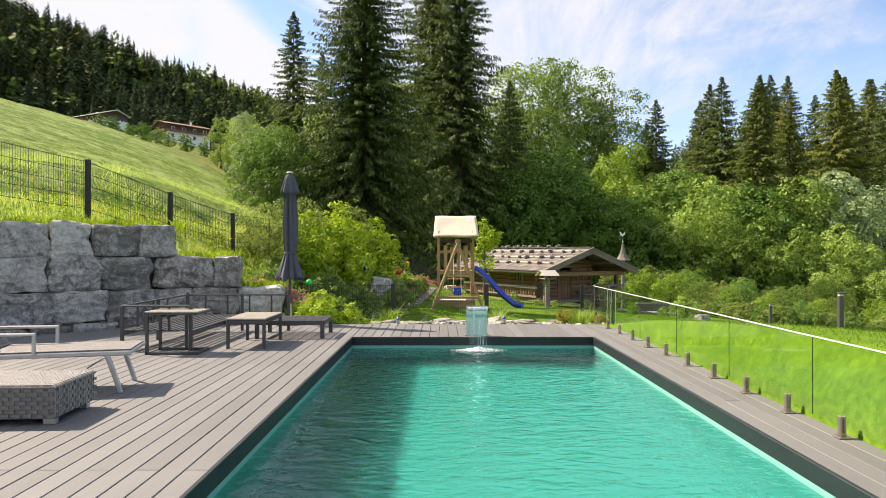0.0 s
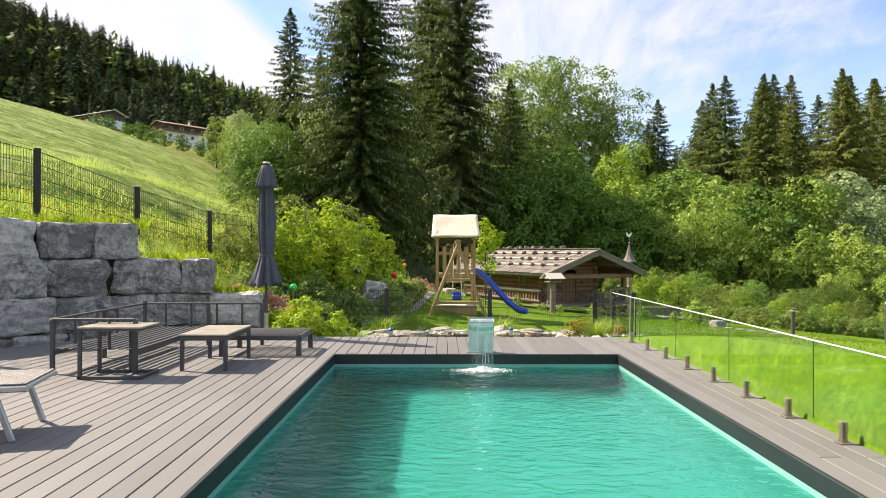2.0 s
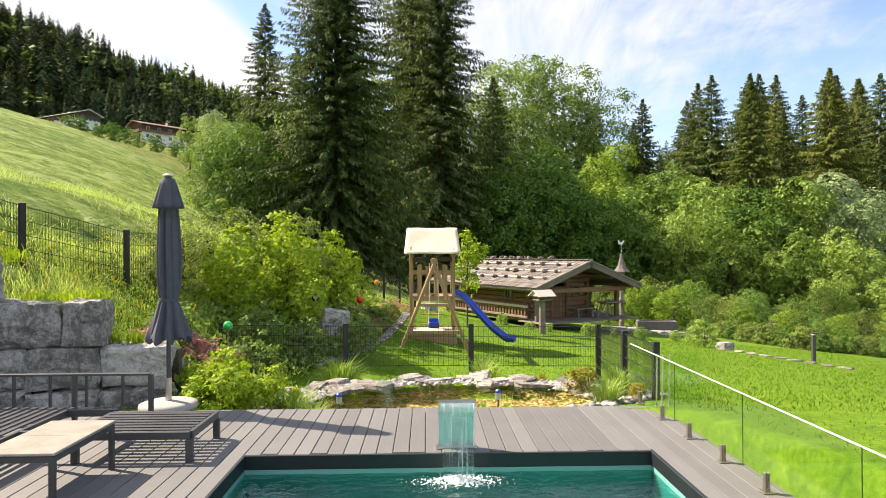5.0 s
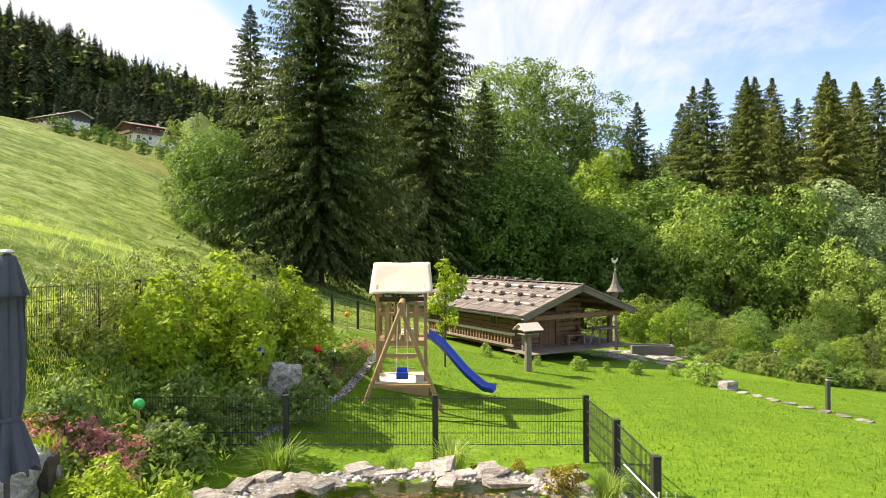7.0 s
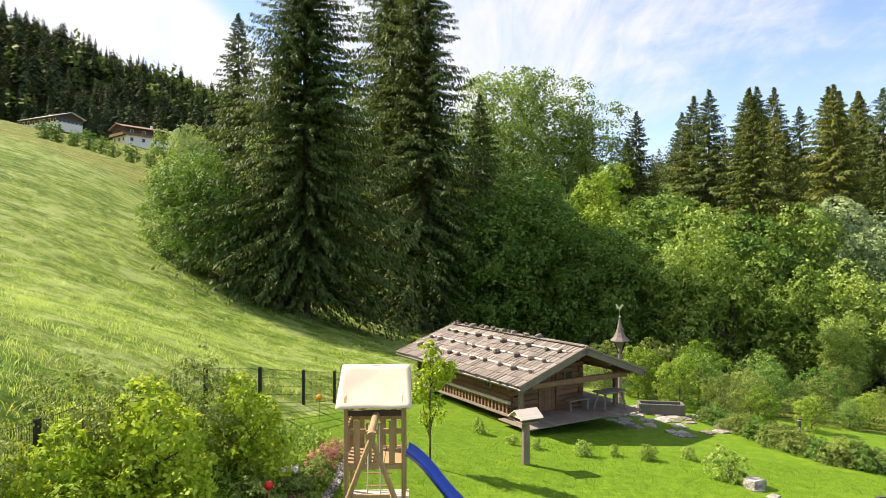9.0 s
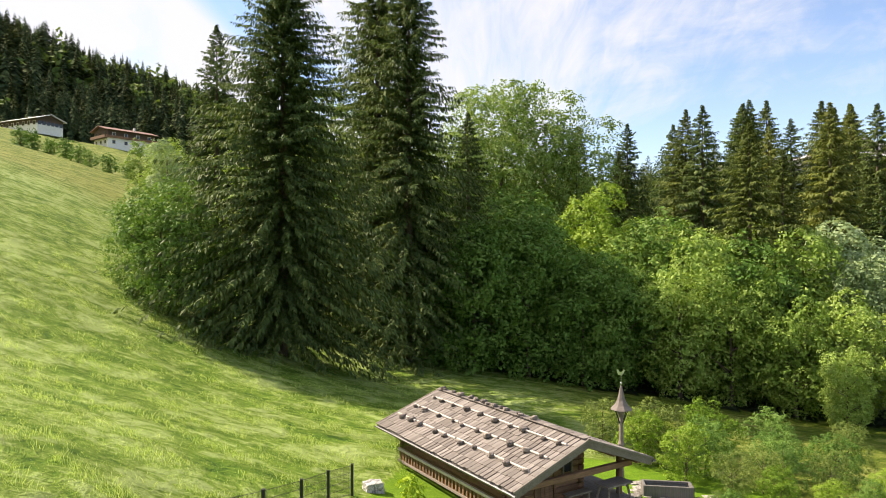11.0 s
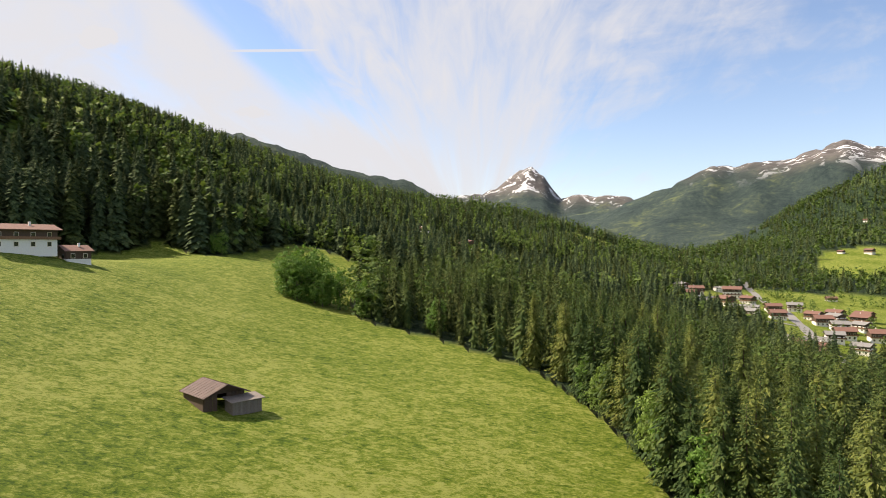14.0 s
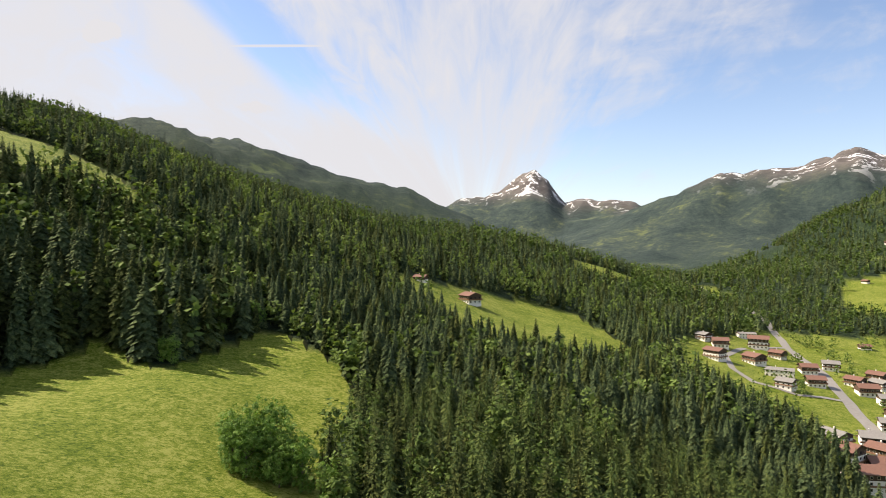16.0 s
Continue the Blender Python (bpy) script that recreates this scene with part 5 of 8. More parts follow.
def sun_lounger():
    t = thing("sun_lounger", pose(-2.2, 4.66, 0, 0, 0, 194), "grey woven sun lounger on a silver aluminium frame, backrest raised", "lounger")
    # local x runs from the foot end to the head
    W = 0.44
    part("seat_weave", strands(bx((0.46, 0, 0.292), (0.90, W - 0.02, 0.010), None, 0.003), 0.02, 0.90, -W / 2, W / 2, 0.300, 0.020, False), M_WEAVE_V, t, "pale grey woven seat")
    rot = Euler((0, radians(-52), 0)).to_matrix()
    piv = Vector((0.90, 0, 0.30))
    b = bmesh.new()
    box(b, piv + rot @ Vector((0.30, 0, 0)), (0.60, W - 0.03, 0.014), rot, 0.004)
    for i in range(28):
        c = piv + rot @ Vector((0.01 + i * 0.0212, 0, 0.009))
        box(b, c, (0.018, W - 0.02, 0.006), rot)
    part("backrest", b, M_WEAVE, t, "dark grey woven backrest")
    for sy in (-1, 1):
        yy = sy * (W / 2)
        part("side_rail", bar(bmesh.new(), (0.0, yy, 0.275), (0.95, yy, 0.275), 0.022, 0.034, 0.006), M_SILVER, t)
        part("side_rail", bar(bmesh.new(), (0.93, yy, 0.27), (1.50, yy, 0.225), 0.022, 0.034, 0.006), M_SILVER, t)
        part("leg", bar(bmesh.new(), (0.16, yy, 0.27), (0.07, yy, 0.0), 0.022, 0.032, 0.006), M_SILVER, t)
        part("leg", bar(bmesh.new(), (1.10, yy, 0.27), (1.22, yy, 0.0), 0.022, 0.032, 0.006), M_SILVER, t)
        part("armrest", bar(bmesh.new(), (0.60, yy * 1.06, 0.42), (0.98, yy * 1.06, 0.425), 0.032, 0.02, 0.006), M_SILVER, t)
        part("armrest_post", bar(bmesh.new(), (0.60, yy * 1.06, 0.43), (0.60, yy * 1.06, 0.28), 0.022, 0.028, 0.005), M_SILVER, t)
    part("cross_bar", bar(bmesh.new(), (0.01, -W / 2, 0.28), (0.01, W / 2, 0.28), 0.03, 0.024, 0.006), M_SILVER, t)
    part("cross_bar", rod(bmesh.new(), (0.28, -W / 2, 0.18), (0.28, W / 2, 0.18), 0.006), M_SILVER, t)


def ottoman():
    t = thing("wicker_ottoman", pose(-2.74, 3.80, 0, 0, 0, 3), "low grey wicker ottoman with flat woven top", "ottoman")
    W, D, H = 1.12, 0.46, 0.17
    part("body", bx((0, 0, 0.035 + H / 2), (W, D, H), None, 0.012), M_WEAVE, t, "woven grey wicker sides")
    b = bx((0, 0, 0.035 + H + 0.008), (W + 0.012, D + 0.012, 0.022), None, 0.008)
    tagged(part("top", strands(b, -W / 2, W / 2, -D / 2, D / 2, 0.035 + H + 0.0205, 0.022, False, 0.004), M_WEAVE_V, t), "paler woven top", kind="stuff")
    # upright and level strands on the long side
    b = bmesh.new()
    for i in range(7):
        z = 0.055 + i * 0.024
        for k in range(36):
            x = -W / 2 + 0.016 + k * 0.031
            if (i + k) % 2:
                box(b, (x, -D / 2 - 0.003, z), (0.036, 0.007, 0.019), None, 0)
        for k in range(15):
            y = -D / 2 + 0.016 + k * 0.031
            if (i + k) % 2:
                box(b, (W / 2 + 0.003, y, z), (0.007, 0.036, 0.019), None, 0)
    part("weave", b, M_WEAVE_V, t, "raised strands of the weave")
    for sx in (-1, 1):
        for sy in (-1, 1):
            part("foot", bx((sx * (W / 2 - 0.05), sy * (D / 2 - 0.05), 0.018), (0.07, 0.04, 0.036), None, 0.004), M_SILVER, t)


def low_table():
    t = thing("coffee_table", pose(-1.97, 6.76, 0), "low dark aluminium table with pale stone-look top", "table")
    W, D, H = 0.40, 0.68, 0.305
    for sx in (-1, 1):
        part("tabletop", bx((0, sx * D / 4, H - 0.008), (W, D / 2 - 0.003, 0.016), None, 0.003), M_TABLETOP, t, "beige-grey ceramic plate")
    part("apron", bx((0, 0, H - 0.036), (W - 0.012, D - 0.012, 0.036), None, 0.003), M_DARKFRAME, t)
    for sx in (-1, 1):
        for sy in (-1, 1):
            part("leg", bx((sx * (W / 2 - 0.02), sy * (D / 2 - 0.02), (H - 0.05) / 2), (0.030, 0.030, H - 0.05), None, 0.003), M_DARKFRAME, t)


def side_table():
    t = thing("side_table", pose(-2.56, 6.22, 0), "dark C-shaped side table with pale top beside the sofa", "table")
    W, D, H = 0.50, 0.32, 0.40
    part("tabletop", bx((0, 0, H), (W, D, 0.014), None, 0.003), M_TABLETOP, t, "beige-grey ceramic plate")
    part("rim", bx((0, 0, H - 0.017), (W - 0.005, D - 0.005, 0.020), None, 0.003), M_DARKFRAME, t)
    for sx, sy in ((-1, -1), (-1, 1), (0.1, 1)):
        part("leg", bx((sx * (W / 2 - 0.016), sy * (D / 2 - 0.016), H / 2 - 0.01), (0.026, 0.026, H - 0.03), None, 0.003), M_DARKFRAME, t)
    for sy in (-1, 1):
        part("foot_rail", bx((0, sy * (D / 2 - 0.016), 0.013), (W, 0.026, 0.026), None, 0.003), M_DARKFRAME, t)
    part("foot_rail", bx((W / 2 - 0.016, 0, 0.013), (0.026, D - 0.05, 0.026), None, 0.003), M_DARKFRAME, t)


def sofa():
    t = thing("garden_sofa", pose(0, 0, 0), "dark aluminium corner sofa frame with bare slats and no cushions", "sofa")
    x0, x1, y0, y1, zs, zt = -3.14, -2.47, 6.30, 7.92, 0.195, 0.44
    for x in (x0, x1):
        part("seat_rail", bx((x, (y0 + y1) / 2, zs - 0.02), (0.03, y1 - y0, 0.05), None, 0.003), M_DARKFRAME, t)
    for i in range(9):
        part("slat", bx((x0 + 0.06 + i * 0.068, (y0 + y1) / 2, zs + 0.003), (0.036, y1 - y0 - 0.04, 0.010), None, 0.002), M_DARKFRAME, t)
    for x, y, h in ((x0, y0, zt), (x1, y0, zt), (x0, 7.1, zt), (x0, y1, zt + 0.03), (x1, y1, zt), (-1.90, y1, zt)):
        part("post", bx((x, y, h / 2), (0.032, 0.032, h), None, 0.003), M_DARKFRAME, t)
    part("back_rail", bx((x0, (y0 + y1) / 2, zt), (0.034, y1 - y0, 0.018), None, 0.003), M_DARKFRAME, t)
    part("back_rail", bx(((x0 - 1.90) / 2, y1, zt), (1.24, 0.034, 0.018), None, 0.003), M_DARKFRAME, t)
    part("arm_rail", bx(((x0 + x1) / 2, y0, zt), (x1 - x0, 0.034, 0.018), None, 0.003), M_DARKFRAME, t)
    for i in range(3):
        part("back_bar", bx((x0, 6.62 + i * 0.36, (zs + zt) / 2), (0.018, 0.02, zt - zs), None, 0.002), M_DARKFRAME, t)
    for i in range(4):
        part("back_bar", bx((-2.92 + i * 0.27, y1, (zs + zt) / 2), (0.02, 0.018, zt - zs), None, 0.002), M_DARKFRAME, t)
    for i in range(2):
        part("back_bar", bx((-2.92 + i * 0.24, y0, (zs + zt) / 2), (0.02, 0.018, zt - zs), None, 0.002), M_DARKFRAME, t)
    # the chaise end
    cx0, cx1, cy0, cy1 = -2.10, -1.345, 7.20, 7.74
    for y in (cy0, cy1):
        part("seat_rail", bx(((cx0 + cx1) / 2, y, zs - 0.02), (cx1 - cx0, 0.03, 0.05), None, 0.003), M_DARKFRAME, t)
    for x in (cx0, cx1):
        part("seat_rail", bx((x, (cy0 + cy1) / 2, zs - 0.02), (0.03, cy1 - cy0 - 0.03, 0.05), None, 0.003), M_DARKFRAME, t)
        for y in (cy0, cy1):
            part("leg", bx((x + (0.02 if x == cx0 else -0.005), y, (zs - 0.045) / 2), (0.045, 0.035, zs - 0.045), None, 0.003), M_DARKFRAME, t)
    for i in range(7):
        part("slat", bx(((cx0 + cx1) / 2, cy0 + 0.06 + i * 0.07, zs + 0.003), (cx1 - cx0 - 0.03, 0.038, 0.010), None, 0.002), M_DARKFRAME, t)
    part("seat_rail", bx(((x1 + cx0) / 2, y1 - 0.1, zs - 0.02), (cx0 - x1, 0.03, 0.05), None, 0.003), M_DARKFRAME, t)
    part("seat_rail", bx(((x1 + cx0) / 2, cy0 + 0.05, zs - 0.02), (cx0 - x1, 0.03, 0.05), None, 0.003), M_DARKFRAME, t)


def tabletop_mat(tr, g):
    n = g.noise(g.co("Object", (1, 1, 1)), 9.0, 6.0, 0.65, 0.5)
    return g.pbr(g.ramp(n, (0.3, (0.25, 0.225, 0.19)), (0.7, (0.40, 0.37, 0.32))), 0.3)


M_TABLETOP = material("ceramic_plate", tabletop_mat)


def parasol():
    t = thing("parasol", pose(-2.06, 8.66, 0), "closed slate-blue parasol tied round its pole on a stone base", "parasol")
    b = turned([(0.02, 0.0), (0.235, 0.0), (0.245, 0.02), (0.24, 0.05), (0.20, 0.065), (0.05, 0.075), (0.03, 0.075)], 28)
    part("base", b, M_CONCRETE, t, "round grey concrete base", True)
    part("tube", rod(bmesh.new(), (0, 0, 0.07), (0, 0, 0.27), 0.028, 0.028, 14), M_STEEL, t)
    part("pole", rod(bmesh.new(), (0, 0, 0.2), (0, 0, 1.98), 0.018, 0.018, 12), M_DARKFRAME, t)
    prof = [(0.60, 0.150, 0.062), (0.66, 0.140, 0.058), (0.78, 0.106, 0.042), (0.90, 0.078, 0.026), (0.945, 0.066, 0.012), (0.99, 0.074, 0.022), (1.10, 0.080, 0.030),
            (1.35, 0.082, 0.036), (1.60, 0.072, 0.030), (1.74, 0.066, 0.022), (1.745, 0.112, 0.030), (1.78, 0.106, 0.026), (1.86, 0.088, 0.018), (1.94, 0.070, 0.010), (2.00, 0.050, 0.004), (2.02, 0.012, 0.0)]
    n = 96
    V, F = [], []
    for k, (z, r, amp) in enumerate(prof):
        for i in range(n):
            a = 2 * math.pi * i / n
            fold = 1.25 * amp * (abs(math.sin(4 * a + 0.25 * math.sin(z * 5))) ** 0.7 - 0.55) + 0.25 * amp * math.sin(11 * a + z * 3)
            V.append(((r + fold) * math.cos(a), (r + fold) * math.sin(a), z + (0.03 * math.sin(8 * a) if k == 0 else 0)))
        if k:
            F += [((k - 1) * n + i, (k - 1) * n + (i + 1) % n, k * n + (i + 1) % n, k * n + i) for i in range(n)]
    part("canopy", mesh_of("canopy", V, F, M_FABRIC, True), None, t, "slate-blue canvas hanging in folds")
    part("strap", turned([(0.076, 0.93), (0.080, 0.935), (0.080, 0.958), (0.076, 0.962)], 40), M_FABRIC, t)
    part("finial", turned([(0.01, 2.02), (0.045, 2.022), (0.05, 2.03), (0.03, 2.045), (0.004, 2.05)], 16), M_SILVER, t)


for make in (sun_lounger, ottoman, low_table, side_table, sofa, parasol):
    make()

# ---- fences ----
def wire_panel(L, H, drop, cell=0.034, rows=5):
    """A double-rod mesh panel from the origin along x, falling by drop at its far end."""
    b = bmesh.new()
    n = int(L / cell)
    for i in range(1, n):
        x = L * i / n
        z = drop * i / n
        box(b, (x, 0, z + H / 2), (0.0034, 0.0034, H))
    sl = math.atan2(drop, L)
    rot = Euler((0, -sl, 0)).to_matrix()
    for k in range(rows):
        z = 0.02 + (H - 0.035) * k / (rows - 1)
        for dy in (-0.0045, 0.0045):
            box(b, (L / 2, dy, z + drop / 2), (math.hypot(L, drop), 0.0045, 0.0055), rot)
    return b


def mesh_fence(spots, H, label, group, post_extra=0.02, lift=0.03):
    t = thing("wire_fence", Matrix(), label, "fence", group)
    pts = [Vector((x, y, gz(x, y) if z is None else z)) for x, y, z in spots]
    for p in pts:
        b = bmesh.new()
        box(b, p + Vector((0, 0, H / 2 - 0.15)), (0.062, 0.062, H + post_extra + 0.3), None, 0.004)
        post = part("post", b, M_ANTHRACITE, t)
        b2 = bx(p + Vector((0, 0, H + post_extra / 2 + 0.006)), (0.066, 0.066, 0.012), None, 0.003)
        part("cap", b2, M_ANTHRACITE, post)
    for p, q in zip(pts, pts[1:]):
        d = Vector((q.x - p.x, q.y - p.y, 0))
        L = d.length
        panel = wire_panel(L, H - lift, q.z - p.z)
        ob = tagged(part("wire_panel", panel, M_ANTHRACITE, t), kind="stuff")
        ob.matrix_world = Matrix.Translation(p + Vector((0, 0, lift))) @ pose(0, 0, 0, 0, 0, math.degrees(math.atan2(d.y, d.x)))
    return t


mesh_fence([(-2.62, 11.9, -0.22), (-0.92, 11.85, -0.24), (0.80, 11.8, -0.25), (2.54, 11.75, -0.26), (2.47, 10.36, -0.18), (2.40, 9.15, -0.14)], 0.60,
           "low anthracite wire mesh fence between pond and lawn", "fences")
mesh_fence([(-6.4, 5.9, gz(-6.4, 5.9) + 0.2), (-5.6, 7.4, gz(-5.6, 7.4) + 0.2), (-4.97, 9.0, gz(-4.97, 9.0) + 0.18), (-4.45, 10.5, None), (-3.84, 11.75, None), (-3.35, 13.6, None), (-3.0, 15.5, None), (-2.65, 17.2, None), (-2.1, 18.7, None),
            (-1.5, 20.0, None), (-1.0, 21.2, None), (-0.6, 22.3, None), (-0.16, 23.3, None)], 0.72, "anthracite wire mesh fence running up the meadow's edge", "fences")


# ---- play tower ----
def play_tower():
    G = -0.42
    t = thing("play_tower", pose(0, 0, 0), "wooden play tower with cream canvas roof, swing frame and blue slide", "playground")
    x0, x1, y0, y1 = -0.10, 0.72, 15.42, 16.22
    ridge, eave = 1.84, 1.33
    for x in (x0, x1):
        for y in (y0, y1):
            part("post", bx((x, y, (G + 1.40) / 2), (0.06, 0.06, 1.40 - G + 0.1), None, 0.006), M_PINE, t)
    part("ridge_beam", bx(((x0 + x1) / 2, (y0 + y1) / 2, ridge - 0.06), (x1 - x0 + 0.1, 0.05, 0.06), None, 0.005), M_PINE, t)
    for x in (x0, x1):
        for s in (-1, 1):
            part("rafter", bar(bmesh.new(), (x, (y0 + y1) / 2, ridge - 0.05), (x, (y0 + y1) / 2 + s * 0.50, eave + 0.05), 0.04, 0.04, 0.004), M_PINE, t)
    # canvas, sagging between its beams
    n, m = 14, 10
    V, F = [], []
    for s in (-1, 1):
        k0 = len(V)
        for j in range(m + 1):
            for i in range(n + 1):
                u, v = i / n, j / m
                sag = -0.030 * math.sin(math.pi * u) * math.sin(math.pi * min(1, v * 1.05)) + 0.006 * math.sin(9 * u + 5 * v)
                xx = x0 - 0.09 - 0.04 * v + u * (x1 - x0 + 0.18 + 0.08 * v)
                V.append((xx, (y0 + y1) / 2 + s * (0.03 + 0.56 * v), ridge - (ridge - eave) * v + sag))
        F += [(k0 + j * (n + 1) + i, k0 + j * (n + 1) + i + 1, k0 + (j + 1) * (n + 1) + i + 1, k0 + (j + 1) * (n + 1) + i)[::s] for j in range(m) for i in range(n)]
    k0 = len(V)
    for i in range(n + 1):
        u = i / n
        for s in (-1, 1):
            V.append((x0 - 0.09 + u * (x1 - x0 + 0.18), (y0 + y1) / 2 + s * 0.03, ridge))
    F += [(k0 + 2 * i, k0 + 2 * i + 2, k0 + 2 * i + 3, k0 + 2 * i + 1) for i in range(n)]
    c = part("canvas_roof", mesh_of("canvas_roof", V, F, M_CANVAS, True), None, t, "cream canvas roof")
    sol = c.modifiers.new("thickness", "SOLIDIFY")
    sol.thickness = 0.006
    PZ = 0.50
    for i in range(6):
        part("floor_board", bx((x0 + 0.07 + i * 0.136, (y0 + y1) / 2, PZ), (0.128, y1 - y0 + 0.05, 0.025), None, 0.004), M_PINE, t)
    for y in (y0, y1):
        part("rail", bx(((x0 + x1) / 2, y, PZ + 0.46), (x1 - x0 + 0.05, 0.035, 0.07), None, 0.005), M_PINE, t)
        part("rail", bx(((x0 + x1) / 2, y, PZ - 0.04), (x1 - x0 + 0.05, 0.04, 0.08), None, 0.005), M_PINE, t)
        for i in range(4):
            part("picket", bx((x0 + 0.16 + i * 0.165, y - 0.02, PZ + 0.30), (0.085, 0.018, 0.56 if i % 3 else 0.62), None, 0.006), M_PINE, t)
    part("rail", bx((x0, (y0 + y1) / 2, PZ + 0.46), (0.035, y1 - y0, 0.07), None, 0.005), M_PINE, t)
    for i in range(4):
        part("picket", bx((x0 - 0.02, y0 + 0.16 + i * 0.165, PZ + 0.28), (0.018, 0.085, 0.54), None, 0.006), M_PINE, t)
    part("crown_beam", bx(((x0 + x1) / 2, y0, 1.22), (x1 - x0 + 0.06, 0.045, 0.08), None, 0.005), M_DARKWOOD, t)
    # sandpit box with lid
    part("box", bx(((x0 + x1) / 2, (y0 + y1) / 2 - 0.05, G + 0.10), (x1 - x0 + 0.1, y1 - y0 + 0.16, 0.22), None, 0.006), M_PINE, t)
    part("box_lid", bx(((x0 + x1) / 2, (y0 + y1) / 2 - 0.05, G + 0.225), (x1 - x0 + 0.14, y1 - y0 + 0.2, 0.025), None, 0.005), M_CANVAS, t)
    # ladder at the far side
    for z in np.arange(G + 0.3, PZ, 0.2):
        part("rung", rod(bmesh.new(), (0.10, y1 + 0.03, z), (0.52, y1 + 0.03, z), 0.016), M_PINE, t)
    # swing
    AX, AY = 0.33, 14.42
    part("swing_beam", rod(bmesh.new(), (AX, AY - 0.10, 1.20), (AX, y0 + 0.05, 1.20), 0.050, 0.050, 14), M_PINE, t, "round wooden swing beam")
    for s in (-1, 1):
        part("swing_leg", rod(bmesh.new(), (AX + s * 0.63, AY, G - 0.05), (AX - s * 0.04, AY + s * 0.03, 1.24), 0.036, 0.034, 12), M_PINE, t)
    for z, w in ((0.42, 0.245), (-0.06, 0.46)):
        part("swing_brace", bx((AX, AY - 0.035, z), (2 * w, 0.035, 0.055), None, 0.006), M_PINE, t)
    seat = part("swing_seat", bx((AX, 14.95, -0.03), (0.20, 0.17, 0.03), None, 0.012), M_BLUE, t, "blue plastic swing seat")
    part("seat_back", bx((AX, 15.03, 0.05), (0.19, 0.025, 0.15), None, 0.010), M_BLUE, seat)
    part("seat_front", bx((AX, 14.87, 0.02), (0.19, 0.022, 0.10), None, 0.010), M_BLUE, seat)
    for s in (-1, 1):
        part("rope", rod(bmesh.new(), (AX + s * 0.095, 15.02, 0.02), (AX + s * 0.07, 14.95, 1.17), 0.006, 0.006, 6), M_ROPE, t)
        part("rope", rod(bmesh.new(), (AX + s * 0.095, 14.88, 0.02), (AX + s * 0.07, 14.95, 1.17), 0.006, 0.006, 6), M_ROPE, t)
    # slide: a waved trough
    N = 26
    A, B = Vector((x1 + 0.02, 15.86, PZ + 0.02)), Vector((1.90, 15.45, G + 0.05))
    side = Vector((B.y - A.y, A.x - B.x, 0)).normalized()
    prof = [(-0.150, 0.085), (-0.165, 0.085), (-0.165, 0.06), (-0.135, -0.015), (0.135, -0.015), (0.165, 0.06), (0.165, 0.085), (0.150, 0.085), (0.120, 0.008), (-0.120, 0.008)]
    V, F = [], []
    for i in range(N + 1):
        u = i / N
        p = A.lerp(B, u)
        if u < 0.86:
            z = A.z + (B.z - 0.02 - A.z) * (u / 0.86) ** 1.12 + 0.035 * math.sin(2 * math.pi * 1.25 * u)
        else:
            z = B.z - 0.02 + 0.035 * math.sin(2 * math.pi * 1.25 * 0.86) * (1 - (u - 0.86) / 0.14)
        for sx, sz in prof:
            q = p + side * sx
            V.append((q.x, q.y, z + sz + 0.02))
        if i:
            k = len(prof)
            F += [((i - 1) * k + j, (i - 1) * k + (j + 1) % k, i * k + (j + 1) % k, i * k + j) for j in range(k)]
    part("slide", mesh_of("slide", V, F, M_BLUE, True), None, t, "wavy blue plastic slide")


play_tower()


# ---- the log hut ----
HUT_G = -0.80
HUT = pose(5.22, 22.48, 0, 0, 0, math.degrees(0.502))


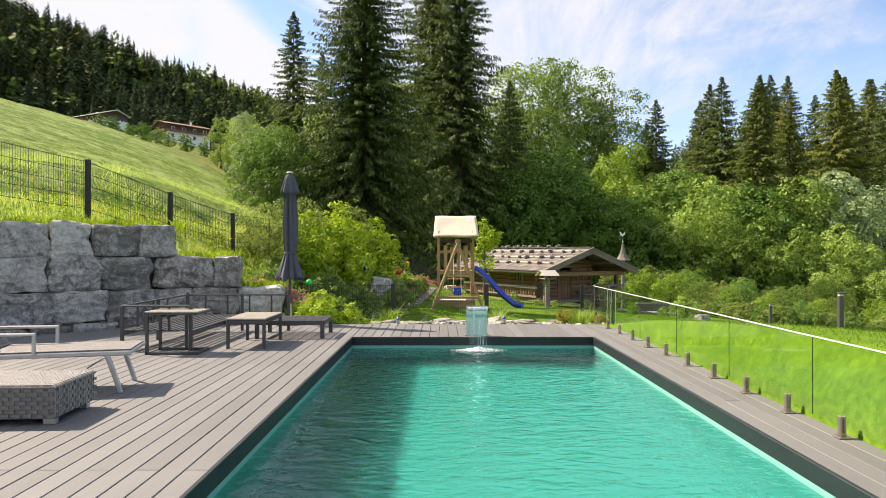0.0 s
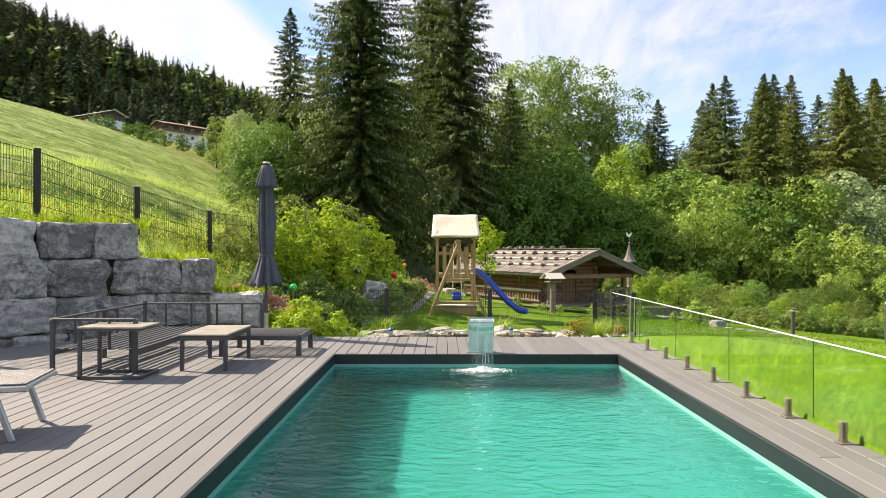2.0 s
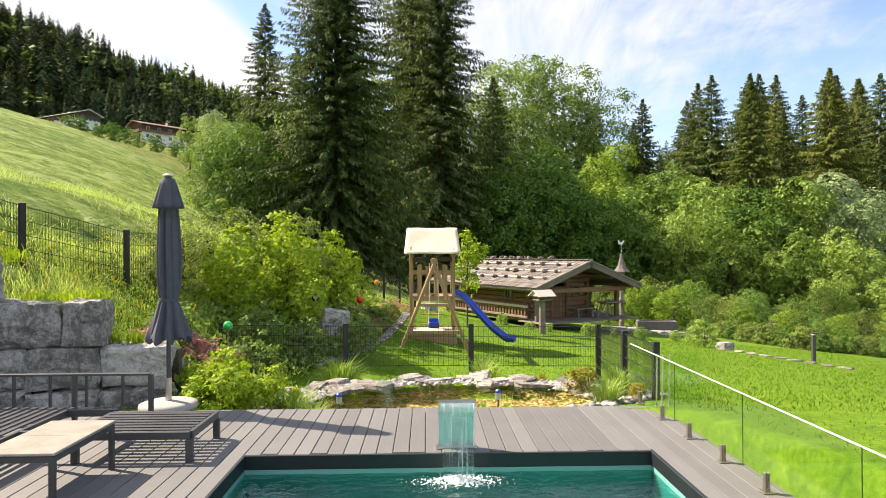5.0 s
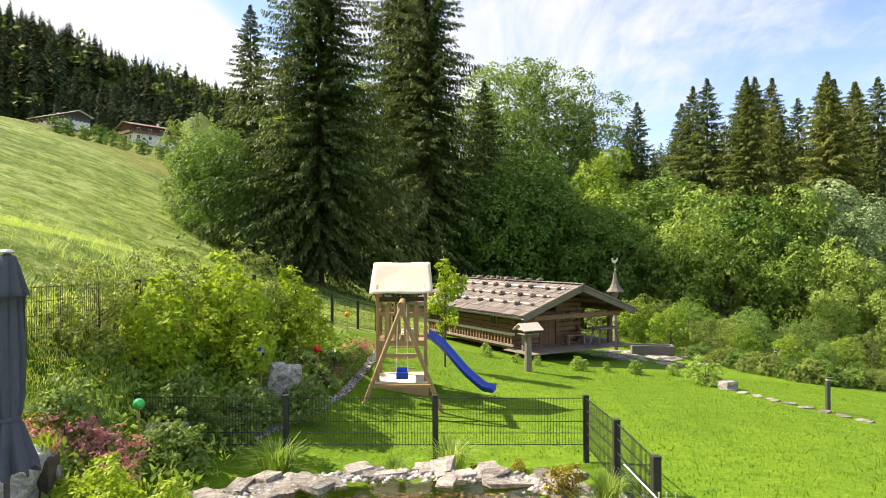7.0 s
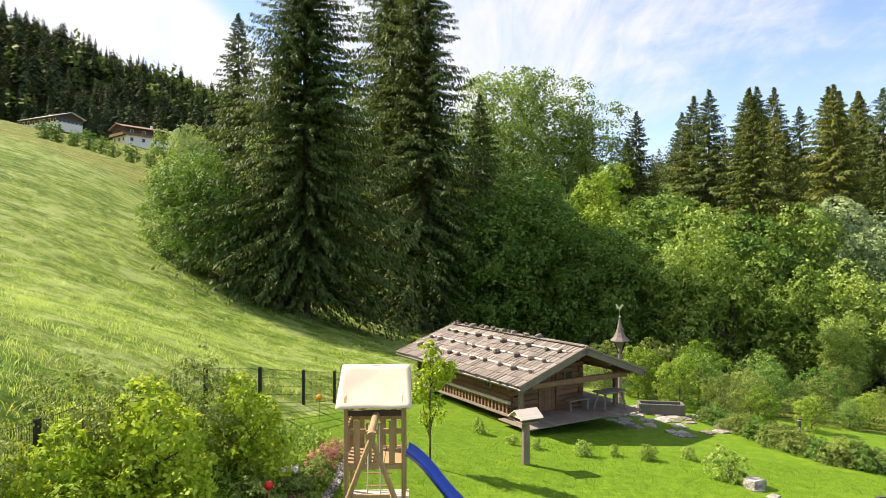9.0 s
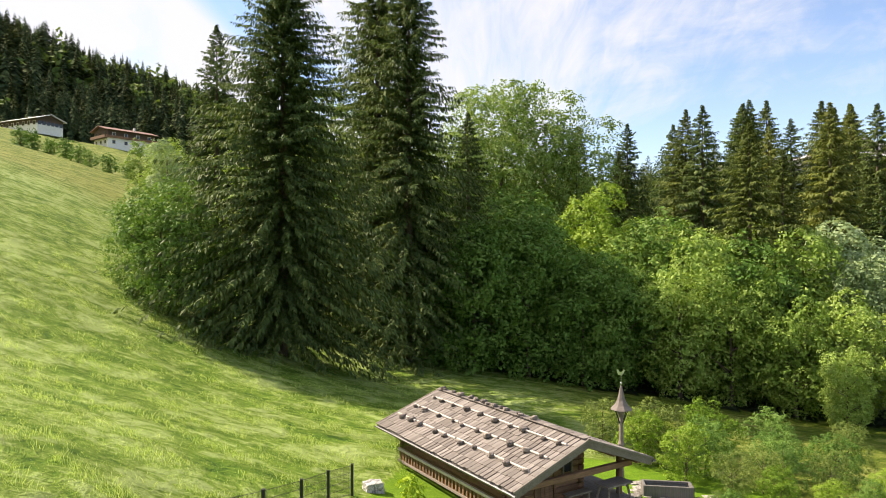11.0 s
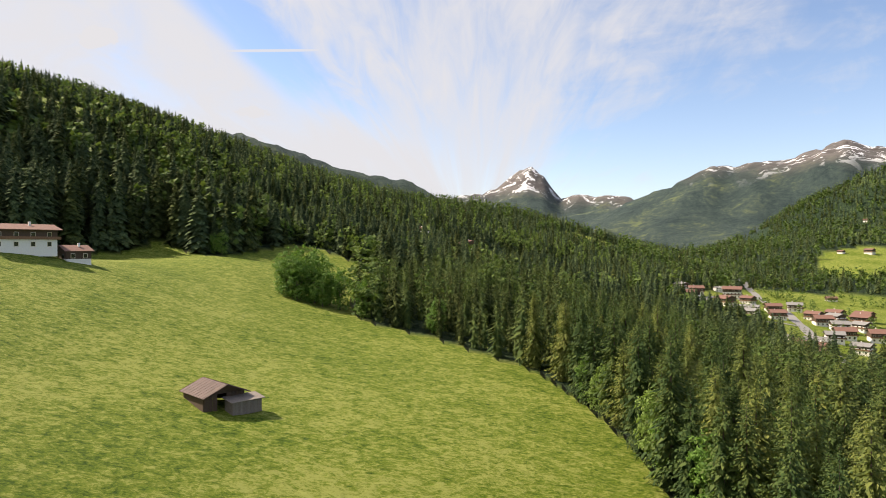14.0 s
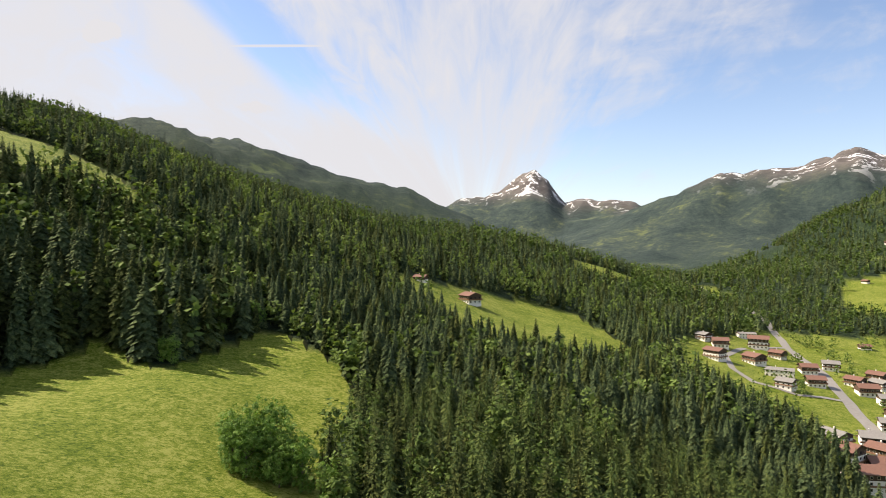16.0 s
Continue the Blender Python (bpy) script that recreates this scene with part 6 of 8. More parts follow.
def hut():
    t = thing("log_hut", HUT, "old weathered log hut with stone-weighted shingle roof and porch", "hut")

    def P(name, b, mat, label=""):
        ob = part(name, b, mat, t, label)
        return ob
    RZ, HW, DROP, LEN = 1.07, 2.10, 0.75, 6.385
    xl, xr, yf, yb = -1.45, 0.80, 1.15, 5.95
    sl = math.atan2(DROP, HW)

    def roof_z(x):
        return RZ - abs(x) * DROP / HW
    # log walls
    n = 9
    hh = (roof_z(xl) - 0.03 - HUT_G) / n
    for i in range(n):
        z = HUT_G + hh * (i + 0.5)
        ext = 0.14 if i % 2 else 0.08
        P("log", bx((xl, (yf + yb) / 2, z), (0.13, yb - yf + 2 * ext, hh - 0.008), None, 0.022), M_LOG)
        P("log", bx((xr, (yf + yb) / 2, z), (0.13, yb - yf + 2 * ext, hh - 0.008), None, 0.022), M_LOG)
    m = 12
    hz = (RZ - 0.12 - HUT_G) / m
    for i in range(m):
        z = HUT_G + hz * (i + 0.5)
        lim = (RZ - 0.10 - z) * HW / DROP
        a, c = max(xl - 0.16, -lim), min(xr + 0.16, lim)
        for y in (yf, yb):
            if y == yf and z < 0.30:
                P("log", bx(((a - 0.62) / 2, y, z), (-0.62 - a, 0.13, hz - 0.008), None, 0.022), M_LOG)
                P("log", bx(((c - 0.05) / 2, y, z), (c + 0.05, 0.13, hz - 0.008), None, 0.022), M_LOG)
            else:
                P("log", bx(((a + c) / 2, y, z), (c - a, 0.13, hz - 0.008), None, 0.022), M_LOG)
    # door
    door = P("door", bx((-0.335, yf - 0.02, (HUT_G + 0.28) / 2), (0.56, 0.06, 1.06), None, 0.006), M_DARKWOOD, "dark plank door with frame")
    for i in range(4):
        part("door_plank", bx((-0.53 + i * 0.13, yf - 0.055, (HUT_G + 0.28) / 2), (0.122, 0.02, 1.02), None, 0.004), M_LOG, door)
    for x in (-0.635, -0.035):
        part("door_post", bx((x, yf - 0.05, (HUT_G + 0.32) / 2), (0.08, 0.10, 1.12), None, 0.008), M_LOG, door)
    part("handle", rod(bmesh.new(), (-0.13, yf - 0.08, -0.28), (-0.13, yf - 0.08, -0.18), 0.010), M_ANTHRACITE, door)
    # windows on the long side and one in the gable
    for y in (2.15, 4.30):
        w = P("window", bx((xl - 0.072, y, 0.06), (0.02, 0.30, 0.36), None, 0.002), M_DARKGLASS, "small dark window in a pale frame")
        for dy in (-0.165, 0.165):
            part("frame", bx((xl - 0.085, y + dy, 0.06), (0.06, 0.055, 0.46), None, 0.006), M_GREYWOOD, w)
        for dz in (-0.20, 0.20):
            part("frame", bx((xl - 0.085, y, 0.06 + dz), (0.06, 0.38, 0.05), None, 0.006), M_GREYWOOD, w)
        part("mullion", bx((xl - 0.088, y, 0.06), (0.02, 0.018, 0.36), None, 0.002), M_LOG, w)
    w = P("window", bx((0.36, yf - 0.072, 0.10), (0.24, 0.02, 0.24), None, 0.002), M_DARKGLASS)
    for dx in (-0.14, 0.14):
        part("frame", bx((0.36 + dx, yf - 0.085, 0.10), (0.05, 0.06, 0.34), None, 0.006), M_GREYWOOD, w)
    # roof deck, bargeboards and purlins
    for s in (-1, 1):
        rot = Euler((0, s * sl, 0)).to_matrix()
        L = math.hypot(HW, DROP)
        c = Vector((s * HW / 2, LEN / 2, RZ - DROP / 2)) - rot @ Vector((0, 0, 0.055))
        P("roof_boarding", bx(c, (L - 0.02, LEN - 0.06, 0.04), rot, 0.004), M_GREYWOOD, "grey boarding under the shingles")
        for y in (0.0, LEN):
            c = Vector((s * (HW + 0.03) / 2, y, RZ - DROP / 2 + 0.01)) - rot @ Vector((0, 0, 0.09))
            P("bargeboard", bx(c, (L + 0.08, 0.045, 0.19), rot, 0.008), M_GREYWOOD, "broad grey bargeboard")
            c2 = c + rot @ Vector((0, -0.03 if y == 0 else 0.03, 0.085))
            P("bargeboard", bx(c2, (L + 0.10, 0.04, 0.05), rot, 0.006), M_GREYWOOD)
        for x in (0.95, 1.75):
            P("purlin", bx((s * x, LEN / 2, roof_z(x) - 0.16), (0.10, LEN - 0.15, 0.12), None, 0.015), M_LOG)
        c = Vector((s * HW, LEN / 2, RZ - DROP - 0.03))
        P("eave_board", bx(c, (0.035, LEN, 0.10), None, 0.006), M_GREYWOOD)
        prof = [(s * (HW + 0.075) + 0.055 * math.cos(math.pi * k / 8), RZ - DROP - 0.055 - 0.055 * math.sin(math.pi * k / 8)) for k in range(9)]
        b = bmesh.new()
        ra = [b.verts.new((q[0], -0.05, q[1])) for q in prof]
        rb = [b.verts.new((q[0], LEN + 0.05, q[1])) for q in prof]
        for k in range(8):
            b.faces.new((ra[k], ra[k + 1], rb[k + 1], rb[k]))
        g = P("gutter", b, M_GUTTER, "grey metal gutter")
        sd = g.modifiers.new("thickness", "SOLIDIFY")
        sd.thickness = 0.006
    P("ridge_purlin", bx((0, LEN / 2, RZ - 0.17), (0.13, LEN - 0.15, 0.14), None, 0.015), M_LOG)
    # porch posts and brackets
    for x, y in ((1.82, 0.75), (1.82, 3.2), (1.82, 5.6)):
        P("porch_post", bx((x, y, (HUT_G + roof_z(1.8)) / 2 - 0.10), (0.12, 0.12, roof_z(1.8) - HUT_G - 0.18), None, 0.015), M_LOG)
    P("porch_post", bx((-1.66, 0.55, (HUT_G + roof_z(1.66)) / 2 - 0.10), (0.11, 0.11, roof_z(1.66) - HUT_G - 0.16), None, 0.015), M_GREYWOOD)
    P("tie_beam", bx((0.15, 0.35, 0.18), (3.3, 0.12, 0.14), None, 0.015), M_LOG)
    # plank porch floor
    for i in range(24):
        P("porch_board", bx((-1.85 + i * 0.162, 0.52, HUT_G + 0.055), (0.155, 1.25, 0.03), None, 0.005), M_GREYWOOD)
    for i in range(8):
        P("porch_board", bx((1.0 + i * 0.162, 3.1, HUT_G + 0.055), (0.155, 3.9, 0.03), None, 0.005), M_GREYWOOD)
    # gallery rail along the long side
    P("gallery_rail", bx((-1.78, 3.3, -0.30), (0.07, 4.9, 0.075), None, 0.008), M_PALEWOOD, "pale plank rail")
    P("gallery_rail", bx((-1.78, 3.3, -0.62), (0.06, 4.9, 0.07), None, 0.008), M_GREYWOOD)
    for i in range(30):
        P("baluster", bx((-1.78, 0.98 + i * 0.16, -0.46), (0.022, 0.085, 0.27), None, 0.012), M_LOG)
    # shingles
    rows, per = 7, 42
    r = random.Random(9)
    L = math.hypot(HW, DROP)
    kinds = [bm_mesh("shingle", bx((0, 0, 0), (L / rows + 0.10, LEN / per - 0.008 - 0.006 * k, 0.018), None, 0.004), M_SHINGLE) for k in range(4)]
    rest = bmesh.new()
    for s in (-1, 1):
        for i in range(rows):
            for j in range(per):
                d = (i + 0.5) * L / rows + 0.02 + r.uniform(-0.02, 0.02)
                y = (j + 0.5) * LEN / per + r.uniform(-0.004, 0.004)
                m = Matrix.Translation((s * d * math.cos(sl), y, RZ - d * math.sin(sl) + 0.012 + r.uniform(0, 0.010))) @ pose(0, 0, 0, r.uniform(-1.5, 1.5), math.degrees(s * (sl - 0.045)), r.uniform(-1, 1))
                if s < 0:
                    ob = new("shingle", kinds[r.randrange(4)])
                    ob.parent = t
                    ob.matrix_local = m
                else:
                    bmesh.ops.create_cube(rest, size=1, matrix=m @ Matrix.Diagonal((L / rows + 0.10, LEN / per - 0.010, 0.018, 1)))
    tagged(P("shingles", rest, M_SHINGLE), kind="stuff")
    for j in range(26):
        P("ridge_cap", bx((0, (j + 0.5) * LEN / 26, RZ + 0.045), (0.20, LEN / 26 - 0.01, 0.022), None, 0.004), M_SHINGLE)
    # the poles that hold the stones
    poles = []
    for d in (0.45, 1.05, 1.62):
        y = 0.25
        while y < LEN - 0.4:
            Lp = r.uniform(1.3, 2.3)
            e = min(y + Lp, LEN - 0.15)
            z = RZ - d * math.sin(sl) + 0.055
            b = rod(bmesh.new(), (-d * math.cos(sl), y, z), (-d * math.cos(sl) + r.uniform(-0.05, 0.05), e, z), 0.030, 0.024, 8)
            P("roof_pole", b, M_PALEWOOD, "pale bare pole")
            y = e + r.uniform(0.02, 0.12)
    return RZ, sl, LEN


M_GUTTER = plain_mat("zinc_gutter", (0.16, 0.16, 0.17), 0.45, 0.7)


def shingle_mat(tr, g):
    n = g.noise(g.co("Object", (3, 40, 3)), 1.0, 6.0, 0.65)
    f = g.math("ADD", g.math("MULTIPLY", n, 0.5), g.math("MULTIPLY", g.math("ADD", g.obrand(), g.island()), 0.28))
    return g.pbr(g.ramp(f, (0.25, (0.075, 0.063, 0.056)), (0.55, (0.165, 0.145, 0.132)), (0.85, (0.31, 0.285, 0.265))), 0.9, normal=g.bump(n, 0.5, 0.01))


M_SHINGLE = material("weathered_shingles", shingle_mat)
RZ, SLOPE, HLEN = hut()
r = random.Random(21)
stone_kinds = [bm_mesh("stone", stone((0.20, 0.15, 0.11), 100 + k, 2, 0.25), M_ROOFSTONE, True) for k in range(6)]
spots = [(d + 0.06, y) for d in (0.45, 1.05, 1.62) for y in np.arange(0.4, 6.2, 0.62)] + [(0.02, y) for y in np.arange(2.0, 6.2, 0.30)]
for d, y in spots:
    d, y = d + r.uniform(-0.03, 0.03), y + r.uniform(-0.14, 0.14)
    o = new("roof_stone", stone_kinds[r.randrange(6)])
    s = r.uniform(0.55, 1.0)
    o.matrix_world = HUT @ pose(-d * math.cos(SLOPE), y, RZ - d * math.sin(SLOPE) + (0.075 if d > 0.3 else 0.095), r.uniform(-15, 15), r.uniform(-15, 15), r.uniform(0, 360)) @ Matrix.Diagonal((s, s, s, 1))
    tagged(o, "rough brown fieldstone lying on the shingle roof", "stone", "stones on the hut roof")


def hut_bench():
    t = thing("wooden_bench", HUT @ pose(0.42, 0.78, HUT_G + 0.07), "weathered wooden bench by the hut wall", "bench")
    part("seat", bx((0, 0, 0.28), (0.75, 0.24, 0.04), None, 0.006), M_GREYWOOD, t)
    for x in (-0.3, 0.3):
        part("leg", bx((x, 0, 0.13), (0.06, 0.2, 0.26), None, 0.006), M_GREYWOOD, t)
    t = thing("wooden_table", HUT @ pose(1.25, 0.40, HUT_G + 0.07), "weathered wooden table on the porch", "table")
    part("tabletop", bx((0, 0, 0.48), (0.85, 0.46, 0.04), None, 0.006), M_GREYWOOD, t)
    for sx in (-1, 1):
        for sy in (-1, 1):
            part("leg", bar(bmesh.new(), (sx * 0.30, sy * 0.14, 0.46), (sx * 0.40, sy * 0.20, 0), 0.05, 0.05, 0.006), M_GREYWOOD, t)


hut_bench()


def trough():
    t = thing("water_trough", pose(8.35, 25.6, gz(8.35, 25.6), 0, 0, -12), "long hollowed grey wooden water trough", "trough")
    W, D, H = 1.35, 0.50, 0.36
    for sy in (-1, 1):
        part("side", bx((0, sy * (D / 2 - 0.03), H / 2), (W, 0.06, H), None, 0.012), M_DARKGREY, t)
    for sx in (-1, 1):
        part("end", bx((sx * (W / 2 - 0.04), 0, H / 2), (0.08, D - 0.12, H), None, 0.010), M_DARKGREY, t)
    part("bottom", bx((0, 0, 0.04), (W - 0.16, D - 0.12, 0.06), None, 0.004), M_DARKGREY, t)
    part("water", bx((0, 0, H - 0.08), (W - 0.16, D - 0.12, 0.02), None, 0), M_DARKGLASS, t, "dark still water")


M_DARKGREY = wood_mat("dark_grey_wood", (0.07, 0.065, 0.06), (0.19, 0.18, 0.165), 0.85)
trough()


def bell_post():
    G = gz(7.6, 27.2)
    t = thing("bell_tower_post", pose(7.6, 27.2, G), "carved grey post with shingled spire and weathercock", "spire")
    h = 0.62 - G
    part("post", turned([(0.09, 0), (0.09, 0.25), (0.07, 0.3), (0.07, h * 0.45), (0.10, h * 0.5), (0.07, h * 0.55), (0.065, h - 0.25), (0.10, h - 0.15), (0.16, h - 0.02), (0.06, h)], 12), M_GREYWOOD, t)
    for a in range(4):
        d = Vector((math.cos(a * 1.571 + 0.5), math.sin(a * 1.571 + 0.5), 0))
        part("bracket", rod(bmesh.new(), d * 0.06 + Vector((0, 0, h - 0.45)), d * 0.26 + Vector((0, 0, h - 0.02)), 0.018, 0.014, 6), M_ANTHRACITE, t)
    part("spire", turned([(0.33, h - 0.03), (0.31, h), (0.21, h + 0.10), (0.135, h + 0.24), (0.085, h + 0.42), (0.045, h + 0.62), (0.012, h + 0.72)], 8), M_SHINGLE, t, "concave shingled spire")
    part("knob", turned([(0.004, h + 0.70), (0.034, h + 0.74), (0.034, h + 0.77), (0.004, h + 0.80)], 12), M_STEEL, t)
    part("rod", rod(bmesh.new(), (0, 0, h + 0.7), (0, 0, h + 0.96), 0.007), M_STEEL, t)
    # weathercock cut from sheet
    out = [(-0.10, 0.02), (-0.02, 0.0), (0.0, -0.05), (0.02, 0.0), (0.07, 0.04), (0.10, 0.12), (0.13, 0.13), (0.10, 0.16), (0.07, 0.18), (0.05, 0.13), (0.0, 0.09), (-0.05, 0.10), (-0.08, 0.17), (-0.14, 0.18), (-0.12, 0.10)]
    b = bmesh.new()
    f = b.faces.new([b.verts.new((x, -0.004, h + 1.0 + z)) for x, z in out])
    e = bmesh.ops.extrude_face_region(b, geom=[f])
    bmesh.ops.translate(b, vec=(0, 0.008, 0), verts=[v for v in e["geom"] if isinstance(v, bmesh.types.BMVert)])
    part("weathercock", b, M_STEEL, t, "pale metal weathercock")


bell_post()


def bird_house():
    x, y = 3.06, 18.85
    G = gz(x, y)
    t = thing("bird_table", pose(x, y, G, 0, 0, 25), "bird table with shingled roof on a round post", "bird house")
    h = 0.16 - G
    part("post", rod(bmesh.new(), (0, 0, -0.1), (0, 0, h), 0.085, 0.075, 12), M_GREYWOOD, t)
    part("tray", bx((0, 0, h + 0.015), (0.40, 0.32, 0.03), None, 0.005), M_GREYWOOD, t)
    for sx in (-1, 1):
        for sy in (-1, 1):
            part("corner_post", bx((sx * 0.16, sy * 0.11, h + 0.075), (0.03, 0.03, 0.10), None, 0.003), M_GREYWOOD, t)
    for s in (-1, 1):
        rot = Euler((radians(-s * 33), 0, 0)).to_matrix()
        part("roof_side", bx((0, s * 0.115, h + 0.175), (0.54, 0.28, 0.022), rot, 0.004), M_PALEWOOD, t, "pale grey shingled roof")
    part("gable", bx((-0.22, 0, h + 0.15), (0.02, 0.22, 0.09), None, 0.004), M_PALEWOOD, t)
    part("gable", bx((0.22, 0, h + 0.15), (0.02, 0.22, 0.09), None, 0.004), M_PALEWOOD, t)


bird_house()

# flags on the ground round the trough
r = random.Random(33)
flags = new("stone_flags")
tagged(flags, "irregular pale stone paving by the hut", "paving", kind="structure")
for i in range(70):
    a, d = r.uniform(0, 6.28), math.sqrt(r.random()) * 1.0
    x, y = 8.0 + d * 2.3 * math.cos(a) * 0.8, 24.7 + d * 2.2 * math.sin(a)
    o = new("flag", bm_mesh("flag", stone((r.uniform(0.24, 0.42), r.uniform(0.18, 0.32), 0.05), 300 + i, 2, 0.2), M_PONDSTONE))
    o.parent = flags
    o.matrix_world = pose(x, y, gz(x, y) + 0.012, 0, 0, r.uniform(0, 360))


def bollard(x, y):
    t = thing("bollard_lamp", pose(x, y, gz(x, y) - 0.02), "slim anthracite bollard lamp standing in the lawn", "lamp", "bollard lamps on the lawn")
    part("column", bx((0, 0, 0.30), (0.066, 0.066, 0.60), None, 0.004), M_DARKFRAME, t)
    part("lens", bx((0, 0, 0.612), (0.052, 0.052, 0.026), None, 0.002), M_CANVAS, t, "pale light opening")
    part("head", bx((0.03, 0, 0.638), (0.130, 0.070, 0.026), None, 0.004), M_DARKFRAME, t)


for x, y in ((8.14, 16.0), (6.05, 9.8), (10.8, 22.5)):
    bollard(x, y)

# ---- pond ----
n = 56
V = [(0.5, 9.75, -0.235)] + [(0.5 + 1.9 * math.cos(6.2832 * i / n) * (1 + 0.06 * math.sin(5 * i)), 9.75 + 1.12 * math.sin(6.2832 * i / n), -0.235) for i in range(n)]
w = new("pond_water", mesh_of("pond_water", V, [(0, 1 + i, 1 + (i + 1) % n) for i in range(n)], M_PONDWATER))
w.visible_shadow = False
tagged(w, "shallow clear pond water over yellowish gravel", "water", kind="structure")
gq = np.random.default_rng(30)
a, d = gq.uniform(0, 6.28, 5200), np.sqrt(gq.uniform(0, 1, 5200))
xx, yy = 0.5 + 1.7 * d * np.cos(a), 9.75 + 1.0 * d * np.sin(a)


def bed_mat(tr, g):
    return g.pbr(g.ramp(g.island(), (0.0, (0.17, 0.125, 0.045)), (0.5, (0.32, 0.25, 0.095)), (1.0, (0.46, 0.38, 0.19))), 0.8)


pebbles("pond_gravel", np.stack([xx, yy, ground(xx, yy) + 0.008], -1), 0.02, 0.055, material("ochre_gravel", bed_mat), "ochre gravel on the pond's bed", 31)
a = gq.uniform(0, 6.28, 2600)
d = gq.normal(1.0, 0.07, 2600)
xx, yy = 0.5 + 1.85 * d * np.cos(a), 9.8 + 1.12 * d * np.sin(a)
keep = (yy > 8.75)
pebbles("pond_pebbles", np.stack([xx, yy, np.maximum(ground(xx, yy), -0.26) + 0.015], -1)[keep], 0.02, 0.06, M_PEBBLE, "grey broken stones round the pond", 32)
r = random.Random(44)
for i in range(64):
    a = r.uniform(-0.45, 3.6)
    if math.sin(a) < -0.25:
        continue
    d = r.uniform(0.86, 1.2)
    x, y = 0.5 + 1.9 * d * math.cos(a), 9.75 + 1.2 * d * math.sin(a)
    if y < 8.78 or y > 11.1 or x > 2.3:
        continue
    size = (r.uniform(0.18, 0.50), r.uniform(0.13, 0.28), r.uniform(0.045, 0.095))
    o = new("slab", bm_mesh("slab", stone(size, 500 + i, 2, 0.2), M_PONDSTONE))
    o.matrix_world = pose(x, y, max(gz(x, y), -0.27) + 0.012 + 0.035 * r.random(), r.uniform(-7, 7), r.uniform(-7, 7), r.uniform(0, 360))
    tagged(o, "pale flat slab of broken slate at the pond's rim", "stone", "slabs round the pond")
for x, y, rr in ((-0.28, 10.25, 0.10), (-0.22, 9.72, 0.085), (0.55, 8.95, 0.07), (0.95, 8.98, 0.08)):
    b = bmesh.new()
    bmesh.ops.create_uvsphere(b, u_segments=20, v_segments=12, radius=rr)
    o = solid("glass_float", b, M_GLASS, "clear blown glass ball floating on the pond", "glass ball", "glass balls on the pond", m=pose(x, y, -0.235 + rr * 0.75), smooth=True)
    o.visible_shadow = False
for x, y in ((-0.62, 8.95), (0.86, 9.05)):
    t = thing("pond_lamp", pose(x, y, -0.3), "small pond lamp with blue cap on a rod", "lamp", "pond lamps")
    part("rod", rod(bmesh.new(), (0, 0, 0), (0, 0, 0.28), 0.008), M_DARKFRAME, t)
    part("head", turned([(0.016, 0.26), (0.026, 0.27), (0.026, 0.33), (0.012, 0.345)], 12), M_SILVER, t)
    part("cap", turned([(0.027, 0.325), (0.027, 0.345), (0.012, 0.36)], 12), M_BLUE, t)


# ---- planting ----
def tuft(name, label, n, h, spread, mat, seed, wide=0.012, cat="ornamental grass", lean=0.55):
    """One plant of arching blades."""
    g = np.random.default_rng(seed)
    az, q = g.uniform(0, 6.28, n), g.uniform(0, 1, n)
    base = np.stack([np.cos(az) * spread * 0.22 * q, np.sin(az) * spread * 0.22 * q, 0 * q], -1)
    up = g.uniform(0.55, 1.0, n) * h
    out = np.stack([np.cos(az), np.sin(az), 0 * az], -1)
    tang = np.stack([-np.sin(az), np.cos(az), 0 * az], -1)
    k = g.uniform(0.2, 1.0, n)[:, None] * spread * lean
    mid = base + out * k * 0.42 + np.stack([0 * up, 0 * up, up * 0.72], -1)
    tip = base + out * k * 1.2 + np.stack([0 * up, 0 * up, up * g.uniform(0.75, 1.0, n)], -1)
    w = wide * g.uniform(0.6, 1.2, n)[:, None] * tang
    V = np.stack([base - w * 0.6, base + w * 0.6, mid + w, tip, mid - w], 1).reshape(-1, 3)
    F1 = np.arange(n)[:, None] * 5
    F = np.concatenate([F1 + np.array([[0, 1, 2]]), F1 + np.array([[0, 2, 4]]), F1 + np.array([[4, 2, 3]])])
    return tagged(new(name, mesh_of(name, V, F, mat)), label, cat)


def put_copies(proto, spots, group):
    for x, y, s in spots:
        ob = copy_thing(proto, pose(x, y, gz(x, y) - 0.02, 0, 0, rnd.uniform(0, 360)))
        ob.scale = (s, s, s * rnd.uniform(0.9, 1.1))
        ob["group"] = group
    drop_proto(proto)


def shrub(h, r, lobes, leaves, size, mat, seed, label, spots, group):
    pr = broad_proto(h, r, lobes, leaves, size, mat, seed, label, 0.06, "shrub", 9)
    for x, y, s in spots:
        stand(pr, x, y, s=s, group=group)
    drop_proto(pr)
    if pr in protos:
        protos.remove(pr)


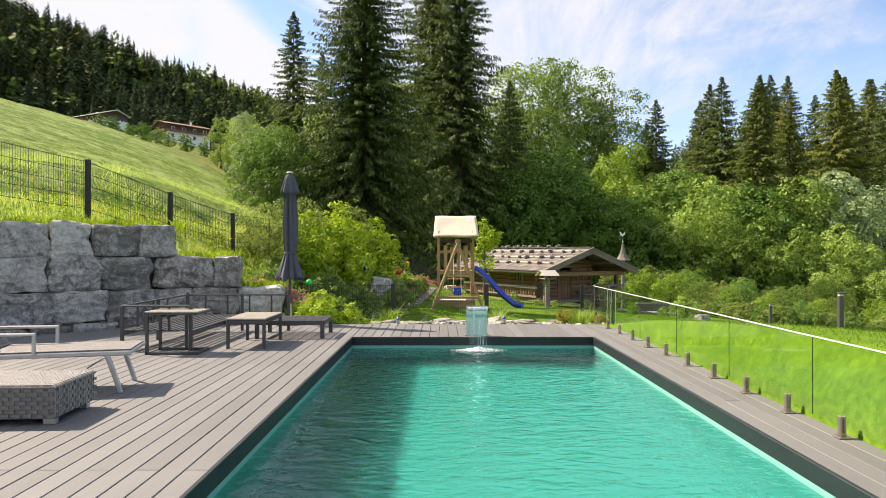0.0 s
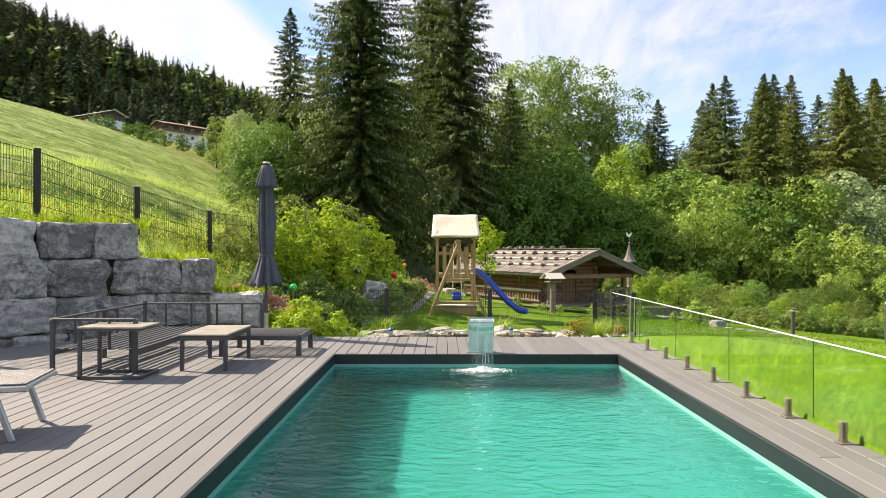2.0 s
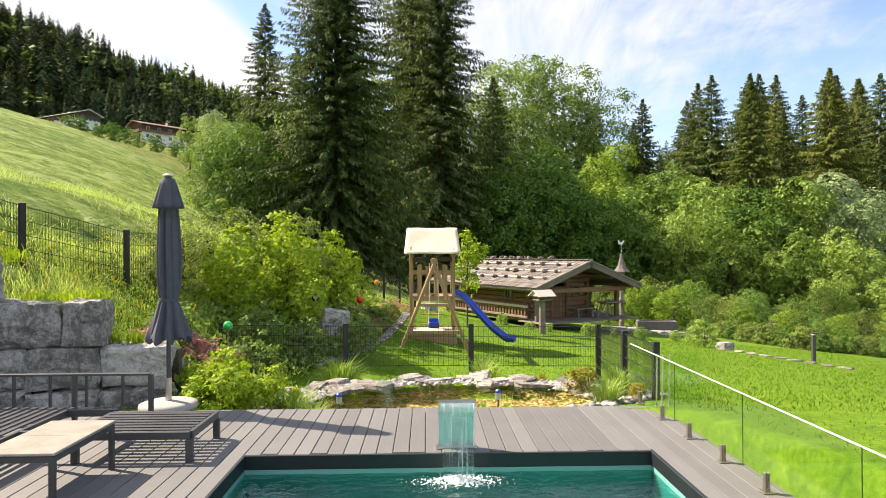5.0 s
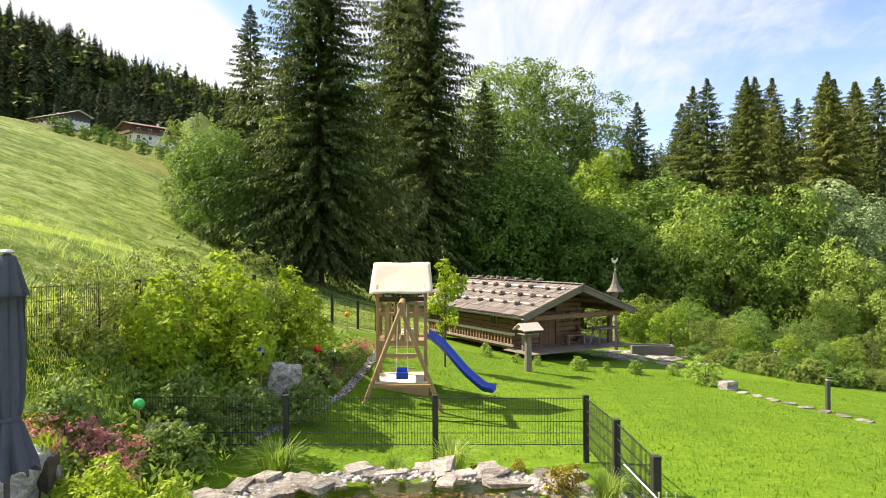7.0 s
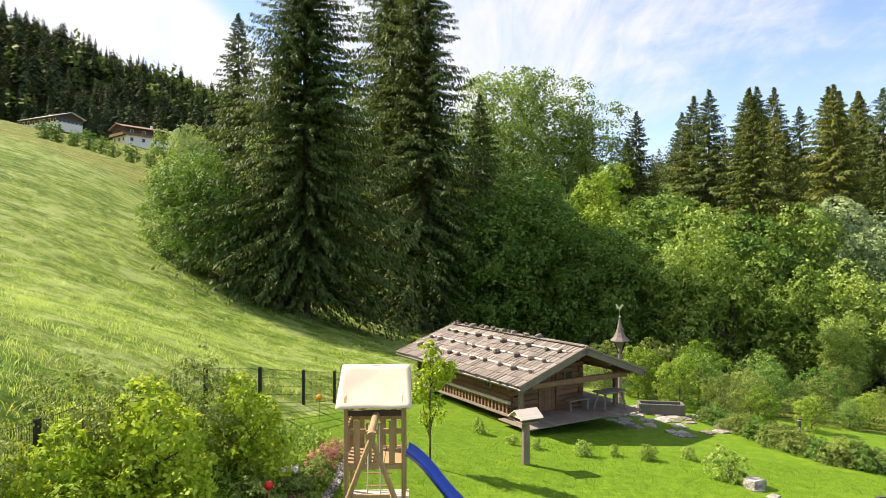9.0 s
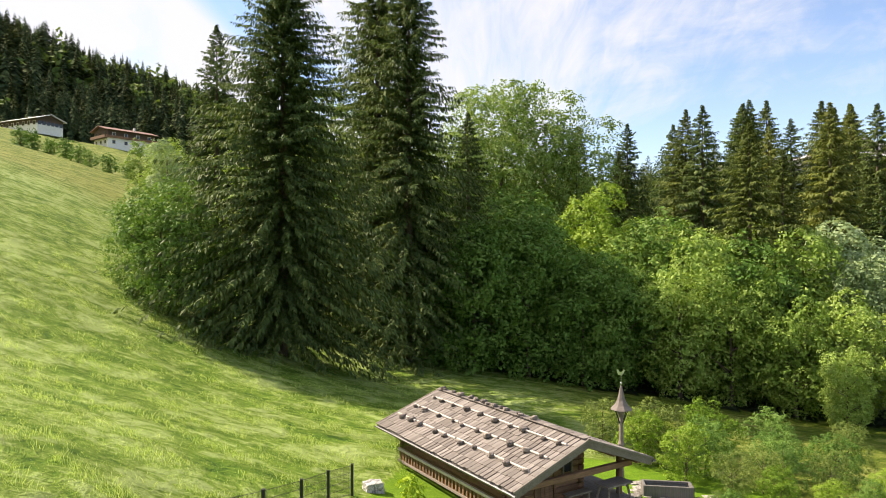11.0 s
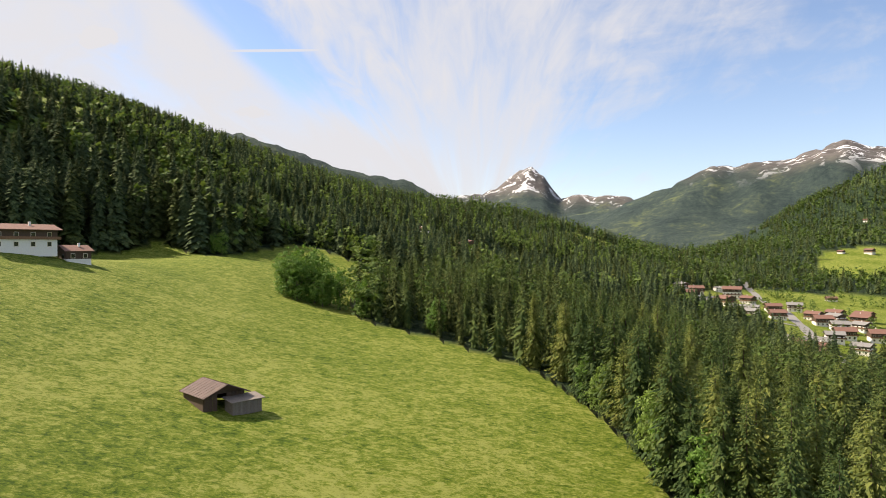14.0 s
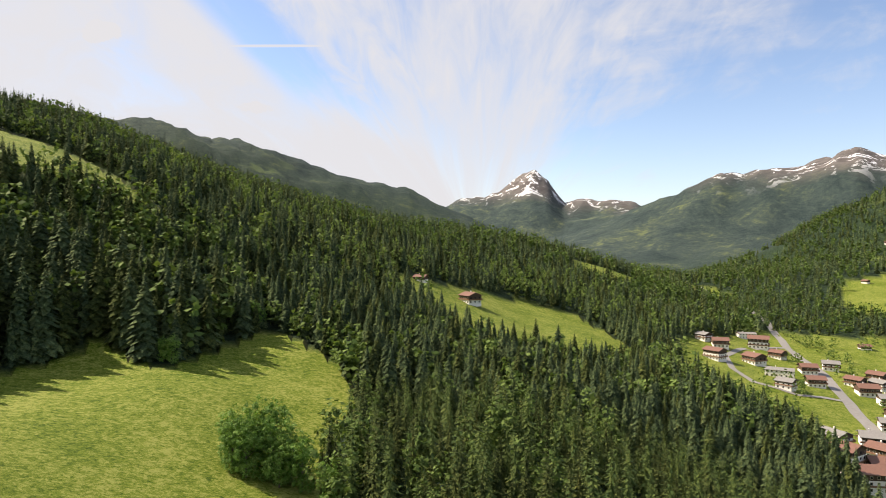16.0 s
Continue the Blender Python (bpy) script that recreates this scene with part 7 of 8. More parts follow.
shrub(1.4, 0.72, 16, 5200, 0.075, M_LEAF_BRIGHT, 61, "large yellow-green shrub in the slope bed", [(-2.15, 13.9, 1.15), (-1.55, 15.6, 1.0), (-2.75, 13.0, 0.9)], "shrubs of the slope bed")
shrub(1.3, 0.8, 12, 5000, 0.055, M_LEAF_OLIVE, 62, "loose olive green shrub in the slope bed", [(-3.0, 13.9, 1.0), (-2.4, 15.2, 1.05), (-3.4, 12.6, 0.85)], "shrubs of the slope bed")
shrub(0.55, 0.42, 9, 3000, 0.05, M_LEAF_BRIGHT, 63, "low bright green leafy shrub by the deck", [(-1.75, 9.35, 1.0), (-1.40, 9.55, 0.85), (-2.0, 9.75, 0.9)], "low plants round the pond")
shrub(0.42, 0.5, 9, 2600, 0.05, M_LEAF_LIGHT, 64, "low green perennial clump", [(-2.1, 11.1, 1), (-1.7, 12.6, 1), (-1.1, 13.4, 1.1), (-1.55, 13.0, 1), (-0.95, 14.6, 0.9), (-1.2, 14.9, 1), (-1.7, 12.1, 0.9), (-2.4, 12.3, 1.1), (-0.8, 15.4, 0.9), (-2.9, 11.2, 1.1), (-0.7, 16.3, 0.8)], "perennials in the bed")
shrub(0.40, 0.42, 9, 1800, 0.035, M_PINK, 65, "clump of pale pink blossoms", [(-2.75, 10.6, 1.0), (-2.5, 10.9, 0.9), (-2.3, 10.3, 0.8), (-0.75, 16.9, 0.8), (-0.55, 17.5, 0.8), (-2.95, 10.15, 0.8)], "pink flowers in the bed")
shrub(0.34, 0.24, 7, 2200, 0.028, M_LEAF_GOLD, 66, "rounded golden dwarf conifer", [(2.03, 10.25, 1.15), (-1.92, 11.35, 1.0), (2.22, 9.2, 0.6), (1.25, 11.5, 0.6), (1.75, 11.45, 0.6)], "golden dwarf conifers")
shrub(0.34, 0.27, 7, 2600, 0.026, M_LEAF, 67, "clipped round box bush by the hut", [(2.35, 21.2, 1.0), (3.0, 20.4, 0.7), (4.5, 19.9, 1.0), (5.9, 19.9, 1.0), (6.9, 20.2, 0.9), (7.4, 20.2, 0.7), (7.0, 18.6, 1.8), (5.2, 20.1, 0.7), (3.5, 20.2, 0.7)], "round bushes by the hut")
for mat, seed, k0, lab in ((M_LEAF_OLIVE, 68, 0, "loose green hedge shrub"), (M_LEAF_DARK, 168, 1, "dense dark green hedge shrub")):
    spots = []
    for i in range(k0, 40, 2):
        q = i / 40 * 6
        xs = (9.2, 9.6, 10.0, 10.6, 12.2, 14.6, 17.5)
        ys = (24.2, 22.0, 20.7, 19.9, 19.6, 19.7, 20.2)
        spots.append((float(np.interp(q, range(7), xs)) + 0.25, float(np.interp(q, range(7), ys)) + 0.25 * math.sin(i * 2.3) + 0.4, 0.62 + 0.16 * math.sin(i * 1.7)))
    shrub(0.75, 0.66, 14, 4600, 0.05, mat, seed, lab, spots, "hedge beyond the lawn")
shrub(1.9, 0.9, 20, 6500, 0.065, M_LEAF_LIME, 69, "tall light green shrub behind the hut", [(9.6, 27.2, 0.9), (8.9, 29.2, 1.0), (12.2, 24.2, 0.55), (11.2, 24.9, 0.6), (15.2, 26.0, 0.6), (17.4, 25.2, 0.55), (11.8, 30.2, 1.15), (19.4, 28.8, 0.9)], "shrubs round the hut")
shrub(1.8, 1.0, 22, 6500, 0.065, M_LEAF_DARK, 169, "dense dark green shrub behind the hut", [(10.6, 28.0, 1.0), (13.0, 28.5, 0.8), (14.0, 25.2, 0.5), (12.4, 26.8, 0.9), (15.0, 28.2, 0.9), (18.8, 26.6, 0.8), (14.2, 30.5, 1.1), (21.0, 26.4, 0.7)], "shrubs round the hut")
shrub(1.9, 0.9, 20, 6500, 0.055, M_LEAF_OLIVE, 269, "loose olive green shrub behind the hut", [(11.5, 26.3, 0.75), (1.2, 26.8, 0.5), (10.2, 25.6, 0.7), (13.6, 26.4, 0.7), (16.8, 27.0, 0.8), (9.8, 29.8, 1.1), (16.6, 29.8, 1.0), (8.2, 31.0, 1.0)], "shrubs round the hut")
# the lawn's edge along the bed: a strip of gravel and low pink flowers
gq = np.random.default_rng(77)
ey = gq.uniform(12.4, 18.2, 1500)
ex = np.interp(ey, (12.4, 13.0, 13.8, 14.7, 16.2, 18.2), (-1.5, -1.22, -0.84, -0.58, -0.38, -0.25)) + gq.uniform(-0.07, 0.07, 1500)
pebbles("edge_gravel", np.stack([ex, ey, ground(ex, ey) + 0.012], -1), 0.012, 0.030, M_PEBBLE, "grey gravel strip between lawn and flower bed", 34)
shrub(0.20, 0.26, 8, 900, 0.028, M_PINK, 165, "low mat of pink flowers at the lawn's edge", [(float(np.interp(y, (13, 14.7, 18), (-1.55, -0.85, -0.5))) + 0.08 * math.sin(y * 9), y, 0.8 + 0.25 * math.sin(y * 5)) for y in (13.6, 14.1, 14.5, 15.0, 15.4, 15.9, 16.4, 16.9, 17.4)], "pink flowers in the bed")
# flat stones set in the lawn
for i in range(9):
    q = i / 8
    x, y = 7.31 + 0.92 * q, 18.1 - 2.95 * q
    o = new("stepping_stone", bm_mesh("stepping_stone", stone((0.26, 0.17, 0.05), 700 + i, 2, 0.1), M_PONDSTONE))
    o.matrix_world = pose(x, y, gz(x, y) + 0.004, 0, 0, i * 37)
    tagged(o, "pale flat stepping stone set in the lawn", "stone", "stepping stones in the lawn")
# the young tree by the play tower
V, F = leaf_cloud(lobes_for(2.3, 0.42, 9, 71, 0.35), 2600, 0.07, 71, 0.7)
sap = tree_proto("young_tree", mesh_of("sapling_crown", V, F, M_LEAF_BRIGHT), trunk_mesh(2.1, 0.025, 71, 8, 0.4, 8), "slender young tree with light green leaves", "tree")
sap.matrix_world = pose(1.15, 18.0, gz(1.15, 18.0))
for pr, spots in ((tuft("grass_clump", "arching green ornamental grass by the pond", 300, 0.60, 0.62, M_LEAF, 81, 0.0055), [(-0.95, 11.45, 1.1), (0.95, 11.5, 0.95), (-1.15, 9.55, 0.9), (2.05, 9.6, 0.75), (-0.9, 9.2, 0.6), (0.35, 11.5, 0.6), (2.25, 9.9, 0.7), (1.9, 9.05, 0.6)]),
                  (tuft("reed_clump", "upright thin green reeds standing in the pond", 46, 0.62, 0.20, M_LEAF, 82, 0.006, "reeds", 0.25), [(0.75, 9.25, 1.0), (-0.15, 9.15, 0.9), (0.95, 9.1, 0.9), (1.1, 9.4, 0.8), (-0.45, 9.05, 0.8), (0.5, 9.0, 0.7)])):
    put_copies(pr, spots, "grasses round the pond")
b = solid("boulder", stone((0.42, 0.30, 0.62), 909, 4, 0.22), M_WALLSTONE, "upright grey boulder at the lawn's edge", "stone", m=pose(-1.35, 13.75, gz(-1.35, 13.75) + 0.2, 0, 8, 20))
for x, y, s in ((-2.2, 11.6, 0.9), (-1.75, 13.3, 0.8), (-1.0, 16.0, 0.7), (0.3, 24.0, 0.9), (7.35, 18.25, 0.7), (-2.6, 9.8, 0.8)):
    o = solid("boulder", stone((0.5, 0.36, 0.36), 910 + int(x * 10), 3, 0.24), M_WALLSTONE, "grey boulder half sunk in the planting", "stone", "boulders in the garden", m=pose(x, y, gz(x, y) + 0.06, 0, 0, x * 77))
    o.scale = (s, s, s)
for x, y, h, col, nm in ((-2.55, 12.9, 0.75, (0.75, 0.28, 0.03), "orange"), (-1.62, 13.55, 0.62, (0.02, 0.03, 0.55), "deep blue"), (-1.0, 14.6, 0.55, (0.55, 0.02, 0.02), "red"), (-2.35, 11.3, 0.45, (0.05, 0.5, 0.12), "green"), (-1.05, 19.2, 0.4, (0.8, 0.3, 0.03), "orange")):
    t = thing("garden_orb", pose(x, y, gz(x, y)), f"{nm} glazed garden ball on a thin rod", "garden ornament", "garden balls")
    part("rod", rod(bmesh.new(), (0, 0, -0.05), (0, 0, h), 0.008), M_PINE, t)
    b = bmesh.new()
    bmesh.ops.create_uvsphere(b, u_segments=16, v_segments=10, radius=0.062)
    bmesh.ops.translate(b, vec=(0, 0, h + 0.05), verts=b.verts[:])
    part("ball", b, plain_mat(f"{nm.replace(' ', '_')}_glaze", col, 0.12, 0.3), t, "", True)


# ---- grass ----
def blades(name, x, y, h, w, mat, label, seed, lean=0.5, cat="grass"):
    g = np.random.default_rng(seed)
    n = len(x)
    z = ground(x, y)
    az, aw = g.uniform(0, 6.28, n), g.uniform(0, 6.28, n)
    hh = h * g.uniform(0.5, 1.25, n)
    k = hh * lean * g.uniform(0.2, 1.3, n)
    p = np.stack([x, y, z - 0.02], -1)
    s = np.stack([np.cos(aw), np.sin(aw), 0 * aw], -1) * (w * g.uniform(0.6, 1.3, n))[:, None]
    tip = p + np.stack([np.cos(az) * k, np.sin(az) * k, hh], -1)
    mid = p + np.stack([np.cos(az) * k * 0.35, np.sin(az) * k * 0.35, hh * 0.6], -1)
    V = np.stack([p - s * 0.5, mid + s * 0.5, tip, mid - s * 0.5], 1).reshape(-1, 3)
    tagged(new(name, mesh_of(name, V, np.arange(4 * n).reshape(-1, 4), mat)), label, cat, kind="stuff")


g = np.random.default_rng(50)
# on the bank above the wall: long and full
x, y = g.uniform(-9, -1.9, 240000), g.uniform(3, 17, 240000)
wy = np.interp(x, (-9, -6.5, -5, -3.85, -2.3), (2.3, 5.6, 7.6, 9.0, 9.35))
edge = np.interp(y, (9, 11.9, 13.5, 17), (-2.4, -2.8, -3.0, -2.6))
along = np.interp(y, (5.9, 7.4, 9.0, 10.5, 11.75, 13.6, 15.5, 17.2), (-6.4, -5.6, -4.97, -4.45, -3.84, -3.35, -3.0, -2.65))
ok = (y > wy + 0.32) & (x < edge) & (x > along - 0.7)
clump = 0.5 + 0.5 * wave(x, y, 2.3, 3)
ok &= g.uniform(0, 1, len(x)) < 0.35 + 0.65 * clump
blades("bank_grass", x[ok], y[ok], 0.15 * (0.5 + 1.0 * clump[ok]), 0.006, M_GRASS, "tall sunlit grass and weeds on the bank above the wall", 51, 0.5)
x2, y2 = x[ok][::70], y[ok][::70]
V, F = [], []
for xx, yy in zip(x2, y2):
    zz = gz(xx, yy) + rnd.uniform(0.2, 0.42)
    for q in range(3):
        c = Vector((xx + rnd.uniform(-0.03, 0.03), yy + rnd.uniform(-0.03, 0.03), zz + rnd.uniform(-0.03, 0.03)))
        u, v = Vector((rnd.gauss(0, 1), rnd.gauss(0, 1), rnd.gauss(0, 1))).normalized() * 0.014, Vector((rnd.gauss(0, 1), rnd.gauss(0, 1), rnd.gauss(0, 1))).normalized() * 0.014
        k = len(V)
        V += [tuple(c + u), tuple(c + v), tuple(c - u), tuple(c - v)]
        F.append((k, k + 1, k + 2, k + 3))
tagged(new("bank_flowers", mesh_of("bank_flowers", V, F, M_YELLOW)), "small yellow flowers among the bank's grass", "flowers", kind="stuff")
# leafy weeds among the grass
sel = np.nonzero((wave(x, y, 1.7, 9) > -0.15) & ok)[0][::3]
n = len(sel)
zz = ground(x[sel], y[sel]) + g.uniform(0.02, 0.26, n) * (0.6 + 0.5 * clump[sel])
V, F = kites(np.stack([x[sel], y[sel], zz], -1), unit(g.normal(0, 1, (n, 3)) * [1, 1, 0.5] + [0, 0, 0.15]), unit(g.normal(0, 1, (n, 3))), g.uniform(0.035, 0.085, n), g.uniform(0.014, 0.032, n), 0.1)
tagged(new("bank_weeds", mesh_of("bank_weeds", V, F, M_LEAF_BRIGHT)), "yellow-green leafy weeds on the bank above the wall", "weeds", kind="stuff")
# the meadow beside and behind the garden
x, y = g.uniform(-22, 4, 260000), 6 + 52 * g.uniform(0, 1, 260000) ** 1.35
fence_x = np.interp(y, (5.9, 7.4, 9.0, 10.5, 11.75, 13, 15.5, 17.2, 18.7, 20, 23.3, 30), (-6.5, -5.7, -5.05, -4.5, -3.95, -3.6, -3.1, -2.75, -2.2, -1.6, -0.3, 3.5))
clump = 0.5 + 0.5 * wave(x, y, 0.9, 5)
ok = (x < fence_x) & (g.uniform(0, 1, len(x)) < 0.3 + 0.7 * clump)
blades("meadow_grass", x[ok], y[ok], 0.075 * (0.4 + 1.1 * clump[ok]), 0.006, M_MEADOW, "long uncut meadow grass in waving tufts", 52, 0.7)
# taller tufts in the uncut meadow
x, y = g.uniform(-16, 2, 150000), 10 + 34 * g.uniform(0, 1, 150000) ** 1.3
fence_x = np.interp(y, (10.5, 11.75, 13, 15.5, 17.2, 18.7, 20, 23.3, 30), (-4.9, -4.3, -4.0, -3.5, -3.1, -2.6, -2.0, -0.7, 3.0))
clump = 0.5 + 0.5 * wave(x + 0.6 * np.sin(y), y * 1.6, 1.5, 8)
ok = (x < fence_x) & (clump > 0.62)
blades("meadow_tufts", x[ok], y[ok], 0.26 * clump[ok], 0.009, M_MEADOW, "taller pale tufts of grass in the meadow", 57, 0.9)
# the mown lawn
x, y = g.uniform(-0.6, 11, 70000), g.uniform(8, 23, 70000)
ok = in_poly(x, y, GARDEN) & ((y > 12.0) | (x > 2.45)) & (x > np.interp(y, (12, 17.5, 19.5, 24), (-0.9, -0.45, -0.3, 0.7))) & (y < 22.5 - 0.25 * x + 0.0 * y)
blades("lawn_grass", x[ok], y[ok], 0.046, 0.010, M_BLADE, "short mown lawn", 53, 0.6)
x, y = g.uniform(2.36, 7.5, 20000), 1.2 + 8.3 * g.uniform(0, 1, 20000) ** 1.2
blades("lawn_grass_by_pool", x, y, 0.040, 0.006, M_BLADE, "short mown lawn beside the pool", 54, 0.6)
# soil and low green in the bed
x, y = g.uniform(-3.6, -0.3, 16000), g.uniform(9.4, 18, 16000)
ok = (x < np.interp(y, (9.4, 11, 13, 18), (-1.2, -1.6, -1.25, -0.45))) & (x > np.interp(y, (9.4, 11, 13, 18), (-2.6, -3.2, -3.5, -2.4)))
V, F = kites(np.stack([x[ok], y[ok], ground(x[ok], y[ok]) + g.uniform(0.0, 0.22, ok.sum())], -1), unit(g.normal(0, 1, (ok.sum(), 3)) + np.array([0, 0, 0.4])), unit(g.normal(0, 1, (ok.sum(), 3))), g.uniform(0.05, 0.12, ok.sum()), g.uniform(0.03, 0.07, ok.sum()), 0.1)
tagged(new("ground_cover", mesh_of("ground_cover", V, F, M_LEAF)), "mixed low green plants covering the slope bed", "plants", kind="stuff")

# ---- buildings on the slopes and in the valley ----
def gable_house(L, W, H, rise, over, roof_mat, label, name="house", wood_from=0.5, wins=4, balcony=True, wall_mat=None, cat="house"):
    """A house with its ridge along y: walls, timber upper storey, roof, windows, balcony, chimney."""
    t = thing(name, Matrix(), label, cat)
    wm = wall_mat or M_PLASTER
    hw = H * wood_from
    part("wall", bx((0, 0, hw / 2 - 1), (W, L, hw + 2), None, 0), wm, t)
    if wood_from < 1:
        b = bmesh.new()
        box(b, (0, 0, (hw + H) / 2), (W + 0.1, L + 0.1, H - hw))
        part("upper_wall", b, M_DARKWOOD, t, "dark timber upper storey")
    for y in (-L / 2 - 0.04, L / 2 + 0.04):
        b = bmesh.new()
        v = [[b.verts.new((px, y + q, pz)) for px, pz in ((-W / 2, H), (W / 2, H), (0, H + rise))] for q in (-0.05, 0.05)]
        b.faces.new(v[0])
        b.faces.new(v[1][::-1])
        for i in range(3):
            b.faces.new((v[0][i], v[1][i], v[1][(i + 1) % 3], v[0][(i + 1) % 3]))
        part("gable", b, M_DARKWOOD, t)
    sl = math.atan2(rise, W / 2)
    for s in (-1, 1):
        rot = Euler((0, s * sl, 0)).to_matrix()
        Lr = math.hypot(W / 2, rise) + over
        c = Vector((s * Lr / 2 * math.cos(sl), 0, H + rise + 0.12 - Lr / 2 * math.sin(sl)))
        part("roof", bx(c, (Lr, L + 2 * over, 0.22), rot, 0), roof_mat, t)
    win = bm_mesh("window", bx((0, 0, 0), (0.06, 1.0, 1.15), None, 0), M_DARKGLASS)
    frame_me = bm_mesh("frame", bx((0, 0, 0), (0.04, 1.25, 1.4), None, 0), M_CANVAS)
    floors = max(1, round(H / 2.7))
    for f in range(floors):
        z = 1.5 + f * 2.7
        off = 0.06 if z > hw else 0.0
        for i in range(wins):
            y = -L / 2 + (i + 0.5) * L / wins
            for s in (-1, 1):
                w = part("window", win, None, t)
                w.location = (s * (W / 2 + 0.05 + off), y, z)
                fr = part("frame", frame_me, None, w)
                fr.location = (-s * 0.02, 0, 0)
        for i in range(max(2, wins - 1)):
            x = -W / 2 + (i + 0.5) * W / max(2, wins - 1)
            w = part("window", win, None, t)
            w.location = (x, -L / 2 - 0.05 - off, z)
            w.rotation_euler = (0, 0, radians(90))
    if balcony and floors > 1:
        part("balcony", bx((0, -L / 2 - 0.6, 2.75), (W + 0.6, 1.2, 0.15), None, 0), M_DARKWOOD, t)
        part("balcony_rail", bx((0, -L / 2 - 1.15, 3.25), (W + 0.6, 0.08, 0.85), None, 0), M_LOG, t)
        for s in (-1, 1):
            part("balcony_rail", bx((s * (W / 2 + 0.6), 0, 3.25), (0.08, L + 1.6, 0.85), None, 0), M_LOG, t)
    part("chimney", bx((W * 0.15, L * 0.15, H + rise + 0.2), (0.6, 0.6, 1.3), None, 0), M_PLASTER, t)
    return t


def site(proto, x, y, turn, s=1.0, group="", lift=0.0):
    ob = copy_thing(proto, pose(x, y, gz(x, y) + lift, 0, 0, turn))
    ob.scale = (s, s, s)
    if group:
        ob["group"] = group
    return ob


farm = gable_house(17.0, 10.0, 5.7, 1.4, 1.1, M_TILE_RED, "white alpine farmhouse with timber upper floor and balcony", wins=4, wood_from=0.52)
site(farm, -100, 247, -41, 1.0, lift=0.3)
annex = gable_house(7.0, 7.5, 3.0, 1.5, 0.7, M_TILE_RED, "brown timber annexe beside the farmhouse", "annexe", 0.2, 2, False, cat="building")
site(annex, -89.5, 257, -41, 1.0, lift=0.0)


def pale_roof(tr, g):
    n = g.noise(g.co("Object", (1, 0.2, 1)), 2.0, 4.0)
    return g.pbr(g.ramp(n, (0.3, (0.52, 0.50, 0.49)), (0.7, (0.70, 0.68, 0.66))), 0.5)


M_PALEROOF = material("pale_sheet_roof", pale_roof)
stall = gable_house(19.0, 8.5, 2.9, 1.5, 0.9, M_PALEROOF, "long low cow barn with pale sheet roof", "cattle_barn", 0.45, 7, False, cat="barn")
site(stall, -121, 226, 62, 1.0, lift=0.5)


def hay_barn():
    x, y = -21.5, 163.5
    z = gz(x, y)
    t = thing("hay_barn", pose(x, y, z, 0, 0, 41), "old dark haybarn with rusty brown roof and grey lean-to", "barn")
    W, L, H, rise = 6.0, 6.2, 2.5, 1.35
    for s in (-1, 1):
        part("side_wall", bx((s * W / 2, L / 2, H / 2 - 0.8), (0.12, L, H + 1.6), None, 0.01), M_DARKWOOD, t)
    part("back_wall", bx((0, L, H / 2 - 0.8), (W, 0.12, H + 1.6), None, 0.01), M_DARKWOOD, t)
    for i in range(9):
        xx = -W / 2 + 0.33 + i * 0.667
        if 2 < i < 5:
            continue
        part("plank", bx((xx, 0, H / 2 - 0.8), (0.62, 0.06, H + 1.6), None, 0.01), M_DARKWOOD, t)
    b = bmesh.new()
    v = [b.verts.new(p) for p in ((-W / 2, 0.1, H), (W / 2, 0.1, H), (0, 0.1, H + rise))]
    b.faces.new(v)
    part("gable", b, M_DARKWOOD, t)
    sl = math.atan2(rise, W / 2)
    for s in (-1, 1):
        rot = Euler((0, s * sl, 0)).to_matrix()
        Lr = math.hypot(W / 2, rise) + 0.55
        c = Vector((s * Lr / 2 * math.cos(sl), L / 2 - 0.3, H + rise + 0.08 - Lr / 2 * math.sin(sl)))
        part("roof", bx(c, (Lr, L + 1.5, 0.12), rot, 0.01), M_RUST, t, "rusty brown sheet roof")
        for k in range(9):
            c2 = c + rot @ Vector((0, -L / 2 - 0.4 + k * 0.9, 0.08))
            part("batten", bx(c2, (Lr, 0.07, 0.05), rot, 0.005), M_RUST, t)
    # lean-to
    part("lean_to_wall", bx((2.3, -2.2, 0.45), (4.4, 0.1, 2.1), None, 0.01), M_GREYWOOD, t, "weathered boarded lean-to")
    for i in range(12):
        part("lean_to_board", bx((0.28 + i * 0.37, -2.27, 0.45), (0.30, 0.05, 2.0), None, 0.01), M_GREYWOOD, t)
    for xx in (0.1, 4.5):
        part("lean_to_side", bx((xx, -1.1, 0.45), (0.1, 2.2, 2.1), None, 0.01), M_GREYWOOD, t)
    part("lean_to_roof", bx((2.3, -1.2, 1.72), (5.2, 2.9, 0.10), Euler((radians(9), 0, 0)).to_matrix(), 0.01), M_GREYWOOD, t, "grey plank roof")
    t.scale = (1.18, 1.18, 1.1)


M_RUST = plain_mat("rusty_sheet", (0.080, 0.048, 0.042), 0.7, 0.1, 0.3, 1.2, 0.3)
hay_barn()

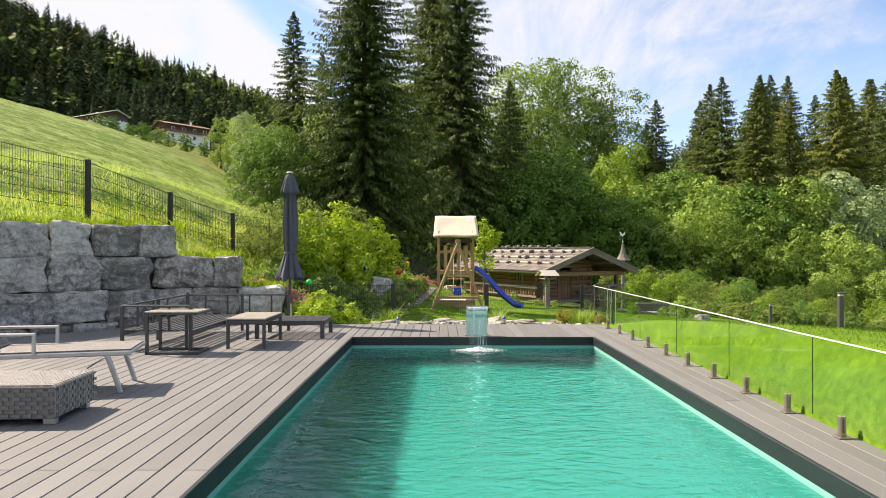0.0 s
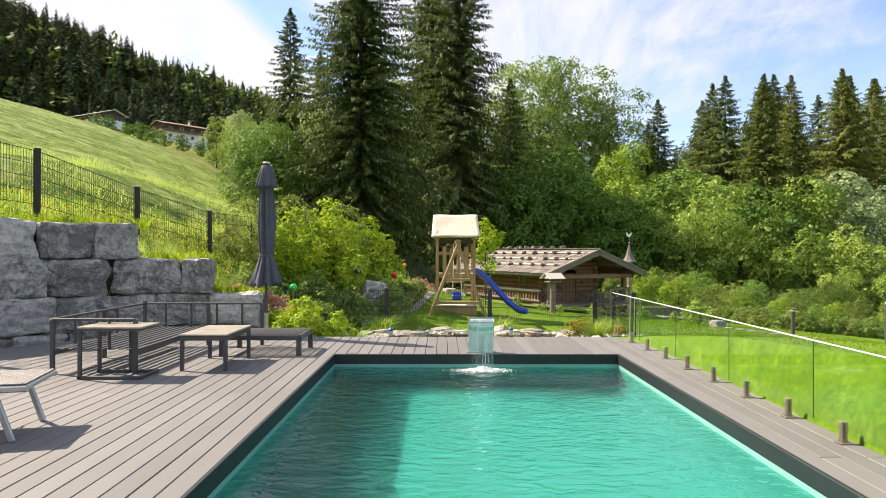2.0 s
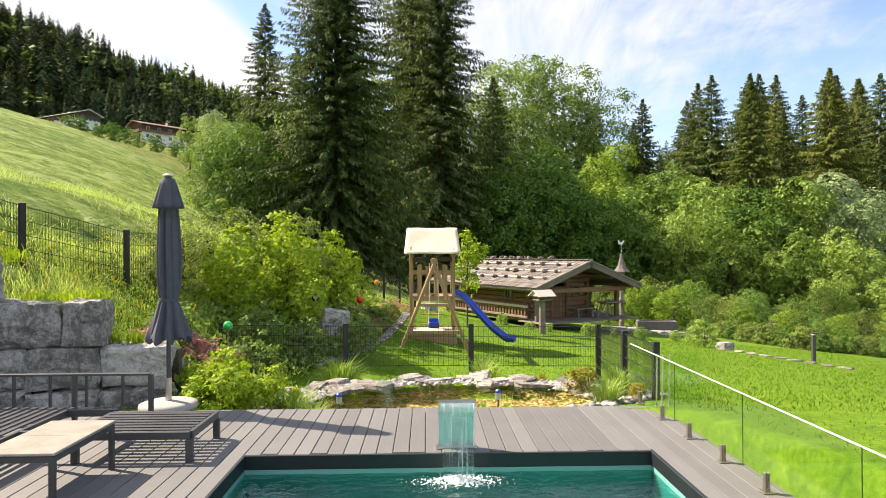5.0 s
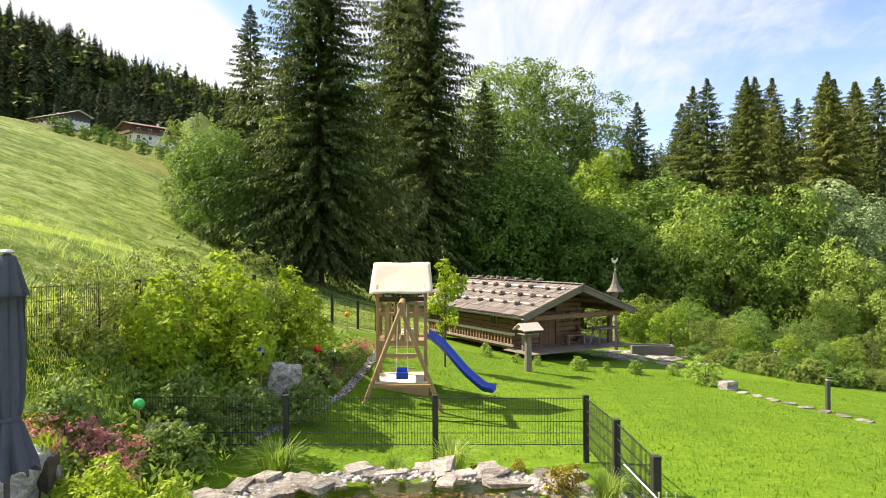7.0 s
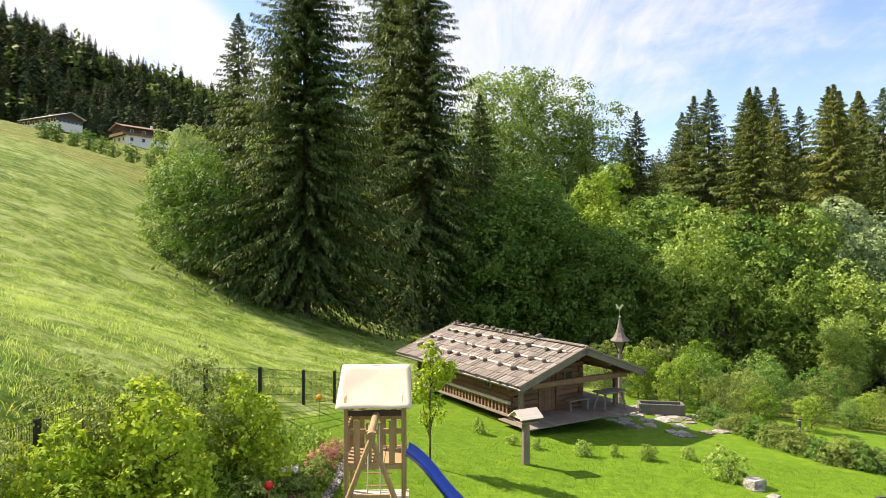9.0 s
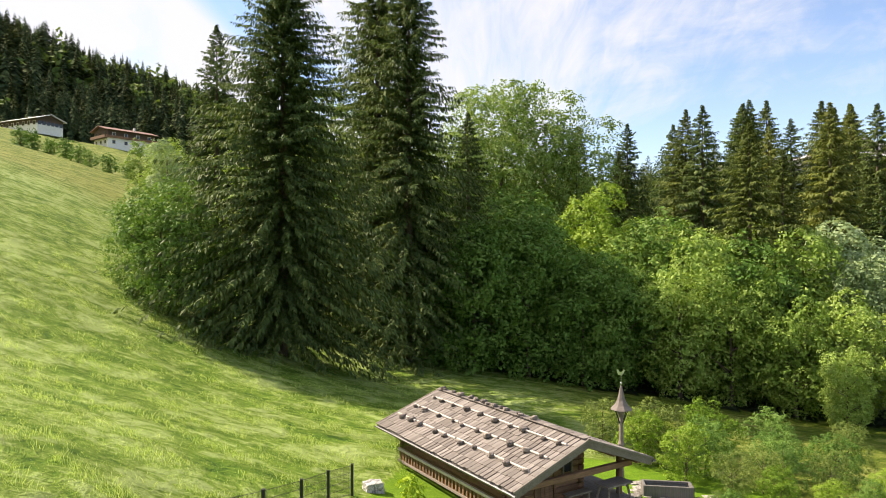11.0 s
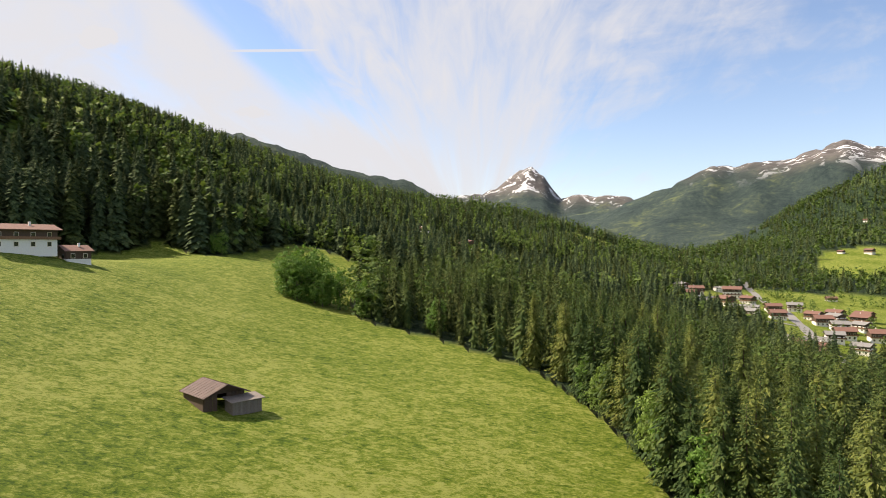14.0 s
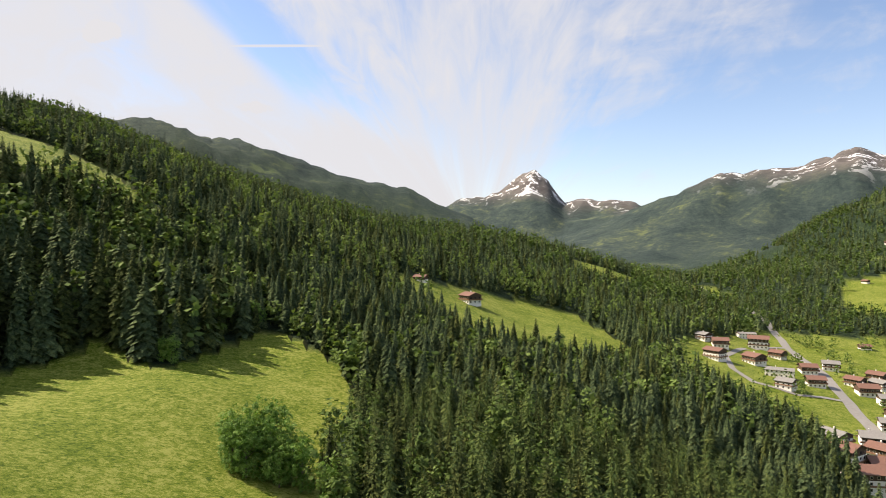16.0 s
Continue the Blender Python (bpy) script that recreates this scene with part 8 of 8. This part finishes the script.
H1 = gable_house(12, 11, 6.0, 2.0, 1.0, M_TILE_RED, "white village house with brown-red roof and timber gable", wins=4)
H2 = gable_house(11, 10, 5.8, 1.8, 1.0, M_TILE_GREY, "white village house with grey roof", wins=3, wood_from=0.75)
H3 = gable_house(15, 12, 8.4, 2.2, 1.1, M_TILE_RED, "large white guest house with balconies and red-brown roof", wins=5, wood_from=0.66)
H4 = gable_house(9, 8, 3.4, 1.6, 0.9, M_TILE_RED, "small timber house with brown roof", "hut", 0.35, 2, False, cat="building")
H5 = gable_house(18, 11, 5.0, 1.2, 0.5, M_TILE_GREY, "long flat-roofed grey building", "building", 0.95, 6, False, cat="building")
VILLAGE = [
    (H2, 293, 674, 20), (H1, 299, 656, 70), (H3, 269, 607, 30), (H5, 365, 730, 80), (H3, 352, 686, 60), (H1, 306, 614, 20), (H1, 344, 643, 35), (H5, 304, 576, 60), (H2, 282, 533, 30), (H1, 340, 596, 75), (H1, 320, 558, 70),
    (H2, 371, 613, 60), (H1, 357, 566, 30), (H1, 350, 545, 70), (H2, 372, 560, 20), (H2, 346, 520, 65), (H2, 270, 437, 60), (H1, 262, 420, 30), (H2, 246, 434, 20), (H3, 232, 410, 25), (H1, 247, 402, 70), (H3, 207, 362, 75), (H4, 477, 712, 75),
    (H2, 300, 462, 60), (H1, 322, 482, 65), (H2, 300, 436, 30), (H1, 330, 425, 30), (H2, 360, 440, 20), (H1, 380, 470, 30), (H2, 398, 500, 30), (H1, 345, 478, 60), (H1, 440, 530, 30), (H2, 430, 560, 20), (H1, 420, 590, 30), (H1, 395, 560, 30), (H2, 372, 530, 20), (H1, 392, 588, 30),
    (H1, 72, 611, 30), (H4, 34, 636, 65), (H4, -168, 520, 20), (H4, 700, 1000, 20), (H1, 735, 985, 30), (H1, 462, 1030, 20), (H4, 905, 1210, 20), (H1, 100, 900, 20),
]
for proto, x, y, a in VILLAGE:
    site(proto, x, y, a + rnd.uniform(-6, 6), rnd.uniform(0.9, 1.12), "houses of the valley", 0.2)
for proto in (farm, annex, stall, H1, H2, H3, H4, H5):
    drop_proto(proto)


def road(name, pts, wid, label):
    V, F = [], []
    P = [Vector(p) for p in pts]
    fine = []
    for a, b in zip(P, P[1:]):
        fine += [a.lerp(b, k / 14) for k in range(14)]
    fine.append(P[-1])
    for i, p in enumerate(fine):
        d = (fine[min(i + 1, len(fine) - 1)] - fine[max(i - 1, 0)]).normalized()
        n = Vector((-d.y, d.x))
        for s in (-1, -0.33, 0.33, 1):
            q = p + n * s * wid / 2
            V.append((q.x, q.y, gz(q.x, q.y) + 0.35))
        if i:
            F += [((i - 1) * 4 + k, (i - 1) * 4 + k + 1, i * 4 + k + 1, i * 4 + k) for k in range(3)]
    tagged(new(name, mesh_of(name, V, F, M_ASPHALT, True)), label, "road", kind="structure")


road("road_village", [(240, 340), (278, 437), (306, 500), (332, 552), (353, 597), (392, 705), (440, 820), (470, 940), (478, 1060)], 8.0, "pale asphalt road through the village")
road("road_side", [(311, 515), (282, 520), (264, 541), (268, 578), (290, 630), (330, 670), (392, 705)], 5.0, "narrow village lane")
# leafy trees between the houses and along the stream
g = np.random.default_rng(77)
x, y = g.uniform(190, 640, 1500), g.uniform(340, 780, 1500)
stream = np.abs(x - np.interp(y, (380, 562, 640, 705, 746, 800), (330, 388, 405, 425, 423, 412))) < 11
ok = in_poly(x, y, PASTURES[2]) & (((wave(x, y, 0.03, 2) > 0.30) & ~in_poly(x, y, [(302, 536), (322, 545), (292, 452), (262, 446), (250, 470)])) | stream)
hx = np.array([(v[1], v[2]) for v in VILLAGE])
ok &= np.min(np.hypot(x[:, None] - hx[:, 0], y[:, None] - hx[:, 1]), axis=1) > 11
ok &= np.abs(x - np.interp(y, (400, 437, 500, 552, 597, 705), (262, 278, 306, 332, 353, 392))) > 9
wood_stuff("village_trees", x[ok], y[ok], np.full(ok.sum(), 10.0), False, M_LEAF_FAR, "round green trees between the village houses", 78, 60)

for p in set(protos):
    drop_proto(p)
